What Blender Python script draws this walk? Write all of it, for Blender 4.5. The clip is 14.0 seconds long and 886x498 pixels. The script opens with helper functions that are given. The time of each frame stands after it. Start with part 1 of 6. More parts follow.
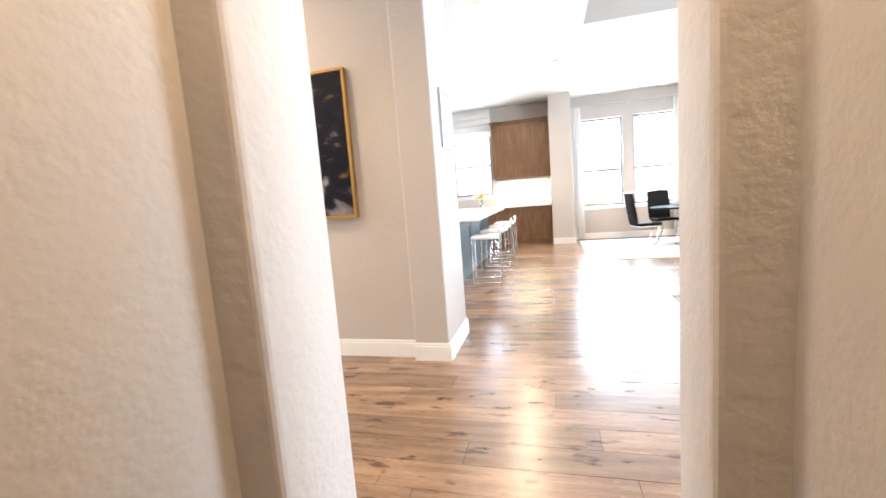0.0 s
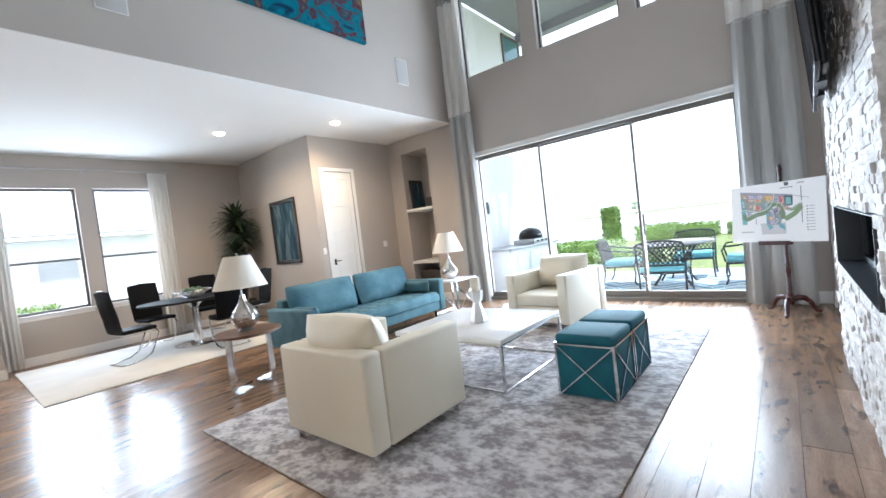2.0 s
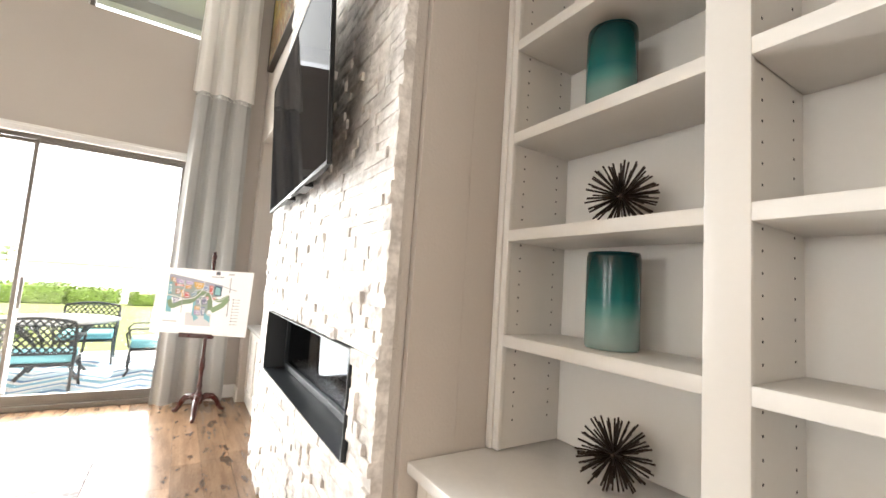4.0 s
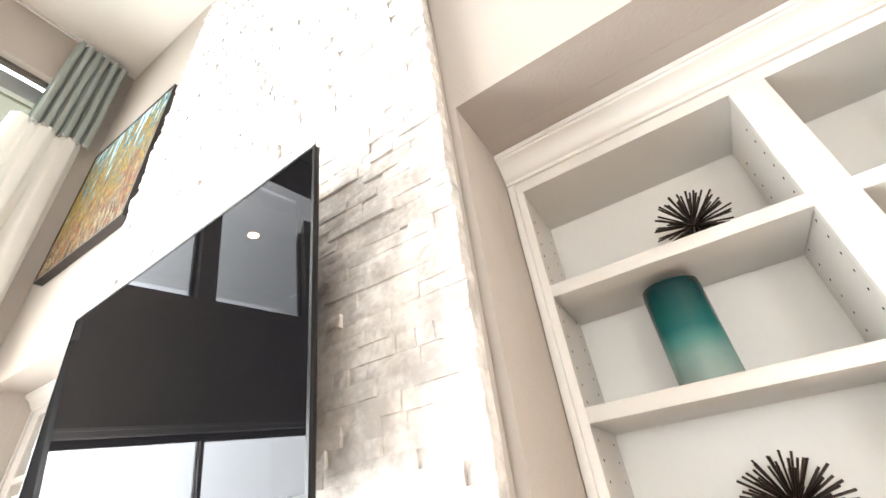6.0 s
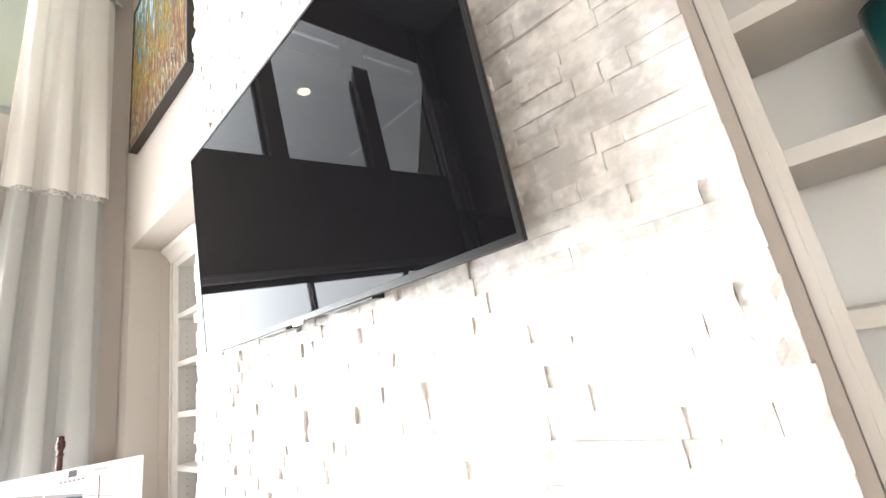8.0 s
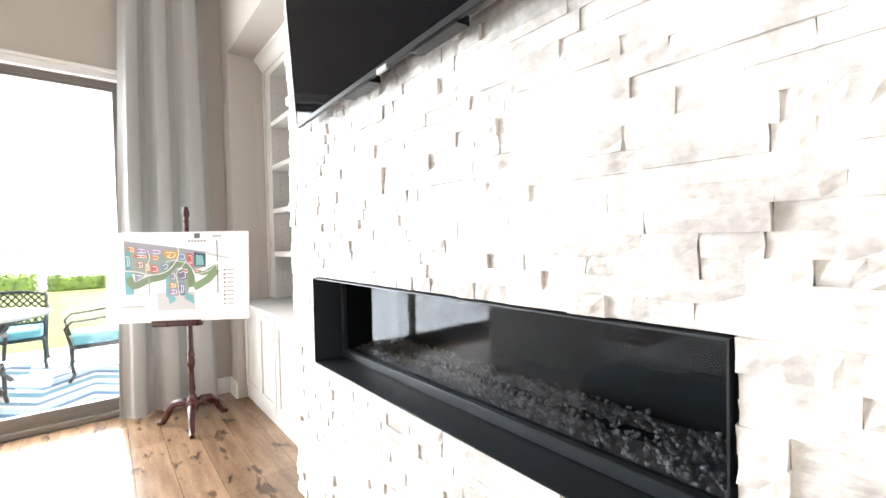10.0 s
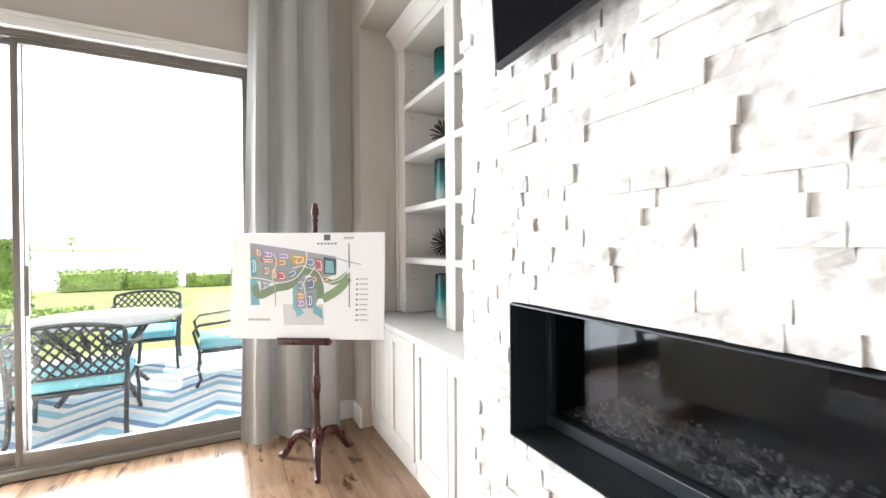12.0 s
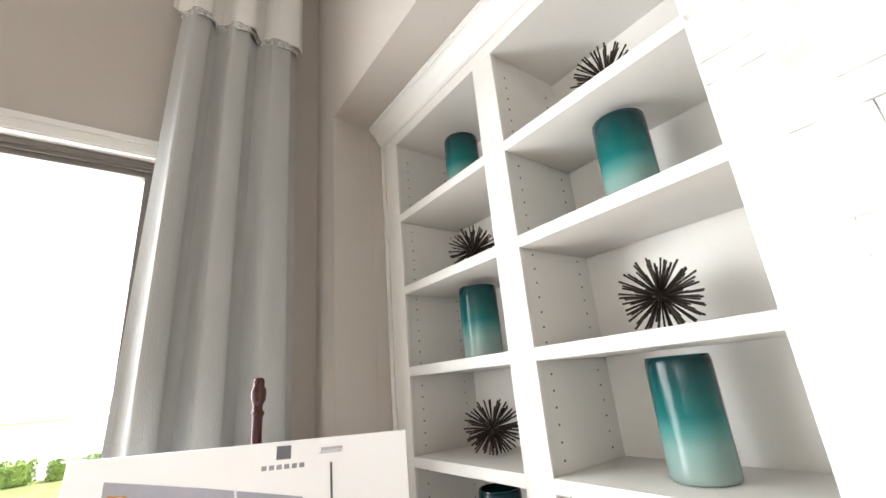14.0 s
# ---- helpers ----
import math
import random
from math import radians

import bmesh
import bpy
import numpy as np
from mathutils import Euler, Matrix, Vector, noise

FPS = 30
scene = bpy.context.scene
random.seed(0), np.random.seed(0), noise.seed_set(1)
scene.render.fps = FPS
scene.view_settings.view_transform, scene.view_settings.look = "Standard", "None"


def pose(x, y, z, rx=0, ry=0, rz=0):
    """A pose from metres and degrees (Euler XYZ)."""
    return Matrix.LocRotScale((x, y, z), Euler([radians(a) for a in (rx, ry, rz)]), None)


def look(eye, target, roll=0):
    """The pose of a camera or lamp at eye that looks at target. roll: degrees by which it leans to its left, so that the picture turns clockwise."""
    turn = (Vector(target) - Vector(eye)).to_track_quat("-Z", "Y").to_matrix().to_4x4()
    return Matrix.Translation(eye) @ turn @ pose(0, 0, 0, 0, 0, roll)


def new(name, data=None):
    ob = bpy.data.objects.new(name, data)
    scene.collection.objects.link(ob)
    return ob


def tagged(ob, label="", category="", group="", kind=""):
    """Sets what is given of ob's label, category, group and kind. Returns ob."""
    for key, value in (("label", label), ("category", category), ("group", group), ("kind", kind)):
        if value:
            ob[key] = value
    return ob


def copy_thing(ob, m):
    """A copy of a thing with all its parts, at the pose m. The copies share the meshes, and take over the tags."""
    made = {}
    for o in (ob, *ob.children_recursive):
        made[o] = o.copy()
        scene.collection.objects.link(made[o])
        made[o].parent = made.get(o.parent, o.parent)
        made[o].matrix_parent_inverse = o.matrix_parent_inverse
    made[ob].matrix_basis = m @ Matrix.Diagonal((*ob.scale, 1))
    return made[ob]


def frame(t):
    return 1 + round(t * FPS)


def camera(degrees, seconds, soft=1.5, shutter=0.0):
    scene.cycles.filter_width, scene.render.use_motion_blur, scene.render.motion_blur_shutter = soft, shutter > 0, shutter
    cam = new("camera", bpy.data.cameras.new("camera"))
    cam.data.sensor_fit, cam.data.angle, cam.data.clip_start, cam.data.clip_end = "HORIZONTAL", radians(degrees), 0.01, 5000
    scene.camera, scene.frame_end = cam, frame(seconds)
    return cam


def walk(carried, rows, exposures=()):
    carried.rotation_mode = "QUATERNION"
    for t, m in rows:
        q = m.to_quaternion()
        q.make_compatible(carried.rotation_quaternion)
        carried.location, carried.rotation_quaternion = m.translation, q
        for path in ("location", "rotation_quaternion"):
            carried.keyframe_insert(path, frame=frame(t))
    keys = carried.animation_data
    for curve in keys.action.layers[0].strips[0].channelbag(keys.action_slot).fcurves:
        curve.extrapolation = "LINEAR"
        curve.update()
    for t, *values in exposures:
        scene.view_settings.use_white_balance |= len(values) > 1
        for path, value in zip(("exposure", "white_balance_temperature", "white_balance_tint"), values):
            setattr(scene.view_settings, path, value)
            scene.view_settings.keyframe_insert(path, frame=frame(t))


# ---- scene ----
cam = camera(93.7, 14.0, shutter=0.12)
PATH = [
    (0, (0.901, 0.325, 1.24), (0.391, 2.244, 1.0), -4.4),
    (0.3, (0.809, 0.51, 1.245), (0.706, 2.495, 1.026), -5.6),
    (0.5, (0.769, 0.694, 1.281), (0.855, 2.686, 1.13), -6.3),
    (0.6, (0.792, 0.748, 1.288), (0.988, 2.732, 1.137), -6.3),
    (1, (0.775, 1.048, 1.265), (1.436, 2.932, 1.155), -5.7),
    (1.5, (0.807, 1.385, 1.297), (2.029, 2.966, 1.211), -6.4),
    (2, (0.976, 1.689, 1.304), (2.516, 2.963, 1.233), -6.8),
    (2.1, (0.974, 1.766, 1.297), (2.563, 2.978, 1.222), -6.3),
    (2.5, (1.115, 1.896, 1.304), (2.856, 2.879, 1.25), -7.3),
    (3, (1.309, 2.002, 1.304), (3.296, 2.206, 1.21), -3.2),
    (3.5, (1.609, 1.968, 1.352), (3.515, 1.366, 1.311), 0.4),
    (5.8, (2.78, 2.096, 1.755), (3.669, 0.614, 2.76), -4.1),
    (6, (2.826, 2.154, 1.803), (3.625, 0.69, 2.906), -7.5),
    (6.5, (2.89, 2.256, 1.872), (3.703, 0.842, 3.03), -10.9),
    (7, (2.988, 2.244, 1.876), (3.962, 0.871, 2.956), -10.6),
    (7.5, (3.097, 2.216, 1.789), (4.258, 0.812, 2.615), -8.2),
    (8, (3.172, 2.174, 1.685), (4.393, 0.676, 2.198), -9.5),
    (8.5, (3.188, 2.161, 1.561), (4.485, 0.673, 1.884), -6.9),
    (8.7, (3.165, 2.173, 1.538), (4.498, 0.695, 1.726), -5.3),
    (10.8, (3.357, 2.199, 1.273), (4.966, 1.013, 1.207), -1.2),
    (11, (3.463, 2.225, 1.285), (5.095, 1.071, 1.233), -1.3),
    (11.5, (3.721, 2.244, 1.328), (5.403, 1.162, 1.35), 0.2),
    (12, (4.092, 2.181, 1.347), (5.869, 1.263, 1.332), -0.4),
    (12.5, (4.438, 2.201, 1.365), (6.222, 1.299, 1.436), -1.9),
    (13, (4.735, 2.151, 1.418), (6.396, 1.061, 1.644), -0.1),
    (13.5, (5.032, 2.053, 1.49), (6.603, 0.918, 1.985), -2.2),
    (14, (5.274, 2.041, 1.552), (6.789, 0.887, 2.165), -5.1),
]
EXPOSURES = [(0.0, 2.07, 5650, 8), (0.5, 1.9, 5700, 8), (1.0, 1.77, 5650, 8), (1.3, 1.2, 5250, 5), (1.7, 0.9, 5350, 6), (2.1, 0.85, 5600, 7), (2.5, 0.85, 6100, 9), (3.0, 1.05, 6300, 10), (3.7, 1.4, 6950, 11), (5.8, 2.25, 6700, 10),
             (7.0, 2.35, 6550, 10), (8.5, 1.7, 6700, 10), (11.0, 1.45, 6450, 10), (12.5, 1.08, 6450, 10), (14.0, 1.2, 6650, 10)]
walk(cam, [(t, look(eye, target, roll)) for t, eye, target, roll in PATH], EXPOSURES)

# ---- world, sun, large lights ----
world = bpy.data.worlds.new("sky")
scene.world = world
world.use_nodes = True
wn = world.node_tree
sky = wn.nodes.new("ShaderNodeTexSky")
sky.sky_type, sky.sun_disc = "NISHITA", False
sky.sun_elevation, sky.sun_rotation = radians(65), radians(139)
sky.dust_density, sky.air_density = 1.0, 1.0
haze = wn.nodes.new("ShaderNodeMix")   # thin bright cloud over the sky
haze.data_type = "RGBA"
haze.inputs["Factor"].default_value, haze.inputs["B"].default_value = 0.75, (11.0, 11.3, 11.8, 1)
wn.links.new(sky.outputs["Color"], haze.inputs["A"])
wn.links.new(haze.outputs["Result"], wn.nodes["Background"].inputs["Color"])
wn.nodes["Background"].inputs["Strength"].default_value = 0.15


def lamp(name, kind, m, energy, color=(1, 1, 1), **more):
    data = bpy.data.lights.new(name, kind)
    data.energy, data.color = energy, color
    for key in ("angle", "shape", "size", "size_y", "spot_size", "spot_blend", "shadow_soft_size"):
        if key in more:
            if key == "angle": data.angle = more[key]
            if key == "shape": data.shape = more[key]
            if key == "size": data.size = more[key]
            if key == "size_y": data.size_y = more[key]
            if key == "spot_size": data.spot_size = more[key]
            if key == "spot_blend": data.spot_blend = more[key]
            if key == "shadow_soft_size": data.shadow_soft_size = more[key]
    ob = new(name, data)
    ob.matrix_world = m
    return ob


lamp("sun", "SUN", look((22, -13, 45), (8, 3, 0)), 4.0, (1, 0.96, 0.9), angle=radians(1.5))
# the sky's light in the openings
lamp("slider_daylight", "AREA", look((7.6, 4.0, 1.35), (0, 4.0, 0.9)), 215, (0.93, 0.97, 1), shape="RECTANGLE", size=3.8, size_y=2.5)
lamp("transom_daylight", "AREA", look((7.6, 3.9, 5.1), (2, 3.9, 2.6)), 48, (0.93, 0.97, 1), shape="RECTANGLE", size=4.1, size_y=2.0)
lamp("dining_daylight", "AREA", look((2.65, 11.25, 1.8), (2.65, 5, 1.0)), 85, (0.93, 0.97, 1), shape="RECTANGLE", size=2.0, size_y=2.0)
lamp("kitchen_daylight", "AREA", look((-1.5, 11.25, 2.0), (-1.5, 5, 1.2)), 60, (0.93, 0.97, 1), shape="RECTANGLE", size=2.0, size_y=1.5)

# ---- materials ----


def mat(name, color, rough=0.5, metal=0.0, color2=None, scale=2.5, grain=70.0, var=0.5, bump=0.05, bscale=None, stretch=(1, 1, 1), spec=0.5, per_object=0.0, per_island=0.0, rvar=0.08, spots=None):
    m = bpy.data.materials.new(name)
    m.use_nodes = True
    n, l = m.node_tree.nodes, m.node_tree.links
    bsdf = n["Principled BSDF"]
    color2 = color2 or tuple(c * 0.88 for c in color)
    tc = n.new("ShaderNodeTexCoord")
    mp = n.new("ShaderNodeMapping")
    mp.inputs["Scale"].default_value = stretch
    l.new(tc.outputs["Object"], mp.inputs["Vector"])
    big, small = n.new("ShaderNodeTexNoise"), n.new("ShaderNodeTexNoise")
    big.inputs["Scale"].default_value, small.inputs["Scale"].default_value = scale, grain
    big.inputs["Detail"].default_value = small.inputs["Detail"].default_value = 5
    for q in (big, small):
        l.new(mp.outputs["Vector"], q.inputs["Vector"])
    add = n.new("ShaderNodeMath")
    add.operation = "MULTIPLY_ADD"
    l.new(small.outputs["Fac"], add.inputs[0])
    add.inputs[1].default_value = 0.45
    l.new(big.outputs["Fac"], add.inputs[2])
    ramp = n.new("ShaderNodeMapRange")
    ramp.inputs["From Min"].default_value, ramp.inputs["From Max"].default_value = 0.72 - 0.25 / max(var, 0.05) * 0.5, 0.72 + 0.25 / max(var, 0.05) * 0.5
    l.new(add.outputs[0], ramp.inputs["Value"])
    mix = n.new("ShaderNodeMix")
    mix.data_type = "RGBA"
    mix.inputs["A"].default_value, mix.inputs["B"].default_value = (*color, 1), (*color2, 1)
    l.new(ramp.outputs["Result"], mix.inputs["Factor"])
    out = mix.outputs["Result"]
    if spots:
        kn = n.new("ShaderNodeTexNoise")
        kn.inputs["Scale"].default_value, kn.inputs["Detail"].default_value = 5.5, 3
        kmp = n.new("ShaderNodeMapping")
        kmp.inputs["Scale"].default_value = (0.8, 2.2, 1)
        l.new(tc.outputs["Object"], kmp.inputs[0]), l.new(kmp.outputs[0], kn.inputs["Vector"])
        kr = n.new("ShaderNodeMapRange")
        kr.inputs["From Min"].default_value, kr.inputs["From Max"].default_value, kr.inputs["To Max"].default_value = 0.59, 0.67, 0.9
        l.new(kn.outputs["Fac"], kr.inputs["Value"])
        km = n.new("ShaderNodeMix")
        km.data_type = "RGBA"
        km.inputs["B"].default_value = (*spots, 1)
        l.new(out, km.inputs["A"]), l.new(kr.outputs[0], km.inputs["Factor"])
        out = km.outputs["Result"]
    if per_object or per_island:
        src = n.new("ShaderNodeObjectInfo").outputs["Random"] if per_object else n.new("ShaderNodeNewGeometry").outputs["Random Per Island"]
        amount = per_object or per_island
        mr = n.new("ShaderNodeMapRange")
        mr.inputs["To Min"].default_value, mr.inputs["To Max"].default_value = 1 - amount, 1 + amount * 0.45
        l.new(src, mr.inputs["Value"])
        hsv = n.new("ShaderNodeHueSaturation")
        l.new(mr.outputs["Result"], hsv.inputs["Value"])
        l.new(out, hsv.inputs["Color"])
        out = hsv.outputs["Color"]
    l.new(out, bsdf.inputs["Base Color"])
    rr = n.new("ShaderNodeMapRange")
    rr.inputs["To Min"].default_value, rr.inputs["To Max"].default_value = max(rough - rvar, 0.0), min(rough + rvar, 1)
    l.new(big.outputs["Fac"], rr.inputs["Value"])
    l.new(rr.outputs["Result"], bsdf.inputs["Roughness"])
    bsdf.inputs["Metallic"].default_value = metal
    bsdf.inputs["Specular IOR Level"].default_value = spec
    if bump:
        bn = n.new("ShaderNodeTexNoise")
        bn.inputs["Scale"].default_value, bn.inputs["Detail"].default_value = bscale or grain, 4
        l.new(mp.outputs["Vector"], bn.inputs["Vector"])
        b = n.new("ShaderNodeBump")
        b.inputs["Strength"].default_value, b.inputs["Distance"].default_value = min(1, bump * 6), 0.004
        l.new(bn.outputs["Fac"], b.inputs["Height"])
        l.new(b.outputs["Normal"], bsdf.inputs["Normal"])
    return m


def emit(name, color, strength):
    m = bpy.data.materials.new(name)
    m.use_nodes = True
    b = m.node_tree.nodes["Principled BSDF"]
    b.inputs["Base Color"].default_value = (*color, 1)
    b.inputs["Emission Color"].default_value, b.inputs["Emission Strength"].default_value = (*color, 1), strength
    return m


def glass(name, tint=(1, 1, 1), rough=0.0, sheen=0.8, f0=0.04, f90=1.0, solid=None):
    """Thin pane: mostly clear (or a solid dark screen), with a real reflection that a coating may hold down."""
    m = bpy.data.materials.new(name)
    m.use_nodes = True
    n, l = m.node_tree.nodes, m.node_tree.links
    n.remove(n["Principled BSDF"])
    tr, gl, mx, fr = n.new("ShaderNodeBsdfTransparent"), n.new("ShaderNodeBsdfGlossy"), n.new("ShaderNodeMixShader"), n.new("ShaderNodeLayerWeight")
    fr.inputs["Blend"].default_value = 0.5
    pw, sc = n.new("ShaderNodeMath"), n.new("ShaderNodeMath")
    pw.operation, sc.operation = "POWER", "MULTIPLY_ADD"
    pw.inputs[1].default_value, sc.inputs[1].default_value, sc.inputs[2].default_value = 5, f90 - f0, f0
    if solid:
        tr = n.new("ShaderNodeBsdfDiffuse")
        tint = solid
    tr.inputs["Color"].default_value = (*tint, 1)
    gl.inputs["Roughness"].default_value = rough
    gl.inputs["Color"].default_value = (sheen, sheen, sheen * 1.03, 1)
    l.new(fr.outputs["Facing"], pw.inputs[0]), l.new(pw.outputs[0], sc.inputs[0]), l.new(sc.outputs[0], mx.inputs[0]), l.new(tr.outputs[0], mx.inputs[1]), l.new(gl.outputs[0], mx.inputs[2])
    l.new(mx.outputs[0], n["Material Output"].inputs["Surface"])
    return m


WALL = mat("wall_paint", (0.46, 0.42, 0.38), 0.75, color2=(0.43, 0.39, 0.355), scale=1.2, grain=90, var=0.4, bump=0.06, bscale=85)
WALL2 = mat("hall_wall_paint", (0.46, 0.42, 0.38), 0.75, color2=(0.43, 0.39, 0.355), scale=1.2, grain=60, var=0.4, bump=0.12, bscale=34)
CEIL = mat("ceiling_paint", (0.84, 0.83, 0.81), 0.85, color2=(0.81, 0.8, 0.78), scale=1.0, grain=120, bump=0.05)
TRIM = mat("trim_paint", (0.74, 0.73, 0.71), 0.4, color2=(0.71, 0.7, 0.68), scale=2, grain=50, bump=0.01)
CABINET = mat("cabinet_paint", (0.67, 0.65, 0.62), 0.38, color2=(0.64, 0.62, 0.59), scale=2, grain=60, bump=0.01)
FLOOR = mat("floor_base", (0.1, 0.06, 0.035), 0.6)
PLANK = mat("oak_plank", (0.31, 0.195, 0.12), 0.25, color2=(0.18, 0.105, 0.06), scale=2.2, grain=22, var=0.8, bump=0.018, stretch=(1, 7, 1), spec=1.0, per_object=0.32, rvar=0.05, spots=(0.07, 0.035, 0.018))
PLANKJ = mat("oak_plank_field", (0.31, 0.195, 0.12), 0.25, color2=(0.18, 0.105, 0.06), scale=2.2, grain=22, var=0.8, bump=0.018, stretch=(1, 7, 1), spec=1.0, per_island=0.32, rvar=0.05, spots=(0.07, 0.035, 0.018))
STONE = mat("ledger_stone", (0.82, 0.795, 0.77), 0.75, color2=(0.5, 0.475, 0.455), scale=11, grain=52, var=0.8, bump=0.35, bscale=44, per_object=0.1)
STONEJ = mat("ledger_stone_field", (0.82, 0.795, 0.77), 0.75, color2=(0.5, 0.475, 0.455), scale=11, grain=52, var=0.8, bump=0.35, bscale=44, per_island=0.1)
MORTAR = mat("stone_backing", (0.5, 0.47, 0.44), 0.95, bump=0.3)
BLACK = mat("black_metal", (0.007, 0.007, 0.008), 0.35, color2=(0.01, 0.01, 0.011), bump=0.01, spec=0.22)

CHROME = mat("chrome", (0.75, 0.76, 0.78), 0.12, 1.0, bump=0, rvar=0.04)
STEEL = mat("brushed_steel", (0.55, 0.55, 0.56), 0.3, 1.0, bump=0.02)
WINFRAME = mat("bronze_window_frame", (0.14, 0.125, 0.11), 0.45, bump=0.01)
ALU = mat("taupe_aluminium_frame", (0.17, 0.152, 0.135), 0.42, color2=(0.145, 0.13, 0.115), bump=0.01)
GLASS = glass("window_glass", (0.98, 0.99, 0.995))
SCREEN = glass("screen_glass", rough=0.02, sheen=0.85, f0=0.017, f90=0.3, solid=(0.004, 0.004, 0.005))
# warm recessed lights of the kitchen and dining ceilings, then two unseen ones added to brighten hall and foyer
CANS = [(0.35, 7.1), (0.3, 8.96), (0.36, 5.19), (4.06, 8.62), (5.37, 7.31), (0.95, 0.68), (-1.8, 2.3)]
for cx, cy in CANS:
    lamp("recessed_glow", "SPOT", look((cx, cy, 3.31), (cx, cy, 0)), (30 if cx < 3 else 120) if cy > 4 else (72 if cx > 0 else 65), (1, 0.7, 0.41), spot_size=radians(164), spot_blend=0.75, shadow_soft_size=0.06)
# added fill lamp for the foyer, inside a west wall that has no opening
lamp("foyer_fill_lamp", "AREA", look((-5.9, 2.4, 1.5), (0, 2.3, 1.4)), 60, (1, 0.96, 0.9), shape="RECTANGLE", size=1.6, size_y=2.2)
lamp("under_cabinet_light", "AREA", look((0.3, 10.72, 1.56), (0.3, 10.72, 0)), 7, (1, 0.85, 0.62), shape="RECTANGLE", size=1.1, size_y=0.08)


def vase_material():
    m = mat("ombre_glass", (0.005, 0.17, 0.18), 0.2, color2=(0.004, 0.14, 0.15), bump=0.02, spec=0.35)
    n, l = m.node_tree.nodes, m.node_tree.links
    tc, sep, ramp = n.new("ShaderNodeTexCoord"), n.new("ShaderNodeSeparateXYZ"), n.new("ShaderNodeValToRGB")
    l.new(tc.outputs["Generated"], sep.inputs[0])
    l.new(sep.outputs["Z"], ramp.inputs[0])
    e = ramp.color_ramp.elements
    e[0].position, e[0].color = 0.05, (0.22, 0.29, 0.27, 1)
    e[1].position, e[1].color = 0.97, (0.0, 0.022, 0.026, 1)
    for p, c in ((0.26, (0.16, 0.27, 0.25, 1)), (0.4, (0.05, 0.19, 0.18, 1)), (0.52, (0.003, 0.105, 0.102, 1)), (0.72, (0.0, 0.062, 0.062, 1))):
        q = e.new(p)
        q.color = c
    l.new(ramp.outputs[0], n["Principled BSDF"].inputs["Base Color"])
    return m


def painting(name, colors, scale=2.0, stretch=(1, 1, 1), detail=6.0, dist=1.5, grade=0.0):
    """Abstract brushwork: bands of colour laid over a distorted noise."""
    m = bpy.data.materials.new(name)
    m.use_nodes = True
    n, l = m.node_tree.nodes, m.node_tree.links
    tc, mp, ns, ramp = n.new("ShaderNodeTexCoord"), n.new("ShaderNodeMapping"), n.new("ShaderNodeTexNoise"), n.new("ShaderNodeValToRGB")
    mp.inputs["Scale"].default_value = stretch
    l.new(tc.outputs["Object"], mp.inputs[0]), l.new(mp.outputs[0], ns.inputs["Vector"])
    ns.inputs["Scale"].default_value, ns.inputs["Detail"].default_value, ns.inputs["Distortion"].default_value = scale, detail, dist
    sep, ma = n.new("ShaderNodeSeparateXYZ"), n.new("ShaderNodeMath")
    ma.operation = "MULTIPLY_ADD"
    ma.inputs[1].default_value = grade
    l.new(tc.outputs["Object"], sep.inputs[0]), l.new(sep.outputs["Z"], ma.inputs[0]), l.new(ns.outputs["Fac"], ma.inputs[2])
    l.new(ma.outputs[0], ramp.inputs[0])
    e = ramp.color_ramp.elements
    while len(e) > 1:
        e.remove(e[0])
    e[0].position, e[0].color = 0.28, (*colors[0], 1)
    for i, c in enumerate(colors[1:]):
        q = e.new(0.28 + 0.44 * (i + 1) / (len(colors) - 1))
        q.color = (*c, 1)
    bs = n["Principled BSDF"]
    l.new(ramp.outputs[0], bs.inputs["Base Color"])
    bs.inputs["Roughness"].default_value = 0.6
    bs.inputs["Specular IOR Level"].default_value = 0.12
    b = n.new("ShaderNodeBump")
    b.inputs["Strength"].default_value, b.inputs["Distance"].default_value = 0.4, 0.004
    l.new(ns.outputs["Fac"], b.inputs["Height"]), l.new(b.outputs[0], bs.inputs["Normal"])
    return m


VASE = vase_material()
VASERIM = mat("dark_teal_glass", (0.0, 0.03, 0.035), 0.15, bump=0.0)
URCHIN = mat("bronze_spines", (0.035, 0.022, 0.016), 0.45, 0.6, bump=0.02)
CURTAIN_G = mat("grey_linen", (0.415, 0.415, 0.405), 0.9, color2=(0.375, 0.375, 0.367), scale=4, grain=160, bump=0.08, stretch=(1, 1, 0.4))
CURTAIN_H = mat("sage_linen", (0.33, 0.37, 0.345), 0.9, color2=(0.29, 0.33, 0.31), scale=4, grain=160, bump=0.08, stretch=(1, 1, 0.4))
CURTAIN_W = mat("white_linen", (0.84, 0.82, 0.79), 0.9, color2=(0.79, 0.77, 0.74), scale=4, grain=160, bump=0.08, stretch=(1, 1, 0.4))


def sheer(m, amount):
    """Lets a share of the daylight behind a cloth through it."""
    n, l = m.node_tree.nodes, m.node_tree.links
    b, tl, mx = n["Principled BSDF"], n.new("ShaderNodeBsdfTranslucent"), n.new("ShaderNodeMixShader")
    l.new(b.inputs["Base Color"].links[0].from_socket, tl.inputs["Color"])
    mx.inputs[0].default_value = amount
    l.new(b.outputs[0], mx.inputs[1]), l.new(tl.outputs[0], mx.inputs[2]), l.new(mx.outputs[0], n["Material Output"].inputs["Surface"])


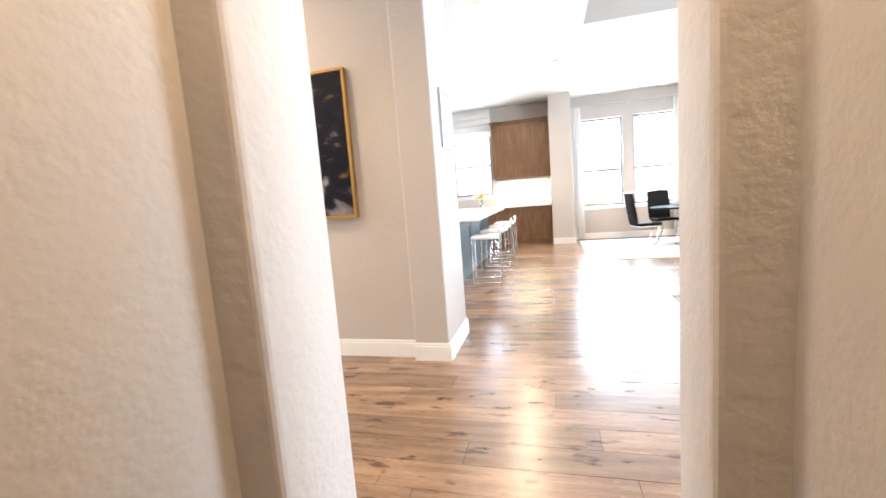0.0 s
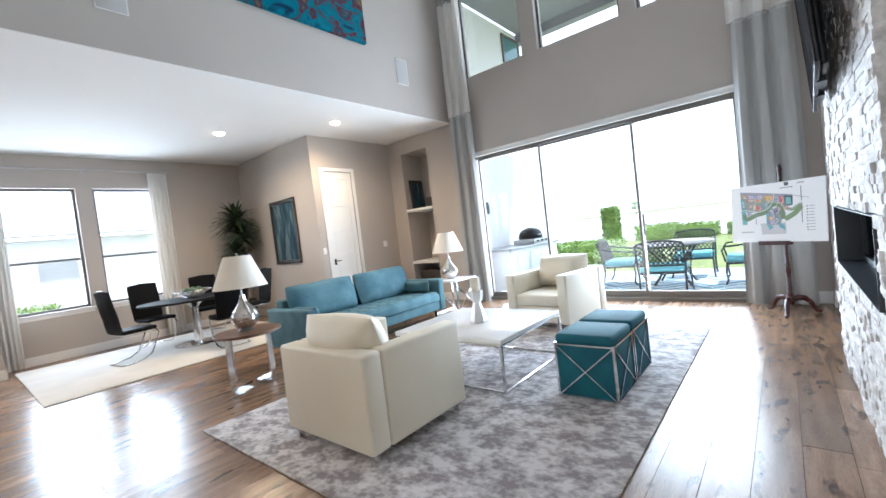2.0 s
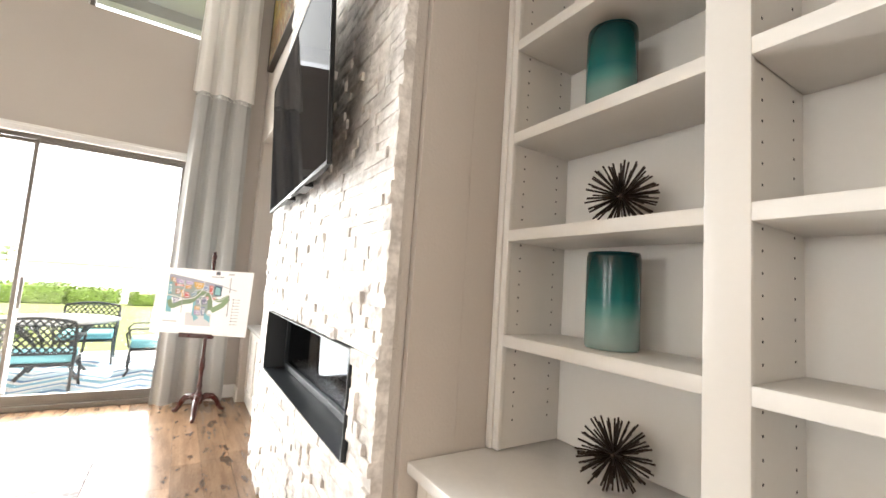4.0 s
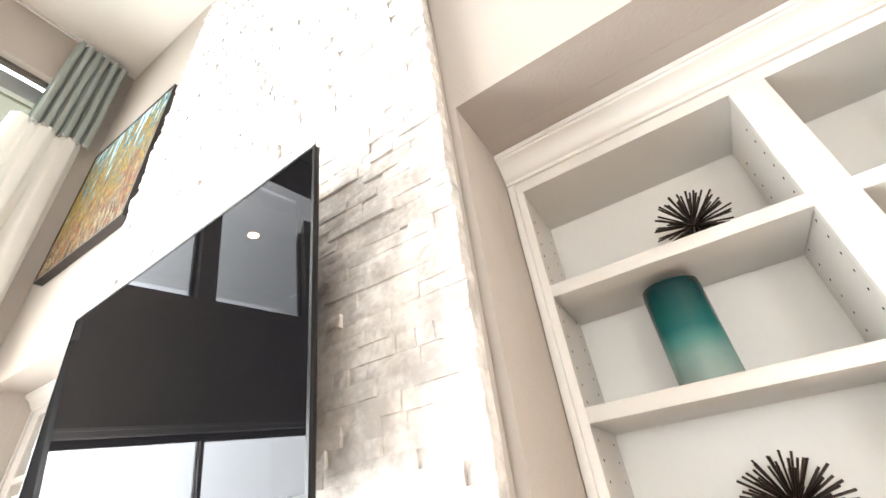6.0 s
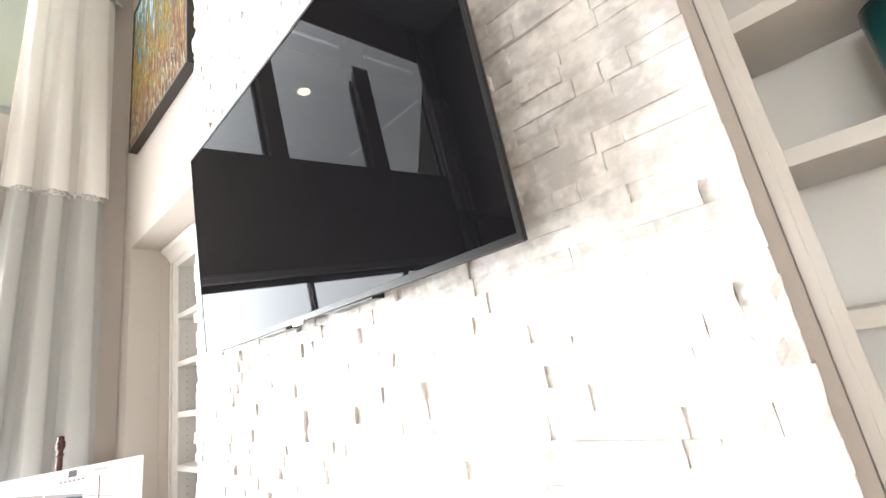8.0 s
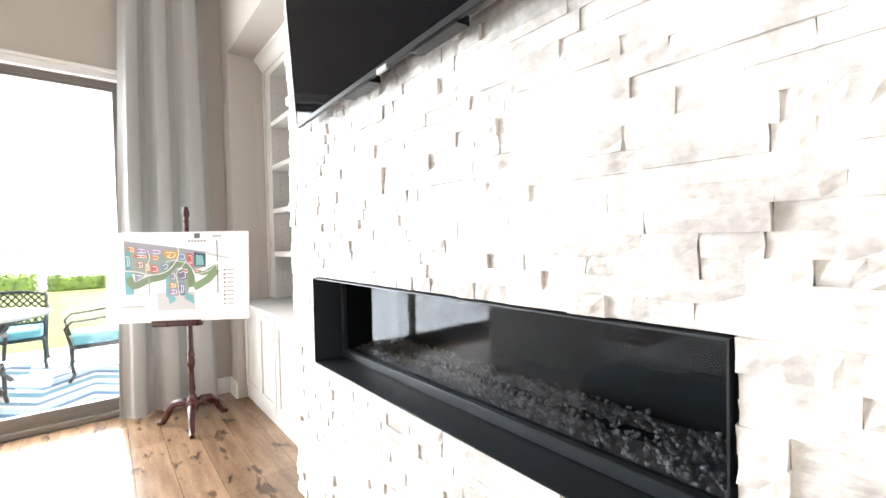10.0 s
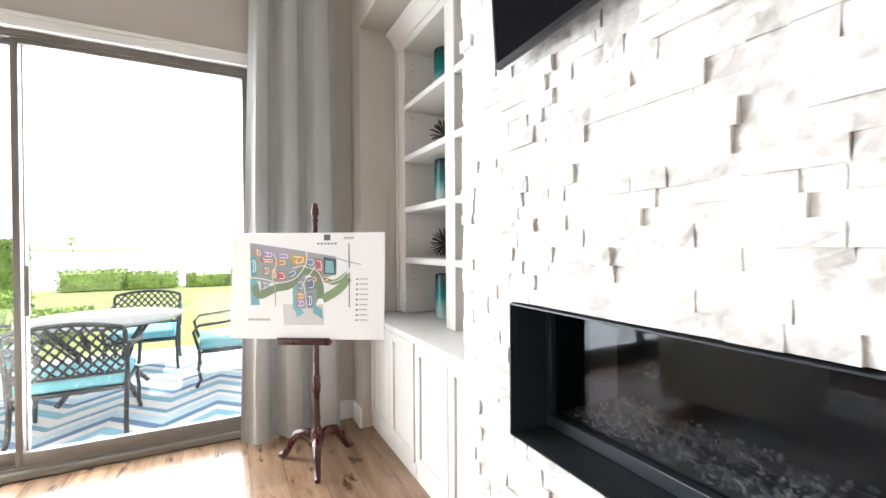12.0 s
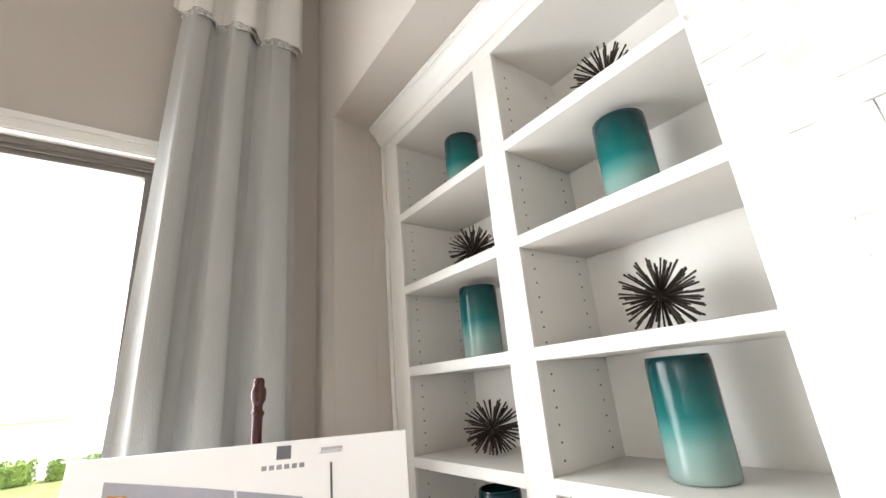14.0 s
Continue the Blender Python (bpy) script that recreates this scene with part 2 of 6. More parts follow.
sheer(CURTAIN_W, 0.25), sheer(CURTAIN_G, 0.06)
BRAID = mat("chain_braid", (0.3, 0.31, 0.31), 0.8, color2=(0.6, 0.6, 0.58), scale=60, grain=120, var=1.2, bump=0.2)
MAHOGANY = mat("mahogany", (0.06, 0.009, 0.008), 0.28, color2=(0.03, 0.005, 0.005), scale=6, grain=40, stretch=(3, 3, 0.5), bump=0.02)
PAPER = mat("foam_board", (0.85, 0.85, 0.86), 0.6, color2=(0.83, 0.83, 0.84), bump=0.005)
CREAM = mat("cream_leather", (0.74, 0.69, 0.57), 0.5, color2=(0.69, 0.64, 0.52), scale=3, grain=90, bump=0.05)
VELVET = mat("sky_blue_velvet", (0.095, 0.195, 0.23), 0.8, color2=(0.05, 0.125, 0.16), scale=4, grain=60, var=0.7, bump=0.05)
TEAL = mat("teal_velvet", (0.008, 0.12, 0.16), 0.75, color2=(0.005, 0.085, 0.12), scale=4, grain=70, var=0.7, bump=0.05)
RUG = mat("distressed_rug", (0.64, 0.62, 0.62), 0.9, color2=(0.26, 0.235, 0.24), scale=6.5, grain=26, var=0.9, stretch=(1.25, 0.9, 1), bump=0.3, bscale=160)
RUG2 = mat("ivory_rug", (0.72, 0.7, 0.67), 0.95, color2=(0.6, 0.58, 0.55), scale=2, grain=90, bump=0.2)
LACQUER = mat("white_lacquer", (0.8, 0.8, 0.8), 0.18, color2=(0.78, 0.78, 0.78), bump=0.005)
SHADE = mat("linen_shade", (0.82, 0.78, 0.7), 0.9, color2=(0.78, 0.74, 0.66), grain=180, bump=0.05)
MERCURY = mat("mercury_glass", (0.72, 0.71, 0.69), 0.08, 0.9, color2=(0.5, 0.48, 0.45), scale=7, var=0.9, bump=0.02)
WALNUT = mat("walnut", (0.16, 0.085, 0.05), 0.35, color2=(0.1, 0.05, 0.03), scale=4, grain=30, stretch=(1, 6, 1), bump=0.02)
CHERRY = mat("stained_alder", (0.19, 0.1, 0.043), 0.4, color2=(0.11, 0.055, 0.024), scale=3, grain=24, stretch=(5, 5, 0.7), var=0.8, bump=0.02)
BLACKLEATHER = mat("black_leather", (0.004, 0.004, 0.0045), 0.6, color2=(0.009, 0.009, 0.01), grain=120, bump=0.06, spec=0.08)
LEAF = mat("palm_leaf", (0.035, 0.075, 0.03), 0.5, color2=(0.02, 0.045, 0.018), per_island=0.3, bump=0.02)
BARK = mat("cane_bark", (0.16, 0.11, 0.07), 0.85, bump=0.3, bscale=40)
POT = mat("dark_ceramic", (0.05, 0.045, 0.04), 0.4, bump=0.02)
QUARTZ = mat("white_quartz", (0.8, 0.79, 0.77), 0.15, color2=(0.72, 0.71, 0.7), scale=5, bump=0.0)
ISLAND = mat("slate_paint", (0.09, 0.125, 0.14), 0.45, color2=(0.075, 0.105, 0.12), bump=0.01)
TILEW = mat("cream_backsplash", (0.75, 0.7, 0.6), 0.25, per_object=0.06, bump=0.02)
GOLD = mat("gold_frame", (0.42, 0.25, 0.07), 0.35, 0.7, bump=0.03)
FRAMEB = mat("dark_bronze_frame", (0.022, 0.016, 0.013), 0.4, bump=0.03)
CRYSTAL = mat("fire_glass", (0.62, 0.61, 0.6), 0.06, color2=(0.42, 0.41, 0.4), spec=1.0, per_island=0.55, bump=0)
FIREFRAME = mat("slate_black_steel", (0.013, 0.017, 0.021), 0.4, color2=(0.017, 0.021, 0.026), bump=0.01, spec=0.4)
FIREBOX = mat("firebox_metal", (0.012, 0.012, 0.013), 0.5, bump=0)
SMOKE = glass("firebox_glass", (0.5, 0.52, 0.55), sheen=0.8, f0=0.022, f90=0.3)
GRILLE = mat("speaker_grille", (0.5, 0.49, 0.48), 0.7, grain=300, bump=0.05)

# ---- mesh helpers ----


def bx(bm, x0, x1, y0, y1, z0, z1, bevel=0.0, seg=2):
    r = bmesh.ops.create_cube(bm, size=1, matrix=Matrix.LocRotScale(((x0 + x1) / 2, (y0 + y1) / 2, (z0 + z1) / 2), None, (abs(x1 - x0), abs(y1 - y0), abs(z1 - z0))))
    if bevel:
        edges = list({e for v in r["verts"] for e in v.link_edges})
        bmesh.ops.bevel(bm, geom=edges, offset=bevel, segments=seg, profile=0.5, affect="EDGES")
    return bm


def box(*a, **k):
    return bx(bmesh.new(), *a, **k)


def rod(bm, p, q, r, seg=10, r2=None):
    p, q = Vector(p), Vector(q)
    d = q - p
    m = Matrix.Translation((p + q) / 2) @ d.to_track_quat("Z", "Y").to_matrix().to_4x4()
    bmesh.ops.create_cone(bm, cap_ends=True, segments=seg, radius1=r, radius2=r if r2 is None else r2, depth=d.length, matrix=m)
    return bm


def bar(bm, p, q, w, h, up=(0, 0, 1)):
    """A square bar from p to q, w wide and h deep."""
    p, q = Vector(p), Vector(q)
    d = q - p
    m = Matrix.Translation((p + q) / 2) @ d.to_track_quat("Z", "Y").to_matrix().to_4x4() @ Matrix.Diagonal((w, h, d.length, 1))
    bmesh.ops.create_cube(bm, size=1, matrix=m)
    return bm


def tube(bm, pts, r, seg=8, closed=False):
    pts = [Vector(p) for p in pts]
    n = len(pts)
    rings = []
    up = Vector((0.13, 0.27, 0.95))
    for i, p in enumerate(pts):
        a, b = (pts[(i - 1) % n], pts[(i + 1) % n]) if closed else (pts[max(i - 1, 0)], pts[min(i + 1, n - 1)])
        d = (b - a).normalized()
        s = d.cross(up).normalized()
        u = s.cross(d)
        rr = r[i] if isinstance(r, (list, tuple)) else r
        rings.append([bm.verts.new(p + s * (rr * math.cos(2 * math.pi * k / seg)) + u * (rr * math.sin(2 * math.pi * k / seg))) for k in range(seg)])
    for i in range(n if closed else n - 1):
        A, B = rings[i], rings[(i + 1) % n]
        for k in range(seg):
            bm.faces.new((A[k], A[(k + 1) % seg], B[(k + 1) % seg], B[k]))
    if not closed:
        bm.faces.new(rings[0][::-1]), bm.faces.new(rings[-1])
    return bm


def lathe(bm, profile, seg=24, center=(0, 0), sx=1.0, sy=1.0, twist=0.0, flute=0.0, lobes=6):
    rings = []
    for i, (r, z) in enumerate(profile):
        ring = []
        for k in range(seg):
            a = 2 * math.pi * k / seg
            rr = max(r, 0.0005) * (1 + flute * math.cos(lobes * a + twist * z))
            ring.append(bm.verts.new((center[0] + sx * rr * math.cos(a), center[1] + sy * rr * math.sin(a), z)))
        rings.append(ring)
    for A, B in zip(rings, rings[1:]):
        for k in range(seg):
            bm.faces.new((A[k], A[(k + 1) % seg], B[(k + 1) % seg], B[k]))
    bm.faces.new(rings[0][::-1]), bm.faces.new(rings[-1])
    return bm


def pillow(bm, x0, x1, y0, y1, z0, z1, puff=0.25, n=10, m=None):
    """A stuffed cushion: a box whose faces swell and whose edges are pinched."""
    c, h = Vector(((x0 + x1) / 2, (y0 + y1) / 2, (z0 + z1) / 2)), Vector((abs(x1 - x0) / 2, abs(y1 - y0) / 2, abs(z1 - z0) / 2))
    axis = min(range(3), key=lambda i: h[i])
    u, w = [i for i in range(3) if i != axis]
    grid = {}
    for side in (-1, 1):
        for i in range(n + 1):
            for j in range(n + 1):
                a, b = -1 + 2 * i / n, -1 + 2 * j / n
                f = (1 - a ** 4) * (1 - b ** 4)
                t = (1 - puff) * (0.35 + 0.65 * min(1, 4 * (1 - max(abs(a), abs(b))))) + puff * f
                co = Vector((0, 0, 0))
                co[u], co[w], co[axis] = a * h[u] * (1 - 0.04 * b * b * (abs(a) > 0.99)), b * h[w] * (1 - 0.04 * a * a * (abs(b) > 0.99)), side * h[axis] * t
                co = co + c + noise.noise_vector(co * 6 + c) * 0.006
                grid[side, i, j] = bm.verts.new(m @ co if m else co)
    for side in (-1, 1):
        for i in range(n):
            for j in range(n):
                q = [grid[side, i, j], grid[side, i + 1, j], grid[side, i + 1, j + 1], grid[side, i, j + 1]]
                bm.faces.new(q)
    rim = [(i, 0) for i in range(n)] + [(n, j) for j in range(n)] + [(n - i, n) for i in range(n)] + [(0, n - j) for j in range(n)]
    for (a, b), (c2, d) in zip(rim, rim[1:] + rim[:1]):
        bm.faces.new((grid[-1, a, b], grid[-1, c2, d], grid[1, c2, d], grid[1, a, b]))
    bmesh.ops.recalc_face_normals(bm, faces=bm.faces)
    return bm


def mesh_of(name, bm, material, smooth=None):
    me = bpy.data.meshes.new(name)
    bm.normal_update()
    bm.to_mesh(me)
    bm.free()
    me.materials.append(material)
    if smooth:
        me.shade_smooth()
        me.set_sharp_from_angle(angle=radians(smooth))
    return me


def part(name, bm, material, parent=None, label="", smooth=40):
    ob = new(name, mesh_of(name, bm, material, smooth))
    ob.parent = parent
    if label:
        ob["label"] = label
    return ob


def thing(name, label, category, loc=(0, 0, 0), rz=0.0, group="", kind=""):
    ob = new(name)
    ob.empty_display_size = 0.1
    ob.matrix_world = pose(*loc, 0, 0, rz)
    return tagged(ob, label, category, group, kind)


def structure(name, bm, material, label, category, smooth=None):
    return tagged(part(name, bm, material, None, "", smooth), label, category, kind="structure")


def wall_mesh(axis, p0, p1, u0, u1, z0, z1, holes=()):
    """A wall slab between p0 and p1 across, u0 to u1 along, with real holes (u0, u1, z0, z1)."""
    bm = bmesh.new()
    us = sorted({u0, u1, *(h[0] for h in holes), *(h[1] for h in holes)})
    zs = sorted({z0, z1, *(h[2] for h in holes), *(h[3] for h in holes)})
    solid = lambda a, b: not any(h[0] < a < h[1] and h[2] < b < h[3] for h in holes)
    V = {}

    def vert(u, p, z):
        key = (u, p, z)
        if key not in V:
            V[key] = bm.verts.new((u, p, z) if axis == "y" else (p, u, z))
        return V[key]

    n, k = len(us) - 1, len(zs) - 1
    S = [[solid((us[i] + us[i + 1]) / 2, (zs[j] + zs[j + 1]) / 2) for j in range(k)] for i in range(n)]
    at = lambda i, j: 0 <= i < n and 0 <= j < k and S[i][j]
    for i in range(n):
        for j in range(k):
            if not S[i][j]:
                continue
            a, b, c, d = us[i], us[i + 1], zs[j], zs[j + 1]
            for p in (p0, p1):
                bm.faces.new((vert(a, p, c), vert(b, p, c), vert(b, p, d), vert(a, p, d)))
            if not at(i - 1, j): bm.faces.new((vert(a, p0, c), vert(a, p1, c), vert(a, p1, d), vert(a, p0, d)))
            if not at(i + 1, j): bm.faces.new((vert(b, p0, c), vert(b, p1, c), vert(b, p1, d), vert(b, p0, d)))
            if not at(i, j - 1): bm.faces.new((vert(a, p0, c), vert(b, p0, c), vert(b, p1, c), vert(a, p1, c)))
            if not at(i, j + 1): bm.faces.new((vert(a, p0, d), vert(b, p0, d), vert(b, p1, d), vert(a, p1, d)))
    bmesh.ops.recalc_face_normals(bm, faces=bm.faces)
    return bm


# ---- large structure ----
XE, YS, YN, ZL, ZH = 7.34, 1.31, 10.95, 3.36, 6.85   # slider wall, fireplace wall, window wall, low and high ceilings
SOFF_Y, SOFF_X = 6.4, 1.42

structure("floor", box(-6, XE + 0.2, -4, YN + 0.2, -0.2, -0.012), FLOOR, "sub-floor under the wide oak planks", "floor")
structure("wall_east", wall_mesh("x", XE, XE + 0.2, YS - 0.9, 8.4, 0, ZH, [(2.02, 5.97, -1, 2.62), (4.80, 5.99, 4.05, 6.15), (3.27, 4.53, 4.05, 6.15), (1.80, 3.06, 4.05, 6.15), (7.09, 7.80, 0.33, 3.06)]), WALL, "tall greige painted wall with sliding doors and transoms", "wall")
structure("wall_south", wall_mesh("y", YS - 0.209, YS - 0.001, 1.285, XE, 0, ZH, [(1.5, 3.17, -1, 2.96), (5.45, 7.1, -1, 2.96), (3.43, 5.14, 0.76, 1.172)]), WALL, "greige painted wall with two bookcase niches", "wall")
structure("wall_niche_back", wall_mesh("y", 0.5, 0.62, 1.3, XE, 0, 3.2), WALL, "plain back wall of the bookcase niches", "wall")
structure("wall_niche_sides", bx(bx(bx(bx(bx(bx(bx(bx(bmesh.new(), 1.3, 1.5, 0.62, YS - 0.21, 0, 2.96), 3.17, 5.45, 0.62, 0.9, 0, 2.96), 3.17, 3.3, 0.9, YS - 0.21, 0, 2.96), 5.3, 5.45, 0.9, YS - 0.21, 0, 2.96), 7.1, XE, 0.62, YS - 0.21, 0, 2.96), 1.3, XE, 0.62, YS - 0.21, 2.96, 3.2), 1.5, 3.17, 0.62, 0.7, 0, 0.01), 5.45, 7.1, 0.62, 0.7, 0, 0.01), WALL, "greige painted niche returns", "wall")
structure("wall_north", wall_mesh("y", YN, YN + 0.2, -6, 5.6, 0, ZL, [(1.64, 2.58, 0.79, 2.82), (2.81, 3.72, 0.79, 2.82), (-1.45, -0.5, 1.24, 2.8), (-2.6, -1.55, 1.24, 2.8)]), WALL, "greige painted wall with double hung windows", "wall")
structure("wall_closet_west", wall_mesh("x", 5.38, 5.5, 8.18, YN, 0, ZL), WALL, "greige painted closet wall with a framed picture", "wall")
structure("wall_closet_south", wall_mesh("y", 8.18, 8.3, 5.5, XE, 0, ZL, [(5.60, 6.26, -1, 2.72)]), WALL, "greige painted wall with a white panel door", "wall")
structure("soffit_north", wall_mesh("y", SOFF_Y, SOFF_Y + 0.2, SOFF_X, XE, ZL + 0.004, ZH), WALL, "upper wall of the two-storey space, with an abstract canvas", "wall")
structure("soffit_west", wall_mesh("x", SOFF_X - 0.2, SOFF_X, YS, SOFF_Y + 0.2, ZL + 0.004, ZH), WALL, "upper west wall of the two-storey space", "wall")
structure("ceiling_high", box(SOFF_X - 0.2, XE + 0.2, YS - 0.21, SOFF_Y + 0.2, ZH, ZH + 0.15), CEIL, "smooth white high ceiling", "ceiling")
structure("ceiling_low", bx(bx(bmesh.new(), -6, SOFF_X - 0.003, -4, YN + 0.2, ZL, ZL + 0.15), SOFF_X, XE + 0.2, SOFF_Y + 0.004, 8.4, ZL - 0.004, ZL + 0.15), CEIL, "smooth white low ceiling", "ceiling")
structure("ceiling_dining", box(SOFF_X, 5.6, 8.4, YN + 0.2, ZL - 0.004, ZL + 0.15), CEIL, "smooth white dining ceiling", "ceiling")
# hall: opening jambs, side walls, the foyer's stub and painting wall
structure("wall_hall_east", wall_mesh("x", 1.28, 1.42, -4, 1.1, 0, ZL), WALL2, "textured greige hall wall", "wall")
structure("wall_hall_jamb_east", box(1.16, 1.30, 1.1, YS, 0, ZL, bevel=0.018, seg=3), WALL2, "textured wall end beside the opening", "wall")
structure("wall_hall_jamb_west", box(-0.10, 0.335, 1.01, 1.31, 0, ZL, bevel=0.018, seg=3), WALL2, "textured wall end beside the opening", "wall")
structure("wall_hall_west", wall_mesh("x", -0.1, 0.225, -4, 1.01, 0, ZL), WALL2, "textured greige hall wall", "wall")
structure("wall_foyer_south", wall_mesh("y", 1.08, 1.28, -6, -0.1, 0, ZL), WALL2, "greige foyer wall", "wall")
structure("wall_foyer_north", wall_mesh("y", 3.36, 3.5, -6, -0.17, 0, ZL), WALL2, "greige foyer wall with a framed abstract painting", "wall")
structure("wall_stub", box(-0.17, 0.105, 3.295, 3.97, 0, ZL, bevel=0.012, seg=2), WALL2, "end of a greige partition wall", "wall")
structure("wall_west", wall_mesh("x", -6.2, -6, -4, YN, 0, ZL), WALL, "plain west wall", "wall")
structure("wall_back", wall_mesh("y", -4.2, -4, -6, 1.42, 0, ZL), WALL, "plain wall at the hall's end", "wall")
structure("wall_kitchen_column", box(0.93, 1.42, 10.25, YN, 0, ZL, bevel=0.012), WALL, "greige column between kitchen and dining area", "wall")

# ---- trim: baseboards, sliders, windows ----


def baseboard(axis, p, side, u0, u1, z=0.0, h=0.14):
    """A moulded board along a wall face p, standing out on the given side."""
    bm = bmesh.new()
    for a, b, d in ((0, h - 0.025, 0.018), (h - 0.025, h - 0.008, 0.013), (h - 0.008, h, 0.008)):
        q0, q1 = sorted((p + 0.0005 * side, p + d * side))
        bx(bm, *((u0, u1, q0, q1) if axis == "y" else (q0, q1, u0, u1)), z + a, z + b)
    return structure("baseboard", bm, TRIM, "white painted moulded baseboard along the wall", "baseboard")


baseboard("y", YN, -1, 1.42, 5.38)
baseboard("x", 5.38, -1, 8.18, YN - 0.02)
baseboard("y", 8.18, -1, 5.38, 5.54)
baseboard("y", 8.18, -1, 6.34, XE)
baseboard("x", XE, -1, 6.0, 8.16)
baseboard("x", XE, -1, YS, 1.98)
baseboard("y", YS, 1, 7.1, XE - 0.02)
baseboard("y", YS, 1, 1.16, 1.5)
baseboard("x", 0.335, 1, 1.01, 1.31)
baseboard("y", 1.31, 1, -6, 0.352)
baseboard("x", 1.16, -1, 1.1, YS)
baseboard("y", 3.36, -1, -6, -0.17)
baseboard("y", 3.295, -1, -0.17, 0.122)
baseboard("x", 0.105, 1, 3.295, 3.97)
baseboard("y", 10.25, -1, 0.93, 1.438)
baseboard("x", 1.42, 1, 10.25, YN - 0.02)
baseboard("x", 1.28, -1, -4, 1.1)
baseboard("x", 0.225, 1, -4, 1.01)
baseboard("x", 3.17, -1, 1.285, YS)


def slider_panel(y0, y1, x, name="sliding_door"):
    t = thing(name, "tall taupe-framed glass sliding patio door panel", "door", (x, 0, 0), group="sliding patio doors", kind="")
    w = 0.035
    part("stile", box(-0.025, 0.025, y0, y0 + w, 0.05, 2.585, bevel=0.004), ALU, t)
    part("stile", box(-0.025, 0.025, y1 - w, y1, 0.05, 2.585, bevel=0.004), ALU, t)
    part("rail", box(-0.024, 0.024, y0 + w, y1 - w, 0.05, 0.14, bevel=0.004), ALU, t)
    part("rail", box(-0.024, 0.024, y0 + w, y1 - w, 2.55, 2.585, bevel=0.004), ALU, t)
    g = part("glass", box(-0.004, 0.004, y0 + w, y1 - w, 0.14, 2.55), GLASS, t)
    g.visible_shadow = False
    return t


slider_panel(4.70, 5.93, XE + 0.075)
slider_panel(3.26, 4.74, XE + 0.13)
p = slider_panel(2.05, 3.30, XE + 0.075)
part("pull_handle", bx(bx(bmesh.new(), -0.05, -0.035, 3.22, 3.245, 0.95, 1.25, bevel=0.004), -0.036, -0.02, 3.225, 3.24, 1.08, 1.12), ALU, p)
track = bx(bx(bx(bmesh.new(), XE + 0.01, XE + 0.19, 2.02, 5.97, 0.0, 0.045, bevel=0.004), XE + 0.045, XE + 0.055, 2.02, 5.97, 0.045, 0.06), XE + 0.1, XE + 0.106, 2.02, 5.97, 0.045, 0.06)
structure("trim_slider_sill", track, ALU, "taupe aluminium sliding door sill track", "sill")
structure("trim_slider_head", bx(bx(bmesh.new(), XE + 0.03, XE + 0.18, 2.02, 5.97, 2.59, 2.618), XE + 0.035, XE + 0.045, 2.02, 5.97, 2.575, 2.59), WINFRAME, "dark bronze sliding door head track", "trim")
casing = bx(bx(bx(bmesh.new(), XE - 0.02, XE - 0.001, 1.99, 6.0, 2.62, 2.70), XE - 0.032, XE - 0.02, 1.98, 6.01, 2.675, 2.70), XE - 0.025, XE - 0.02, 1.99, 6.0, 2.63, 2.64)
structure("trim_slider_casing", casing, TRIM, "white painted head casing over the sliding doors", "trim")
for y in (2.0, 5.955):
    structure("trim_slider_jamb", box(XE + 0.02, XE + 0.18, y + 0.018, y + 0.032, 0.05, 2.585), ALU, "taupe aluminium door jamb", "trim")


def window(name, axis, p, u0, u1, z0, z1, rail=None, sill=True, mullions=()):
    """A framed window in a wall whose opening starts at p and runs outward (towards + on the axis)."""
    t = tagged(new(name), "double hung window in a slim frame with bright glass" if rail else "tall fixed transom window in a slim frame", "window", kind="structure")
    mk = lambda bm, a, b, c, d, e, f: bx(bm, *((a, b, c, d) if axis == "y" else (c, d, a, b)), e, f, bevel=0.003, seg=1)
    d0, d1, w = p + 0.09, p + 0.15, 0.04
    fr = bmesh.new()
    mk(fr, u0 + 0.001, u0 + w, d0, d1, z0 + 0.001, z1 - 0.001), mk(fr, u1 - w, u1 - 0.001, d0, d1, z0 + 0.001, z1 - 0.001), mk(fr, u0 + w, u1 - w, d0, d1, z0 + 0.001, z0 + w), mk(fr, u0 + w, u1 - w, d0, d1, z1 - w, z1 - 0.001)
    part("window_frame", fr, WINFRAME, t)
    if rail:
        part("meeting_rail", mk(bmesh.new(), u0 + w, u1 - w, d0 - 0.01, d1, rail - 0.02, rail + 0.02), WINFRAME, t)
    for mu in mullions:
        part("muntin", mk(bmesh.new(), u0 + w, u1 - w, d0 + 0.015, d1 - 0.015, mu - 0.008, mu + 0.008), WINFRAME, t)
    zs = [z0 + w] + ([rail - 0.02, rail + 0.02] if rail else []) + [z1 - w]
    for a, b in zip(zs[::2], zs[1::2]):
        g = part("pane", mk(bmesh.new(), u0 + w, u1 - w, d0 + 0.025, d0 + 0.031, a, b), GLASS, t)
        g.visible_shadow = False
    if sill:
        part("window_sill", mk(bmesh.new(), u0 - 0.05, u1 + 0.05, p - 0.035, p + 0.085, z0 - 0.028, z0 - 0.001), TRIM, t)
        part("apron", mk(bmesh.new(), u0 - 0.03, u1 + 0.03, p - 0.016, p - 0.001, z0 - 0.09, z0 - 0.029), TRIM, t)
    return t


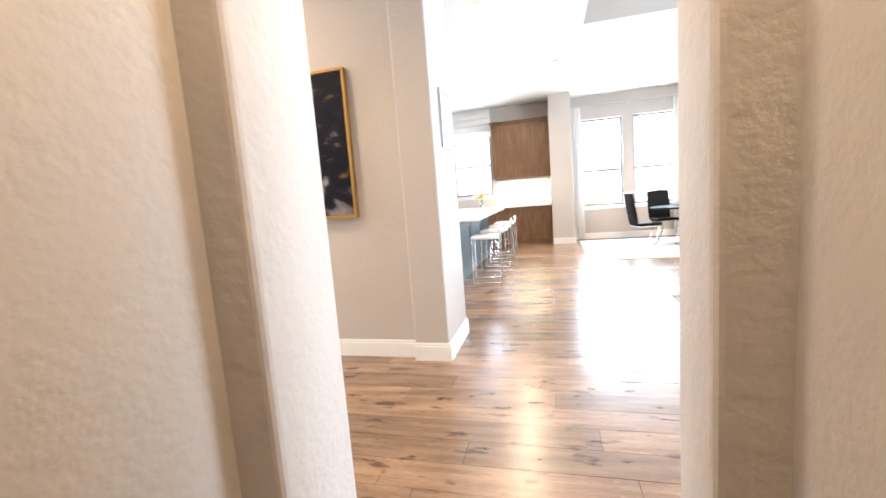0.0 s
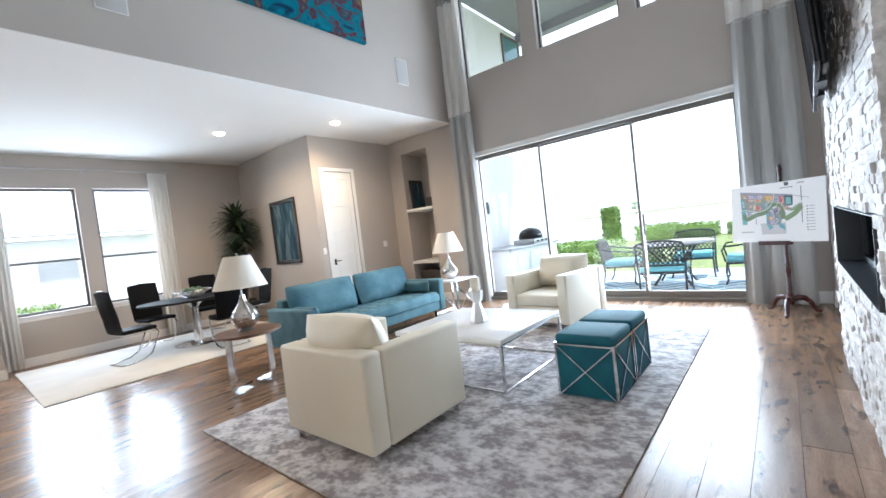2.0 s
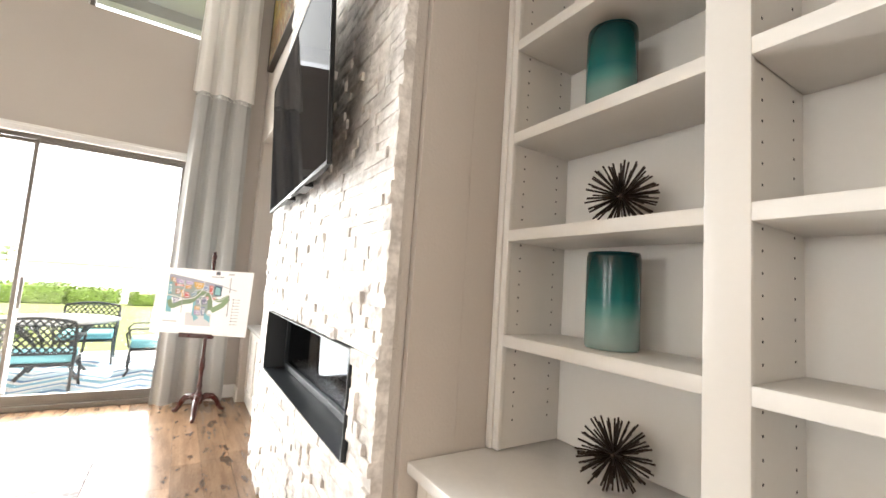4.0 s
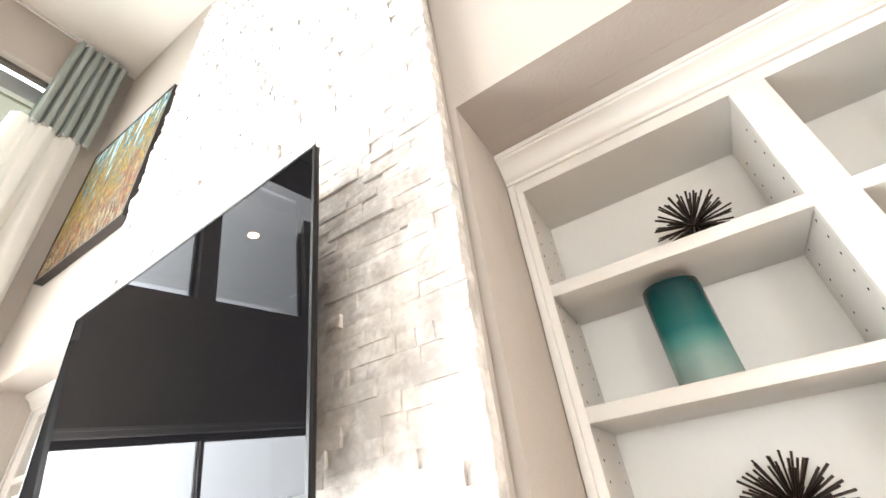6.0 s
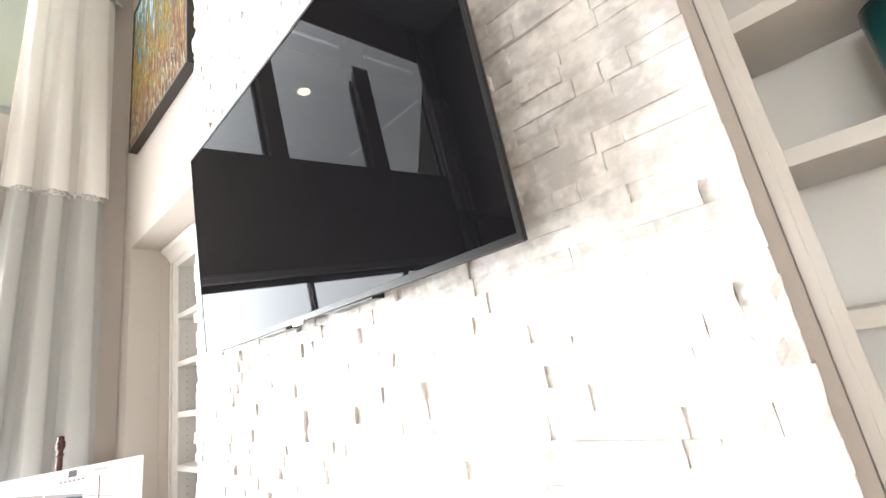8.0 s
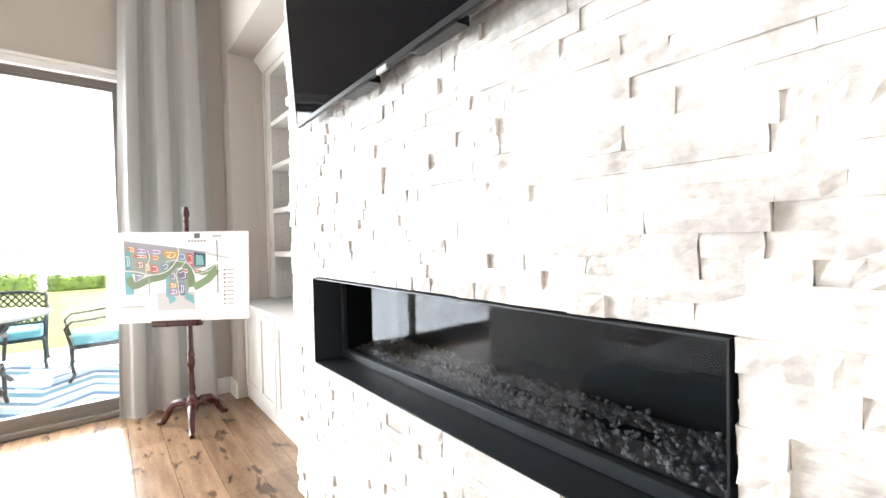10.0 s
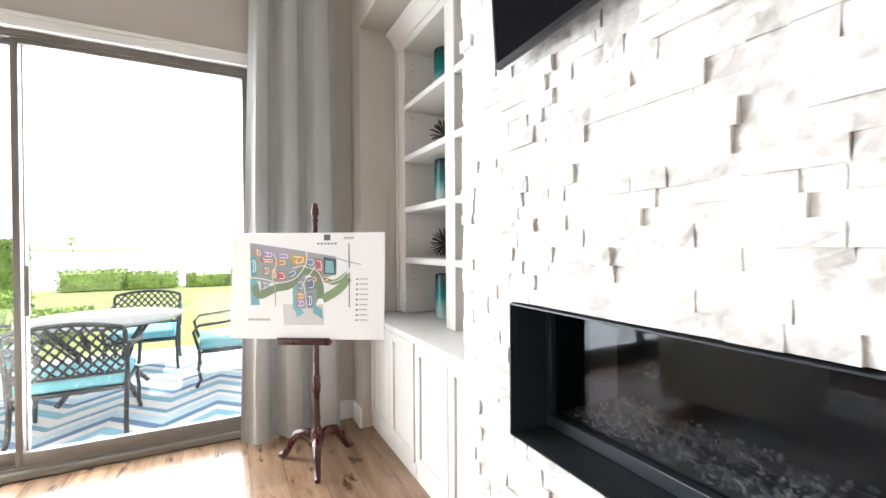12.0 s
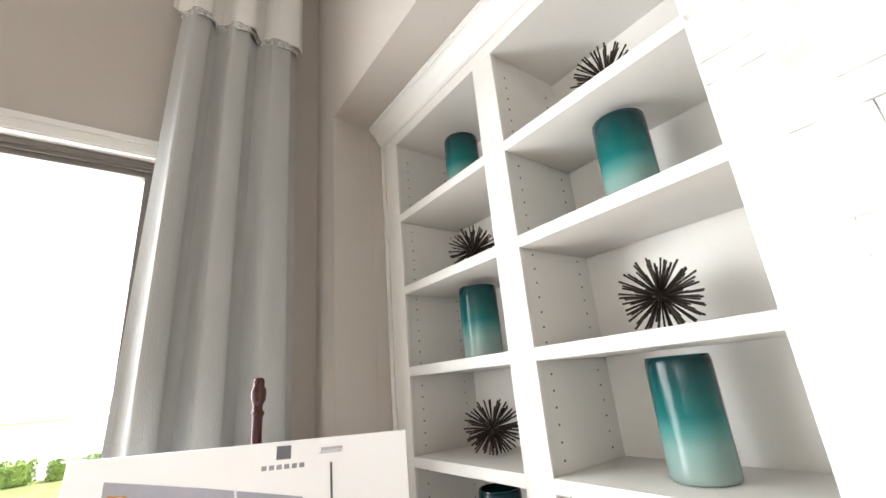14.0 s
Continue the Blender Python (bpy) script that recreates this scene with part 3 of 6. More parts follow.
window("window_1", "y", YN, 1.64, 2.58, 0.79, 2.82, rail=1.62, mullions=(2.05,))
window("window_2", "y", YN, 2.81, 3.72, 0.79, 2.82, rail=1.62, mullions=(2.05,))
window("window_3", "y", YN, -1.45, -0.5, 1.24, 2.8, rail=1.98)
window("window_4", "y", YN, -2.6, -1.55, 1.24, 2.8, rail=1.98)
for i, (a, b) in enumerate(((4.80, 5.99), (3.27, 4.53), (1.80, 3.06))):
    window("window_%d" % (5 + i), "x", XE, a, b, 4.05, 6.15, sill=False, mullions=(5.75,))

# ---- fireplace wall ----


def bookcase(x0, x1, stiles, yf, zt, shelves, name="built_in_bookcase"):
    """Open shelving in its niche: side and middle stiles, crown, shelves on pins, bead-jointed back."""
    t = thing(name, "white painted built-in bookcase with open shelves", "bookcase", group="built-in bookcases")
    yb, zb = 0.625, 0.852
    for i, (a, b) in enumerate(stiles):
        part("stile", box(a, b, yf - 0.022, yf, zb, zt, bevel=0.003), CABINET, t)
        for q in ((a + 0.006, a + 0.024), (b - 0.024, b - 0.006)):
            if x0 + 0.03 < q[0] and q[1] < x1 - 0.03:
                part("side_panel", box(*q, yb + 0.012, yf - 0.022, zb, zt), CABINET, t)
    part("back_panel", box(x0 + 0.004, x1 - 0.004, yb, yb + 0.012, zb, zt + 0.02), CABINET, t)
    part("top_panel", box(x0 + 0.004, x1 - 0.004, yb + 0.012, yf - 0.022, zt, zt + 0.02), CABINET, t)
    part("header", box(x0 + 0.003, x1 - 0.003, yf - 0.022, yf - 0.001, zt, 2.86), CABINET, t)
    crown = bmesh.new()
    prof = [(-0.03, 2.845), (0.012, 2.845), (0.013, 2.858), (0.02, 2.862), (0.028, 2.872), (0.036, 2.89), (0.05, 2.912), (0.066, 2.924), (0.072, 2.926), (0.073, 2.936), (0.08, 2.938), (0.08, 2.957), (-0.03, 2.957)]
    ends = [[crown.verts.new((x, yf + d, z)) for d, z in prof] for x in (x0 + 0.003, x1 - 0.003)]
    for i in range(len(prof)):
        j = (i + 1) % len(prof)
        crown.faces.new((ends[0][i], ends[0][j], ends[1][j], ends[1][i]))
    crown.faces.new(ends[0][::-1]), crown.faces.new(ends[1])
    bmesh.ops.recalc_face_normals(crown, faces=crown.faces)
    part("crown_moulding", crown, CABINET, t, smooth=35)
    part("edge_bead", box(x1 - 0.03, x1 - 0.003, yf, yf + 0.014, zb, 2.84, bevel=0.004), CABINET, t)
    part("edge_bead", box(x0 + 0.003, x0 + 0.03, yf, yf + 0.014, zb, 2.84, bevel=0.004), CABINET, t)
    bays = [(stiles[0][1], stiles[1][0]), (stiles[1][1], stiles[2][0])]
    pins = bmesh.new()
    for a, b in bays:
        for z in shelves:
            part("shelf", box(a - 0.004, b + 0.004, yb + 0.014, yf - 0.002, z - 0.042, z, bevel=0.003), CABINET, t)
        for z in np.arange(0.95, 2.72, 0.05):
            for u, s in ((a + 0.0, 1), (b - 0.0, -1)):
                for y in (0.7, yf - 0.07):
                    q = u - s * 0.006
                    bx(pins, min(q, q + s * 0.001), max(q, q + s * 0.001), y - 0.003, y + 0.003, z - 0.003, z + 0.003)
    tagged(part("shelf_pin_holes", pins, BLACK, t), kind="stuff")
    return t


def base_cabinets(x0, x1, n=4):
    w = (x1 - x0 - 0.008) / (n // 2)
    for k in range(n // 2):
        a, b = x0 + 0.004 + k * w, x0 + 0.004 + (k + 1) * w
        t = thing("base_cabinet", "white painted shaker base cabinet with two doors", "cabinet", ((a + b) / 2, 0, 0), group="base cabinets under the bookcases")
        h = w / 2
        part("body", box(-h + 0.001, h - 0.001, 0.64, 1.225, 0.004, 0.81), CABINET, t)
        part("toe_board", box(-h + 0.002, h - 0.002, 1.226, 1.235, 0.005, 0.09), CABINET, t)
        for s in (-1, 1):
            c0, c1 = sorted((s * 0.004, s * (h - 0.012)))
            dr = part("door", box(c0, c1, 1.226, 1.234, 0.1, 0.79, bevel=0.002, seg=1), CABINET, t)
            f = bmesh.new()
            for q in ((c0, c0 + 0.06, 0.1, 0.79), (c1 - 0.06, c1, 0.1, 0.79), (c0 + 0.06, c1 - 0.06, 0.1, 0.16), (c0 + 0.06, c1 - 0.06, 0.73, 0.79)):
                bx(f, q[0], q[1], 1.234, 1.246, q[2], q[3], bevel=0.002, seg=1)
            part("shaker_frame", f, CABINET, dr)
            if x0 < 3: part("knob", lathe(bmesh.new(), [(0.004, 0), (0.004, 0.012), (0.011, 0.018), (0.012, 0.024), (0.006, 0.028)], 10), STEEL, dr).matrix_local = pose(s * 0.035, 1.246, 0.5, -90)


LEFT_SHELVES, RIGHT_SHELVES = (2.402, 2.026, 1.65, 1.262), (2.385, 2.01, 1.635, 1.265)
for x0, x1, st, yf, zt, zs in ((1.5, 3.17, ((1.5, 1.6), (2.33, 2.427), (3.115, 3.17)), 0.95, 2.80, LEFT_SHELVES), (5.45, 7.1, ((5.45, 5.545), (6.19, 6.305), (6.95, 7.1)), 1.02, 2.79, RIGHT_SHELVES)):
    bookcase(x0, x1, st, yf, zt, zs)
    base_cabinets(x0, x1)
    tagged(part("cabinet_worktop", bx(bmesh.new(), x0 + 0.003, x1 - 0.003, 0.63, 1.285, 0.812, 0.85, bevel=0.006), QUARTZ), "white worktop on the base cabinets", "worktop")


def vase(x, y, z, h=0.3, r=0.082):
    t = thing("vase", "tall teal-to-white ombre glass vase on a shelf", "vase", (x, y, z), random.uniform(0, 90), group="ombre vases")
    k = h / 0.3
    part("body", lathe(bmesh.new(), [(r * 0.94, 0.001), (r * 0.99, 0.006), (r, 0.02), (r, 0.25 * k), (r * 0.995, 0.288 * k), (r * 0.97, 0.297 * k), (r * 0.93, 0.3 * k), (r * 0.88, 0.296 * k), (r * 0.87, 0.27 * k), (r * 0.86, 0.03)], 40), VASE, t)
    part("rim", tube(bmesh.new(), [(r * 0.93 * math.cos(a), r * 0.93 * math.sin(a), 0.3 * k) for a in np.linspace(0, 2 * math.pi, 40, endpoint=False)], 0.0035, 6, True), VASERIM, t, "dark teal glass lip")
    return t


def urchin(x, y, z, r=0.115):
    t = thing("sea_urchin_ornament", "dark bronze metal sea urchin ornament with spines", "ornament", (x, y, z + r * 0.86), random.uniform(0, 360), group="sea urchin ornaments")
    core = bmesh.new()
    bmesh.ops.create_icosphere(core, subdivisions=2, radius=0.026)
    part("core", core, URCHIN, t)
    sp = bmesh.new()
    n = 110
    for i in range(n):
        zz = 1 - 2 * (i + 0.5) / n
        a = i * 2.39996 + random.uniform(-0.12, 0.12)
        s = math.sqrt(1 - zz * zz)
        d = Vector((s * math.cos(a), s * math.sin(a), zz + random.uniform(-0.06, 0.06))).normalized()
        L = r * random.uniform(0.9, 1.04) if d.z > -0.8 else r * 0.86
        rod(sp, d * 0.02, d * L, 0.0024, 6, 0.0032)
    tagged(part("spine_cluster", sp, URCHIN, t), kind="stuff")
    return t


for kind_, z, cx in zip("uvuvu", (*LEFT_SHELVES, 0.85), (2.66, 2.80, 2.75, 2.77, 2.75)):
    (vase if kind_ == "v" else urchin)(cx, 0.8, z + 0.001)
vase(1.93, 0.8, LEFT_SHELVES[0] + 0.001)
for kind_, z in zip("vuvuv", (2.386, 2.011, 1.636, 1.266, 0.851)):
    (vase if kind_ == "v" else urchin)(6.63, 0.84, z)
for kind_, z in zip("uvuvu", (2.386, 2.011, 1.636, 1.266, 0.851)):
    (vase if kind_ == "v" else urchin)(5.85, 0.84, z)


# television: swivelled a little towards the sliding doors and tipped down on its arm
tv = thing("television", "large wall-mounted black flat-screen television tipped slightly down", "television")
tv.matrix_world = pose(4.31, 1.53, 2.315) @ pose(0, 0, 0, 0, 0, -2.3) @ pose(0, 0, 0, -3.44)
TW, TH = 0.803, 0.452
part("panel", box(-TW, TW, -0.014, 0.0, -TH, TH, bevel=0.003), BLACK, tv)
part("housing", box(-0.62, 0.62, -0.05, -0.0145, -TH + 0.02, 0.16, bevel=0.014, seg=3), BLACK, tv)
part("bezel", bx(bx(bx(bx(bmesh.new(), -TW, TW, 0.001, 0.006, -TH, -TH + 0.016), -TW, TW, 0.001, 0.006, TH - 0.009, TH), -TW, -TW + 0.009, 0.001, 0.006, -TH + 0.016, TH - 0.009), TW - 0.009, TW, 0.001, 0.006, -TH + 0.016, TH - 0.009), BLACK, tv)
part("screen", box(-TW + 0.01, TW - 0.01, 0.0005, 0.004, -TH + 0.017, TH - 0.01), SCREEN, tv)
part("logo_plate", box(-0.03, 0.03, 0.001, 0.009, -TH - 0.009, -TH + 0.006), STEEL, tv)
for u in (-0.25, 0.2):
    part("port_cover", box(u - 0.1, u + 0.1, -0.045, -0.004, -TH - 0.006, -TH + 0.018), BLACK, tv)
part("wall_mount", bx(bx(bx(bmesh.new(), -0.3, 0.3, -0.075, -0.06, -0.2, 0.2), -0.26, -0.22, -0.06, -0.0505, -0.25, 0.15), 0.22, 0.26, -0.06, -0.0505, -0.25, 0.15), BLACK, tv)

# linear fireplace
fp = thing("linear_fireplace", "black framed linear gas fireplace with glass pebbles", "fireplace", (4.285, 0, 0))
X, Z0, Z1 = 0.852, 0.763, 1.169
fr = bmesh.new()
for a in ((-X, X, 1.1, 1.412, Z1 - 0.004, Z1), (-X, X, 1.1, 1.412, Z0, Z0 + 0.004), (-X, -X + 0.004, 1.1, 1.412, Z0 + 0.004, Z1 - 0.004), (X - 0.004, X, 1.1, 1.412, Z0 + 0.004, Z1 - 0.004)):
    bx(fr, *a)
part("surround", fr, FIREFRAME, fp)
fr = bmesh.new()
for a in ((-X, X, 1.235, 1.275, Z1 - 0.035, Z1 - 0.005), (-X, X, 1.235, 1.275, Z0 + 0.005, Z0 + 0.045), (-X + 0.005, -X + 0.03, 1.235, 1.275, Z0 + 0.045, Z1 - 0.035), (X - 0.03, X - 0.005, 1.235, 1.275, Z0 + 0.045, Z1 - 0.035)):
    bx(fr, *a, bevel=0.003, seg=1)
part("inner_frame", fr, FIREFRAME, fp)
part("firebox", bx(bx(bmesh.new(), -X + 0.005, X - 0.005, 0.93, 0.94, Z0 + 0.005, Z1 - 0.005), -X + 0.005, X - 0.005, 0.94, 1.235, Z0 + 0.005, Z0 + 0.03), FIREBOX, fp)
g = part("glass", box(-X + 0.03, X - 0.03, 1.25, 1.254, Z0 + 0.045, Z1 - 0.035), SMOKE, fp)
g.visible_shadow = False
part("burner", box(-0.6, 0.6, 1.07, 1.11, Z0 + 0.03, Z0 + 0.05), FIREBOX, fp)
cr = bmesh.new()
bx(cr, -X + 0.01, X - 0.01, 0.945, 1.232, Z0 + 0.0305, Z0 + 0.036)
for i in range(1500):
    c = Vector((random.uniform(-X + 0.05, X - 0.05), random.uniform(0.96, 1.23), Z0 + 0.038 + random.uniform(0, 0.022)))
    r_ = random.uniform(0.005, 0.011)
    bmesh.ops.create_icosphere(cr, subdivisions=1, radius=r_, matrix=Matrix.LocRotScale(c, Euler((random.random() * 6, random.random() * 6, 0)), (1, random.uniform(0.6, 1), random.uniform(0.5, 0.9))))
tagged(part("fire_pebbles", cr, CRYSTAL, fp, smooth=None), "clear crushed fire glass", kind="stuff")


def canvas(name, label, x0, x1, z0, z1, y, side, material, frame_material, fw=0.02, depth=0.065):
    t = thing(name, label, "painting", ((x0 + x1) / 2, y, (z0 + z1) / 2))
    w, h = (x1 - x0) / 2, (z1 - z0) / 2
    ys = sorted((0.001 * side, depth * side))
    f = bmesh.new()
    for a in ((-w, w, h - fw, h), (-w, w, -h, -h + fw), (-w, -w + fw, -h + fw, h - fw), (w - fw, w, -h + fw, h - fw)):
        bx(f, a[0], a[1], *ys, a[2], a[3], bevel=0.003, seg=1)
    part("frame", f, frame_material, t)
    ys = sorted((0.002 * side, (depth - 0.008) * side))
    part("canvas", box(-w + fw + 0.002, w - fw - 0.002, *ys, -h + fw + 0.002, h - fw - 0.002), material, t)
    return t


ABSTRACT = painting("abstract_streaks", [(0.02, 0.006, 0.003), (0.42, 0.36, 0.22), (0.01, 0.02, 0.02), (0.26, 0.06, 0.012), (0.006, 0.05, 0.05), (0.4, 0.24, 0.012), (0.008, 0.02, 0.018), (0.36, 0.27, 0.06), (0.006, 0.07, 0.1), (0.015, 0.2, 0.3), (0.45, 0.58, 0.6)], 3.0, (9, 1, 1.1), 6, 0.5, 0.26)
CLOUDS = painting("abstract_clouds", [(0.3, 0.25, 0.24), (0.22, 0.19, 0.19), (0.012, 0.011, 0.018), (0.004, 0.004, 0.009), (0.006, 0.006, 0.014), (0.16, 0.09, 0.02), (0.28, 0.17, 0.03)], 2.6, (1, 1, 1.4), 5, 0.3)
FISH = painting("abstract_reef", [(0.0, 0.02, 0.05), (0.003, 0.09, 0.15), (0.005, 0.16, 0.22), (0.004, 0.11, 0.16), (0.11, 0.008, 0.01), (0.005, 0.06, 0.1), (0.22, 0.1, 0.015), (0.003, 0.01, 0.02)], 3.0, (1, 1, 1.3), 9, 0.9)
canvas("abstract_painting", "tall abstract canvas of teal, gold and rust streaks", 5.64, 7.0, 3.76, 5.2, YS, 1, ABSTRACT, FRAMEB)
canvas("abstract_painting", "dark framed abstract canvas above the bookcase", 1.5, 2.9, 3.45, 4.9, YS, 1, ABSTRACT, FRAMEB)
canvas("reef_painting", "wide turquoise and red abstract canvas on the upper wall", 3.42, 5.38, 4.28, 5.4, SOFF_Y, -1, FISH, FISH, 0.01)
canvas("foyer_painting", "tall dark cloudy abstract painting in a gold frame", -1.25, -0.565, 1.145, 2.28, 3.36, -1, CLOUDS, GOLD, 0.022, 0.05)
for x in (2.25, 6.15):
    t = thing("wall_speaker", "flush grey in-wall speaker grille on the upper wall", "speaker", (x, SOFF_Y, 3.95 if x < 3 else 4.05), group="in-wall speakers")
    part("grille", box(-0.12, 0.12, -0.012, -0.002, -0.2, 0.2, bevel=0.003), GRILLE, t)
    part("rim", bx(bx(bx(bx(bmesh.new(), -0.13, 0.13, -0.008, -0.001, 0.2, 0.21), -0.13, 0.13, -0.008, -0.001, -0.21, -0.2), -0.13, -0.12, -0.008, -0.001, -0.2, 0.2), 0.12, 0.13, -0.008, -0.001, -0.2, 0.2), TRIM, t)


# ---- curtains ----


def drape(y0, y1, z0, z1, x, folds, amp, axis="x", seed=0, flare=0.0, hinge=0.5):
    bm = bmesh.new()
    n, m = folds * 16, 16
    layers = []
    for off in (0.0, 0.006):
        g = []
        for j in range(m + 1):
            v = j / m
            z = z0 + (z1 - z0) * v
            row = []
            for i in range(n + 1):
                u = i / n
                ph = 2 * math.pi * folds * u + 0.35 * math.sin(3 * v + seed) + 0.5 * math.sin(5 * u + seed)
                d = -2 * amp * (abs(math.sin(ph / 2)) ** 0.75 - 0.55 + 0.12 * math.sin(0.7 * ph + seed)) * (0.75 + 0.25 * (1 - v))
                yy = y0 + (y1 - y0) * u + flare * (1 - v) ** 0.8 * (u - hinge) + 0.012 * math.sin(2 * ph)
                row.append(bm.verts.new((x + d + off, yy, z) if axis == "x" else (yy, x - d - off, z)))
            g.append(row)
        layers.append(g)
    for g in layers:
        for j in range(m):
            for i in range(n):
                bm.faces.new((g[j][i], g[j][i + 1], g[j + 1][i + 1], g[j + 1][i]))
    A, B = layers
    for i in range(n):
        for j in (0, m):
            bm.faces.new((A[j][i], A[j][i + 1], B[j][i + 1], B[j][i]))
    for j in range(m):
        for i in (0, n):
            bm.faces.new((A[j][i], A[j + 1][i], B[j + 1][i], B[j][i]))
    bmesh.ops.recalc_face_normals(bm, faces=bm.faces)
    return bm


for y0, y1, sd, fl in ((5.86, 6.33, 1.0, 0.06), (1.47, 2.03, 2.0, 0.11)):
    t = thing("two_tone_curtain", "floor-length grey and white two-tone linen curtain panel", "curtain", group="two-storey curtains")
    part("lower_panel", drape(y0, y1, 0.012, 3.37, 7.2, 3, 0.048, seed=sd, flare=fl, hinge=0.3), CURTAIN_G, t, "grey linen")
    part("trim_band", drape(y0 - 0.002, y1 + 0.002, 3.355, 3.41, 7.196, 3, 0.049, seed=sd), BRAID, t, "chain-pattern braid")
    part("middle_panel", drape(y0, y1, 3.40, 5.42, 7.2, 3, 0.045, seed=sd, flare=0.06), CURTAIN_W, t, "white linen")
    part("header_braid", drape(y0 - 0.052, y1 - 0.118, 5.385, 5.43, 7.194, 6, 0.041, seed=sd), BRAID, t, "chain-pattern braid")
    part("header_panel", drape(y0 - 0.05, y1 - 0.12, 5.40, 6.735, 7.196, 6, 0.04, seed=sd), CURTAIN_H, t, "grey-green pleated header")
    for i in range(6):
        yy = y0 - 0.03 + (y1 - y0 - 0.11) * i / 5
        ring = tube(bmesh.new(), [(7.21 + 0.022 * math.cos(a), yy, 6.75 + 0.022 * math.sin(a)) for a in np.linspace(0, 6.0, 14)], 0.0025, 5, closed=True)
        part("ring", ring, STEEL, t)
t = thing("curtain_rod", "long brushed steel curtain rod on brackets", "curtain rod")
part("rod", rod(bmesh.new(), (7.21, 1.42, 6.75), (7.21, 6.38, 6.75), 0.013, 12), STEEL, t)
for y in (1.42, 3.9, 6.37):
    part("bracket", bx(bx(bmesh.new(), 7.2, XE, y - 0.008, y + 0.008, 6.745, 6.76), XE - 0.01, XE, y - 0.02, y + 0.02, 6.71, 6.79), STEEL, t)
for x0, x1 in ((1.44, 1.66), (3.62, 3.92)):
    t = thing("dining_curtain", "floor-length white linen curtain panel by the windows", "curtain", group="dining curtains")
    part("panel", drape(x0, x1, 0.012, 3.1, YN - 0.11, 4, 0.028, "y", x0), CURTAIN_W, t)
t = thing("dining_curtain_rod", "slim brushed steel curtain rod above the windows", "curtain rod")
part("rod", rod(bmesh.new(), (1.45, YN - 0.11, 3.12), (3.98, YN - 0.11, 3.12), 0.011, 10), STEEL, t)
for x in (1.5, 2.7, 3.95):
    part("bracket", bx(bx(bmesh.new(), x - 0.007, x + 0.007, YN - 0.12, YN, 3.115, 3.128), x - 0.018, x + 0.018, YN - 0.008, YN, 3.08, 3.15), STEEL, t)


# ---- easel with the site plan board ----
ez = thing("easel", "turned mahogany display easel with three curved feet", "easel", (6.76, 1.70, 0), 30)
part("column", lathe(bmesh.new(), [(0.036, 0.11), (0.045, 0.16), (0.032, 0.205), (0.018, 0.24), (0.024, 0.28), (0.019, 0.31), (0.018, 0.42), (0.025, 0.45), (0.027, 0.48), (0.021, 0.51), (0.026, 0.53), (0.018, 0.56), (0.017, 0.76), (0.016, 1.5), (0.022, 1.51), (0.015, 1.522), (0.015, 1.535), (0.023, 1.55), (0.024, 1.58), (0.017, 1.592), (0.018, 1.607), (0.014, 1.617), (0.004, 1.62)], 16), MAHOGANY, ez)
for a in (20, 140, 260):
    c, s = math.cos(radians(a)), math.sin(radians(a))
    part("foot", tube(bmesh.new(), [(c * d, s * d, z) for d, z in ((0.015, 0.15), (0.07, 0.175), (0.13, 0.165), (0.175, 0.12), (0.2, 0.065), (0.225, 0.028), (0.262, 0.018))], [0.03, 0.032, 0.03, 0.026, 0.022, 0.022, 0.017], 8), MAHOGANY, ez)

part("ledge", bx(bx(bmesh.new(), -0.16, 0.16, -0.022, 0.025, 0.768, 0.8, bevel=0.005), -0.16, 0.16, -0.024, -0.016, 0.8, 0.812), MAHOGANY, ez).matrix_local = ez.matrix_world.inverted() @ pose(6.672, 1.772, 0, 0, 0, -122.3) @ pose(0, -0.025, 0)
part("support", bar(bmesh.new(), (0, 0, 0.787), (0, 0.1, 0.787), 0.03, 0.02), MAHOGANY, ez).matrix_local = ez.matrix_world.inverted() @ pose(6.672, 1.772, 0, 0, 0, -122.3)

# site plan board: printed plots, green belt, roads, legend
bd = thing("site_plan_board", "white foam board with a coloured community site plan, on an easel", "sign", (6.668, 1.765, 0.801), 0)
bd.matrix_world = pose(6.668, 1.765, 0.801, 0, 0, -122.3) @ pose(0, -0.028, 0, -4, 0, 0)
part("board", box(-0.47, 0.47, 0, 0.01, 0, 0.632, bevel=0.002, seg=1), PAPER, bd)


def flat(name, bm_or_poly, color, y, label=""):
    key = "print_%d_%d_%d" % tuple(int(c * 99) for c in color)
    m = bpy.data.materials.get(key) or mat(key, color, 0.6, bump=0)
    return part(name, bm_or_poly, m, bd, label, None)


def poly(pts, y):
    bm = bmesh.new()
    f = bm.faces.new([bm.verts.new((x, y, z)) for x, z in pts])
    r = bmesh.ops.extrude_face_region(bm, geom=[f])
    bmesh.ops.translate(bm, verts=[v for v in r["geom"] if isinstance(v, bmesh.types.BMVert)], vec=(0, -0.0006, 0))
    bmesh.ops.recalc_face_normals(bm, faces=bm.faces)
    return bm


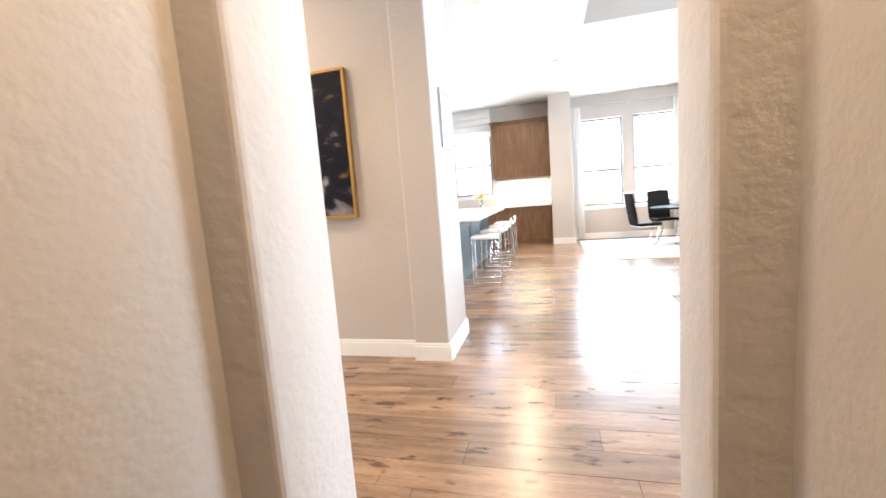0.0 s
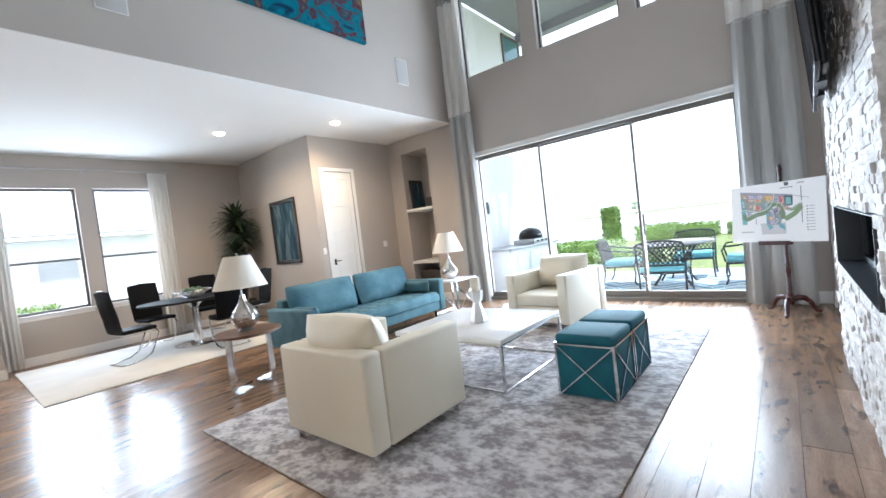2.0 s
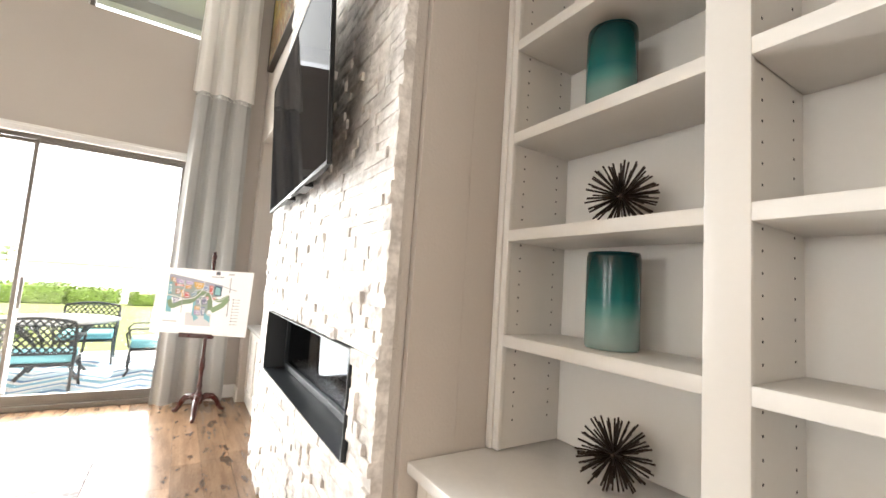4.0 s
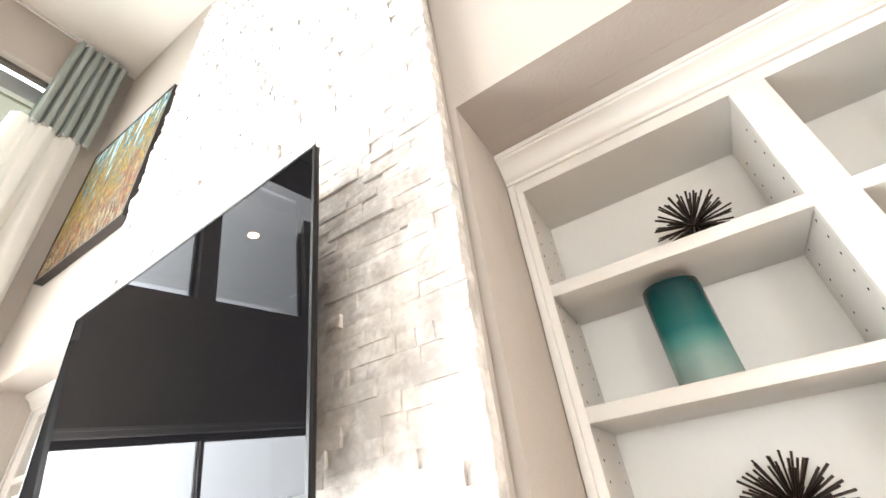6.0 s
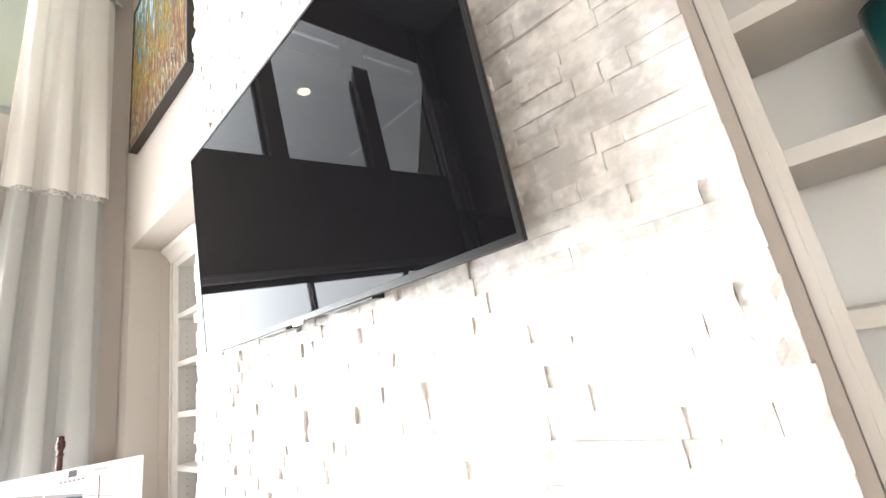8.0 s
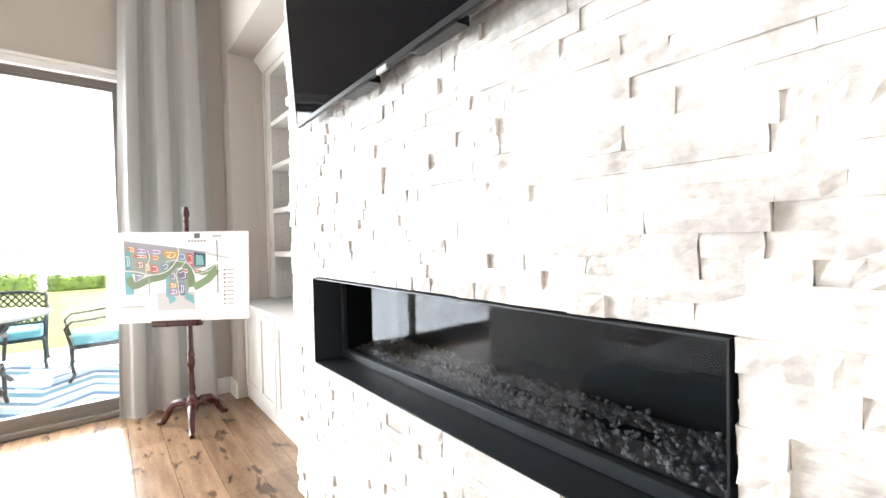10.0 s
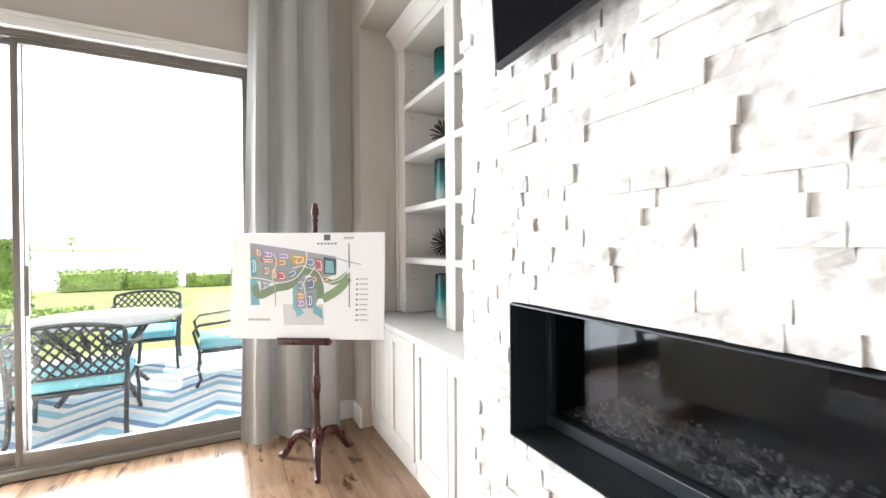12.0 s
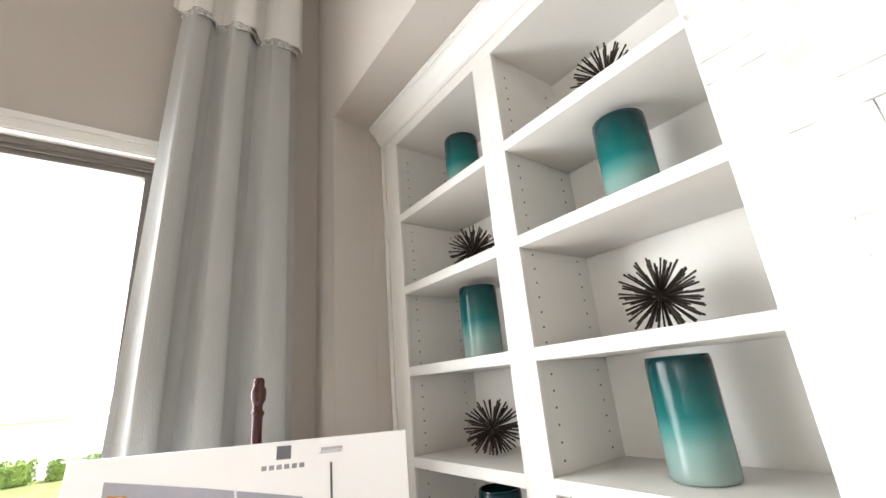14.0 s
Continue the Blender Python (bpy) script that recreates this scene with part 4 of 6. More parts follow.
def ribbon(fn, t0, t1, w, y, n=24):
    L, R = [], []
    for i in range(n + 1):
        t = t0 + (t1 - t0) * i / n
        p, q = Vector(fn(t)), Vector(fn(t + 0.002))
        d = (q - p).normalized()
        nn = Vector((-d.y, d.x)) * w / 2
        L.append(p + nn), R.append(p - nn)
    bm = bmesh.new()
    vl, vr = [bm.verts.new((p.x, y, p.y)) for p in L], [bm.verts.new((p.x, y, p.y)) for p in R]
    wl, wr = [bm.verts.new((p.x, y - 0.0005, p.y)) for p in L], [bm.verts.new((p.x, y - 0.0005, p.y)) for p in R]
    for i in range(n):
        bm.faces.new((wl[i], wl[i + 1], wr[i + 1], wr[i]))
        bm.faces.new((vl[i], wl[i], wl[i + 1], vl[i + 1])), bm.faces.new((vr[i], wr[i], wr[i + 1], vr[i + 1]))
    bmesh.ops.recalc_face_normals(bm, faces=bm.faces)
    return bm


def bend(pts):
    """A smooth curve through a few points, for t from 0 to 1."""
    q = [Vector(p) for p in pts]

    def at(t):
        t = min(max(t, 0), 1.01) * (len(q) - 1)
        i = min(int(t), len(q) - 2)
        u = t - i
        a, b, c, d = q[max(i - 1, 0)], q[i], q[i + 1], q[min(i + 2, len(q) - 1)]
        return 0.5 * (2 * b + (c - a) * u + (2 * a - 5 * b + 4 * c - d) * u * u + (3 * b - a - 3 * c + d) * u ** 3)
    return at


def map_block(color, q):
    """A printed block of building plots with white lanes looping through it."""
    block = flat("map_plot", poly(q, -0.003), color, 0)
    c = sum((Vector(p) for p in q), Vector((0, 0))) / len(q)
    loop = [c + (Vector(p) - c) * 0.58 for p in q]
    part("lane", ribbon(bend(loop), 0, 1, 0.0042, -0.0036, 18), PAPER, block, smooth=None)
    m0, m1 = (loop[0] + loop[1]) / 2, (loop[-1] + loop[-2]) / 2
    if len(q) > 4 or c.x < -0.2 or c.y < 0.3:
        part("lane", ribbon(bend([m0, m1]), 0, 1, 0.0036, -0.0038, 4), PAPER, block, smooth=None)


flat("map_ground", poly([(-0.146, 0.204), (0.103, 0.204), (0.11, 0.084), (-0.135, 0.082)], -0.0006), (0.62, 0.61, 0.63), 0)
flat("map_ground", poly([(-0.36, 0.567), (-0.086, 0.523), (0.175, 0.485), (0.178, 0.381), (0.074, 0.354), (0.012, 0.381), (-0.078, 0.331), (-0.243, 0.332), (-0.349, 0.35)], -0.0008), (0.3, 0.36, 0.34), 0)
flat("map_band", poly([(-0.359, 0.573), (-0.087, 0.532), (0.177, 0.487), (0.178, 0.453), (-0.083, 0.496), (-0.352, 0.525)], -0.0012), (0.36, 0.36, 0.42), 0)
flat("map_ground", poly([(-0.073, 0.354), (0.053, 0.372), (0.072, 0.24), (0.049, 0.181), (-0.067, 0.181)], -0.0008), (0.3, 0.36, 0.34), 0)
flat("map_lake", poly([(-0.354, 0.355), (-0.307, 0.355), (-0.289, 0.199), (-0.344, 0.199)], -0.001), (0.2, 0.45, 0.52), 0)
flat("map_lake", poly([(-0.087, 0.332), (-0.065, 0.343), (-0.053, 0.181), (-0.034, 0.181), (-0.013, 0.154), (-0.057, 0.126), (-0.068, 0.167), (-0.083, 0.181)], -0.0012), (0.2, 0.45, 0.52), 0)
flat("map_lake", poly([(0.039, 0.218), (0.067, 0.19), (0.095, 0.181), (0.103, 0.118), (0.076, 0.136), (0.042, 0.154)], -0.0012), (0.2, 0.45, 0.52), 0)
flat("map_green_belt", ribbon(bend([(-0.324, 0.32), (-0.292, 0.258), (-0.192, 0.3), (-0.1, 0.322), (-0.032, 0.4), (0.035, 0.395), (0.076, 0.331), (0.086, 0.24)]), 0, 1, 0.046, -0.0016, 30), (0.2, 0.28, 0.17), 0)
flat("map_green_belt", ribbon(bend([(0.1, 0.236), (0.158, 0.268), (0.207, 0.304), (0.251, 0.363)]), 0, 1, 0.05, -0.0018, 30), (0.25, 0.35, 0.2), 0)
flat("map_green_belt", ribbon(bend([(0.109, 0.354), (0.17, 0.336), (0.249, 0.385)]), 0, 1, 0.03, -0.0017, 30), (0.25, 0.35, 0.2), 0)
flat("map_estate", poly([(0.101, 0.486), (0.179, 0.472), (0.178, 0.381), (0.104, 0.386)], -0.002), (0.06, 0.1, 0.14), 0)
flat("map_estate", poly([(0.114, 0.467), (0.16, 0.46), (0.168, 0.39), (0.113, 0.392)], -0.0026), (0.25, 0.5, 0.52), 0)
for c, q in (
    ((0.12, 0.36, 0.42), [(-0.355, 0.481), (-0.328, 0.493), (-0.314, 0.442), (-0.315, 0.378), (-0.345, 0.373)]),
    ((0.5, 0.24, 0.06), [(-0.344, 0.539), (-0.293, 0.534), (-0.281, 0.483), (-0.328, 0.507)]),
    ((0.36, 0.27, 0.45), [(-0.287, 0.527), (-0.208, 0.515), (-0.206, 0.481), (-0.277, 0.486)]),
    ((0.55, 0.16, 0.12), [(-0.295, 0.479), (-0.2, 0.471), (-0.2, 0.451), (-0.287, 0.456)]),
    ((0.4, 0.32, 0.5), [(-0.189, 0.515), (-0.111, 0.505), (-0.112, 0.473), (-0.184, 0.478)]),
    ((0.58, 0.28, 0.1), [(-0.184, 0.471), (-0.131, 0.471), (-0.127, 0.439), (-0.179, 0.432)]),
    ((0.62, 0.36, 0.08), [(-0.106, 0.505), (-0.008, 0.495), (-0.009, 0.45), (-0.06, 0.436), (-0.091, 0.455)]),
    ((0.22, 0.28, 0.45), [(-0.002, 0.482), (0.046, 0.477), (0.046, 0.427), (-0.002, 0.432)]),
    ((0.55, 0.13, 0.12), [(0.051, 0.481), (0.092, 0.472), (0.095, 0.386), (0.062, 0.404)]),
    ((0.4, 0.24, 0.2), [(-0.279, 0.428), (-0.231, 0.433), (-0.229, 0.378), (-0.272, 0.378)])):
    map_block(c, q)
for c, q in (
    ((0.55, 0.32, 0.1), [(-0.224, 0.414), (-0.197, 0.428), (-0.184, 0.355), (-0.212, 0.35)]),
    ((0.55, 0.15, 0.15), [(-0.183, 0.405), (-0.141, 0.396), (-0.127, 0.35), (-0.178, 0.345)]),
    ((0.2, 0.3, 0.38), [(-0.122, 0.396), (-0.072, 0.418), (-0.059, 0.382), (-0.104, 0.354)]),
    ((0.3, 0.32, 0.42), [(-0.287, 0.346), (-0.229, 0.336), (-0.234, 0.3), (-0.283, 0.281)]),
    ((0.55, 0.16, 0.12), [(0.096, 0.368), (0.127, 0.372), (0.134, 0.345), (0.106, 0.34)]),
    ((0.27, 0.28, 0.38), [(-0.06, 0.341), (-0.023, 0.354), (-0.017, 0.29), (-0.054, 0.29)]),
    ((0.2, 0.2, 0.3), [(-0.013, 0.35), (0.047, 0.368), (0.057, 0.299), (0.007, 0.286)]),
    ((0.55, 0.15, 0.13), [(0.028, 0.368), (0.056, 0.372), (0.064, 0.336), (0.04, 0.336)]),
    ((0.58, 0.3, 0.1), [(-0.067, 0.272), (-0.015, 0.272), (-0.012, 0.236), (-0.063, 0.236)]),
    ((0.36, 0.27, 0.45), [(-0.067, 0.231), (-0.007, 0.231), (-0.003, 0.188), (-0.063, 0.188)]),
    ((0.2, 0.22, 0.34), [(-0.001, 0.268), (0.037, 0.268), (0.039, 0.188), (0.002, 0.188)])):
    map_block(c, q)
flat("map_road", ribbon(bend([(-0.351, 0.364), (-0.269, 0.355), (-0.172, 0.332), (-0.08, 0.354), (-0.024, 0.413), (-0.001, 0.468), (-0.006, 0.523)]), 0, 1, 0.007, -0.0042, 30), (0.78, 0.78, 0.78), 0)
flat("map_road", ribbon(bend([(-0.205, 0.51), (-0.19, 0.446), (-0.212, 0.389), (-0.211, 0.341)]), 0, 1, 0.005, -0.0044, 30), (0.78, 0.78, 0.78), 0)
flat("map_road", ribbon(bend([(-0.087, 0.418), (-0.036, 0.432), (0.008, 0.422), (0.057, 0.409), (0.089, 0.368), (0.111, 0.331), (0.204, 0.354), (0.259, 0.417)]), 0, 1, 0.005, -0.0046, 30), (0.78, 0.78, 0.78), 0)
flat("map_road", ribbon(bend([(0.007, 0.181), (-0.005, 0.263), (-0.016, 0.331), (0.017, 0.377), (0.05, 0.431)]), 0, 1, 0.005, -0.0048, 30), (0.78, 0.78, 0.78), 0)
flat("map_road", ribbon(bend([(-0.198, 0.336), (-0.192, 0.263), (-0.189, 0.194)]), 0, 1, 0.007, -0.004, 30), (0.4, 0.4, 0.42), 0)
flat("map_road", ribbon(bend([(0.176, 0.481), (0.244, 0.46), (0.329, 0.441)]), 0, 1, 0.006, -0.002, 30), (0.45, 0.45, 0.48), 0)
flat("map_scale", ribbon(bend([(0.254, 0.566), (0.256, 0.494), (0.259, 0.419)]), 0, 1, 0.006, -0.002, 30), (0.12, 0.12, 0.14), 0)
flat("map_scale", ribbon(bend([(0.258, 0.394), (0.26, 0.286), (0.261, 0.191)]), 0, 1, 0.006, -0.002, 30), (0.12, 0.12, 0.14), 0)
flat("scale_cap", poly([(0.225, 0.598), (0.279, 0.6), (0.287, 0.591), (0.218, 0.589)], -0.0008), (0.6, 0.6, 0.62), 0)
flat("logo_mark", poly([(0.1, 0.62), (0.14, 0.62), (0.14, 0.585), (0.1, 0.585)], -0.0006), (0.12, 0.12, 0.14), 0)
for i in range(6):
    flat("logo_bar", poly([(0.06 + 0.021 * i, 0.572), (0.074 + 0.021 * i, 0.572), (0.074 + 0.021 * i, 0.56), (0.06 + 0.021 * i, 0.56)], -0.0006), (0.3, 0.3, 0.33), 0)
flat("title_bar", poly([(0.225, 0.606), (0.285, 0.606), (0.285, 0.598), (0.225, 0.598)], -0.0006), (0.45, 0.45, 0.47), 0)
flat("caption_bar", poly([(-0.36, 0.12), (-0.22, 0.12), (-0.22, 0.107), (-0.36, 0.107)], -0.0006), (0.5, 0.5, 0.52), 0)
for i in range(9):
    z = 0.36 - 0.03 * i
    flat("legend_dot", poly([(0.3, z), (0.312, z), (0.312, z - 0.011), (0.3, z - 0.011)], -0.0006), (0.25, 0.22, 0.24), 0)
    flat("legend_bar", poly([(0.32, z - 0.001), (0.37, z - 0.001), (0.37, z - 0.008), (0.32, z - 0.008)], -0.0006), (0.5, 0.5, 0.52), 0)

# ---- living room furniture ----
tagged(part("living_room_rug", box(2.14, 5.95, 2.36, 5.27, 0.0, 0.013, bevel=0.004), RUG), "large distressed grey and ivory area rug", "rug")


def armchair(m):
    """Square cream armchair facing local +x, on a flat chrome base."""
    t = thing("armchair", "square cream leather armchair on short chrome legs", "armchair", group="cream armchairs")
    t.matrix_world = m
    D, W = 0.45, 0.445
    part("back", box(-D, -D + 0.15, -W, W, 0.075, 0.66, bevel=0.022, seg=3), CREAM, t)
    for s in (-1, 1):
        a, b = sorted((s * W, s * (W - 0.135)))
        part("arm", box(-D + 0.152, D, a, b, 0.075, 0.66, bevel=0.022, seg=3), CREAM, t)
    part("seat_base", box(-D + 0.152, D - 0.015, -W + 0.137, W - 0.137, 0.08, 0.27, bevel=0.012), CREAM, t)
    part("seat_cushion", box(-D + 0.153, D - 0.01, -W + 0.138, W - 0.138, 0.272, 0.42, bevel=0.03, seg=3), CREAM, t)
    part("back_cushion", pillow(bmesh.new(), -0.17, 0.17, -0.36, 0.36, -0.215, 0.215, 0.95, 20, m=pose(-0.2, 0, 0.635, 0, -18, 0)), CREAM, t, "plump loose back cushion")
    for x in (-D + 0.05, D - 0.05):
        for y in (-W + 0.05, W - 0.05):
            part("leg", box(x - 0.02, x + 0.02, y - 0.02, y + 0.02, 0.0, 0.08, bevel=0.003), CHROME, t)
    return t


ch1 = armchair(pose(2.86, 4.005, 0.0135))
ch2 = copy_thing(ch1, pose(5.98, 4.03, 0.0135, 0, 0, 171))

# sofa, facing local -y
so = thing("sofa", "sky blue velvet sofa with a tufted bench seat", "sofa", (4.7, 6.28, 0))
W, F, B = 1.2, -0.45, 0.45
part("base", box(-W + 0.02, W - 0.02, F + 0.03, B - 0.02, 0.16, 0.30, bevel=0.02, seg=3), VELVET, so)
for s in (-1, 1):
    a, b = sorted((s * W, s * (W - 0.12)))
    part("arm", box(a, b, F, B, 0.15, 0.63, bevel=0.03, seg=4), VELVET, so)
    part("arm_roll", pillow(bmesh.new(), -0.08, 0.08, -0.27, 0.27, -0.09, 0.09, 0.5, m=pose(s * (W - 0.215), -0.05, 0.535)), VELVET, so)
part("back_frame", box(-W + 0.125, W - 0.125, B - 0.17, B, 0.15, 0.72, bevel=0.03, seg=3), VELVET, so)
seat = bmesh.new()
nx, ny, hx, y0_, y1_ = 88, 26, W - 0.13, F, B - 0.18
rows_v = []
for j in range(ny + 1):
    rr = []
    for i in range(nx + 1):
        x, y = -hx + 2 * hx * i / nx, y0_ + (y1_ - y0_) * j / ny
        e = min(1, min(x + hx, hx - x, y - y0_, y1_ - y) / 0.05)
        tuft = 0.022 * abs(math.sin(math.pi * (x + hx) / 0.178)) ** 0.5 * abs(math.sin(math.pi * (y - y0_) / 0.178)) ** 0.5
        rr.append(seat.verts.new((x, y, 0.405 + 0.045 * (1 - (1 - e) ** 2) ** 0.5 - 0.022 + tuft)))
    rows_v.append(rr)
for j in range(ny):
    for i in range(nx):
        seat.faces.new((rows_v[j][i], rows_v[j][i + 1], rows_v[j + 1][i + 1], rows_v[j + 1][i]))
bx(seat, -hx, hx, y0_, y1_, 0.302, 0.40, bevel=0.012)
sc = part("seat_cushion", seat, VELVET, so, "bench cushion with tufted squares", 60)
for i in range(1, 12):
    for j in range(1, 4):
        btn = bmesh.new()
        bmesh.ops.create_uvsphere(btn, u_segments=8, v_segments=5, radius=0.012, matrix=Matrix.Translation((-hx + 0.178 * i, y0_ + 0.178 * j, 0.432)))
        part("tuft_button", btn, VELVET, sc)
for s in (-1, 1):
    part("back_cushion", pillow(bmesh.new(), -0.51, 0.51, -0.095, 0.095, -0.225, 0.225, 0.4, 12, m=pose(s * 0.53, 0.2, 0.66, -14)), VELVET, so)
for x in (-W + 0.15, 0, W - 0.15):
    for y in (F + 0.1, B - 0.1):
        part("leg", rod(bmesh.new(), (x, y, 0.0), (x, y, 0.16), 0.013, 10, 0.022), BLACK, so)

# coffee table
ct = thing("coffee_table", "white lacquer coffee table on a thin chrome frame", "table", (4.19, 4.02, 0.0135))
part("tabletop", box(-0.545, 0.545, -0.585, 0.585, 0.385, 0.425, bevel=0.004), LACQUER, ct)
fr = bmesh.new()
for s in (-1, 1):
    bar(fr, (s * 0.535, -0.575, 0.378), (s * 0.535, 0.575, 0.378), 0.012, 0.012), bar(fr, (-0.529, s * 0.575, 0.378), (0.529, s * 0.575, 0.378), 0.012, 0.012)
part("top_frame", fr, CHROME, ct)
for sx_ in (-1, 1):
    for sy_ in (-1, 1):
        part("leg", box(sx_ * 0.535 - 0.01, sx_ * 0.535 + 0.01, sy_ * 0.575 - 0.01, sy_ * 0.575 + 0.01, 0.0, 0.372), CHROME, ct)
    part("floor_bar", box(sx_ * 0.535 - 0.009, sx_ * 0.535 + 0.009, -0.565, 0.565, 0.001, 0.016), CHROME, ct)
    part("floor_bar", box(-0.525, 0.525, sx_ * 0.575 - 0.009, sx_ * 0.575 + 0.009, 0.001, 0.016), CHROME, ct)


def candle_holder(x, y, h, turn):
    t = thing("candle_holder", "white faceted ceramic candle holder with a pillar candle", "candle holder", (x, y, 0.4395), turn, group="candle holders")
    k = h / 0.3
    part("base", lathe(bmesh.new(), [(0.08, 0.0), (0.085, 0.02 * k), (0.042, 0.17 * k), (0.036, 0.19 * k), (0.06, 0.225 * k), (0.066, 0.24 * k), (0.072, 0.28 * k), (0.072, 0.3 * k)], 6), LACQUER, t, smooth=20)
    part("candle", lathe(bmesh.new(), [(0.044, 0.3 * k + 0.001), (0.045, 0.305 * k), (0.045, 0.42 * k), (0.04, 0.425 * k), (0.01, 0.42 * k)], 18), CREAM, t)
    part("wick", rod(bmesh.new(), (0, 0, 0.42 * k), (0.002, 0, 0.445 * k), 0.0015, 5), BLACK, t)


candle_holder(4.15, 3.98, 0.3, 10)
candle_holder(4.38, 4.14, 0.22, 40)


def ottoman(m):
    t = thing("ottoman", "teal velvet cube ottoman in a crossed chrome frame", "ottoman", group="teal ottomans")
    t.matrix_world = m
    h = 0.215
    part("body", box(-h + 0.012, h - 0.012, -h + 0.012, h - 0.012, 0.012, 0.385, bevel=0.008), TEAL, t)
    part("cushion", box(-h + 0.003, h - 0.003, -h + 0.003, h - 0.003, 0.387, 0.462, bevel=0.028, seg=4), TEAL, t, "padded velvet top")
    for sx_, sy_ in ((-1, -1), (1, -1), (1, 1), (-1, 1)):
        part("post", box(sx_ * (h - 0.006) - 0.008, sx_ * (h - 0.006) + 0.008, sy_ * (h - 0.006) - 0.008, sy_ * (h - 0.006) + 0.008, 0.0, 0.4), CHROME, t)
    for k in range(4):
        c, s = (1, 0, -1, 0)[k], (0, 1, 0, -1)[k]
        P_ = lambda u, z, o=0.0: (c * (h + o) - s * u, s * (h + o) + c * u, z)
        f = bmesh.new()
        bar(f, P_(-h + 0.003, 0.008, -0.006), P_(h - 0.003, 0.008, -0.006), 0.013, 0.013), bar(f, P_(-h + 0.003, 0.388, -0.006), P_(h - 0.003, 0.388, -0.006), 0.013, 0.013)
        bar(f, P_(-h + 0.012, 0.016, -0.002), P_(h - 0.012, 0.38, -0.002), 0.013, 0.009), bar(f, P_(h - 0.012, 0.016, -0.003), P_(-h + 0.012, 0.38, -0.003), 0.013, 0.009)
        part("cross_frame", f, CHROME, t)
    return t


ot = ottoman(pose(4.005, 2.85, 0.0135))
copy_thing(ot, pose(4.47, 2.85, 0.0135))


def table_lamp(m, base_mat):
    t = thing("table_lamp", "table lamp with a twisted mercury glass base and ivory shade", "lamp", group="mercury glass lamps")
    t.matrix_world = m
    part("foot", lathe(bmesh.new(), [(0.075, 0.0), (0.078, 0.012), (0.05, 0.02)], 24), STEEL, t)
    part("base", lathe(bmesh.new(), [(0.06, 0.02), (0.105, 0.06), (0.135, 0.115), (0.128, 0.17), (0.085, 0.235), (0.045, 0.29), (0.026, 0.34), (0.024, 0.37)], 48, flute=0.09, lobes=5, twist=9), base_mat, t)
    part("neck", rod(bmesh.new(), (0, 0, 0.37), (0, 0, 0.52), 0.009, 10), STEEL, t)
    sh = bmesh.new()
    for a, b in ((0.262, 0.13),):
        n = 40
        rings = [[sh.verts.new((r * math.cos(2 * math.pi * k / n), r * math.sin(2 * math.pi * k / n), z)) for k in range(n)] for r, z in ((a, 0.45), (b, 0.775), (b - 0.004, 0.775), (a - 0.004, 0.45))]
        for q in range(4):
            A, Bq = rings[q], rings[(q + 1) % 4]
            for k in range(n):
                sh.faces.new((A[k], A[(k + 1) % n], Bq[(k + 1) % n], Bq[k]))
    bmesh.ops.recalc_face_normals(sh, faces=sh.faces)
    part("shade", sh, SHADE, t, "tapered ivory linen shade")
    part("finial", lathe(bmesh.new(), [(0.004, 0.76), (0.012, 0.785), (0.01, 0.8), (0.003, 0.81)], 10), STEEL, t)
    part("spider", bx(bx(bmesh.new(), -0.13, 0.13, -0.002, 0.002, 0.766, 0.77), -0.002, 0.002, -0.13, 0.13, 0.766, 0.77), STEEL, t)
    return t


# round walnut side table
st = thing("side_table", "round walnut-topped side table on flat chrome legs", "side table", (2.93, 6.05, 0))
part("tabletop", lathe(bmesh.new(), [(0.315, 0.525), (0.325, 0.53), (0.325, 0.55), (0.32, 0.555)], 48), WALNUT, st)
for k in range(4):
    a = radians(20 + 90 * k)
    c, s = math.cos(a), math.sin(a)
    part("leg", bar(bmesh.new(), (c * 0.265, s * 0.265, 0.012), (c * 0.265, s * 0.265, 0.525), 0.05, 0.012), CHROME, st).matrix_local = pose(0, 0, 0)
    part("foot_bar", bar(bmesh.new(), (c * 0.03, s * 0.03, 0.008), (c * 0.265, s * 0.265, 0.008), 0.012, 0.05), CHROME, st)
lp = table_lamp(pose(2.93, 6.07, 0.5555), MERCURY)
# square chrome side table
st = thing("chrome_side_table", "square glass-topped side table with a crossed chrome frame", "side table", (6.36, 6.0, 0))
part("tabletop", box(-0.27, 0.27, -0.27, 0.27, 0.525, 0.55, bevel=0.004), LACQUER, st)
for sx_ in (-1, 1):
    for sy_ in (-1, 1):
        part("leg", box(sx_ * 0.25 - 0.012, sx_ * 0.25 + 0.012, sy_ * 0.25 - 0.012, sy_ * 0.25 + 0.012, 0, 0.524), CHROME, st)
    part("cross_brace", bar(bmesh.new(), (-0.24, sx_ * 0.25, 0.03 if sx_ < 0 else 0.5), (0.24, sx_ * 0.25, 0.5 if sx_ < 0 else 0.03), 0.016, 0.016), CHROME, st)
    part("cross_brace", bar(bmesh.new(), (sx_ * 0.25, -0.24, 0.03), (sx_ * 0.25, 0.24, 0.5), 0.016, 0.016), CHROME, st)
    part("floor_bar", box(-0.238, 0.238, sx_ * 0.25 - 0.01, sx_ * 0.25 + 0.01, 0.0, 0.02), CHROME, st)
copy_thing(lp, pose(6.36, 6.05, 0.5505, 0, 0, 70))

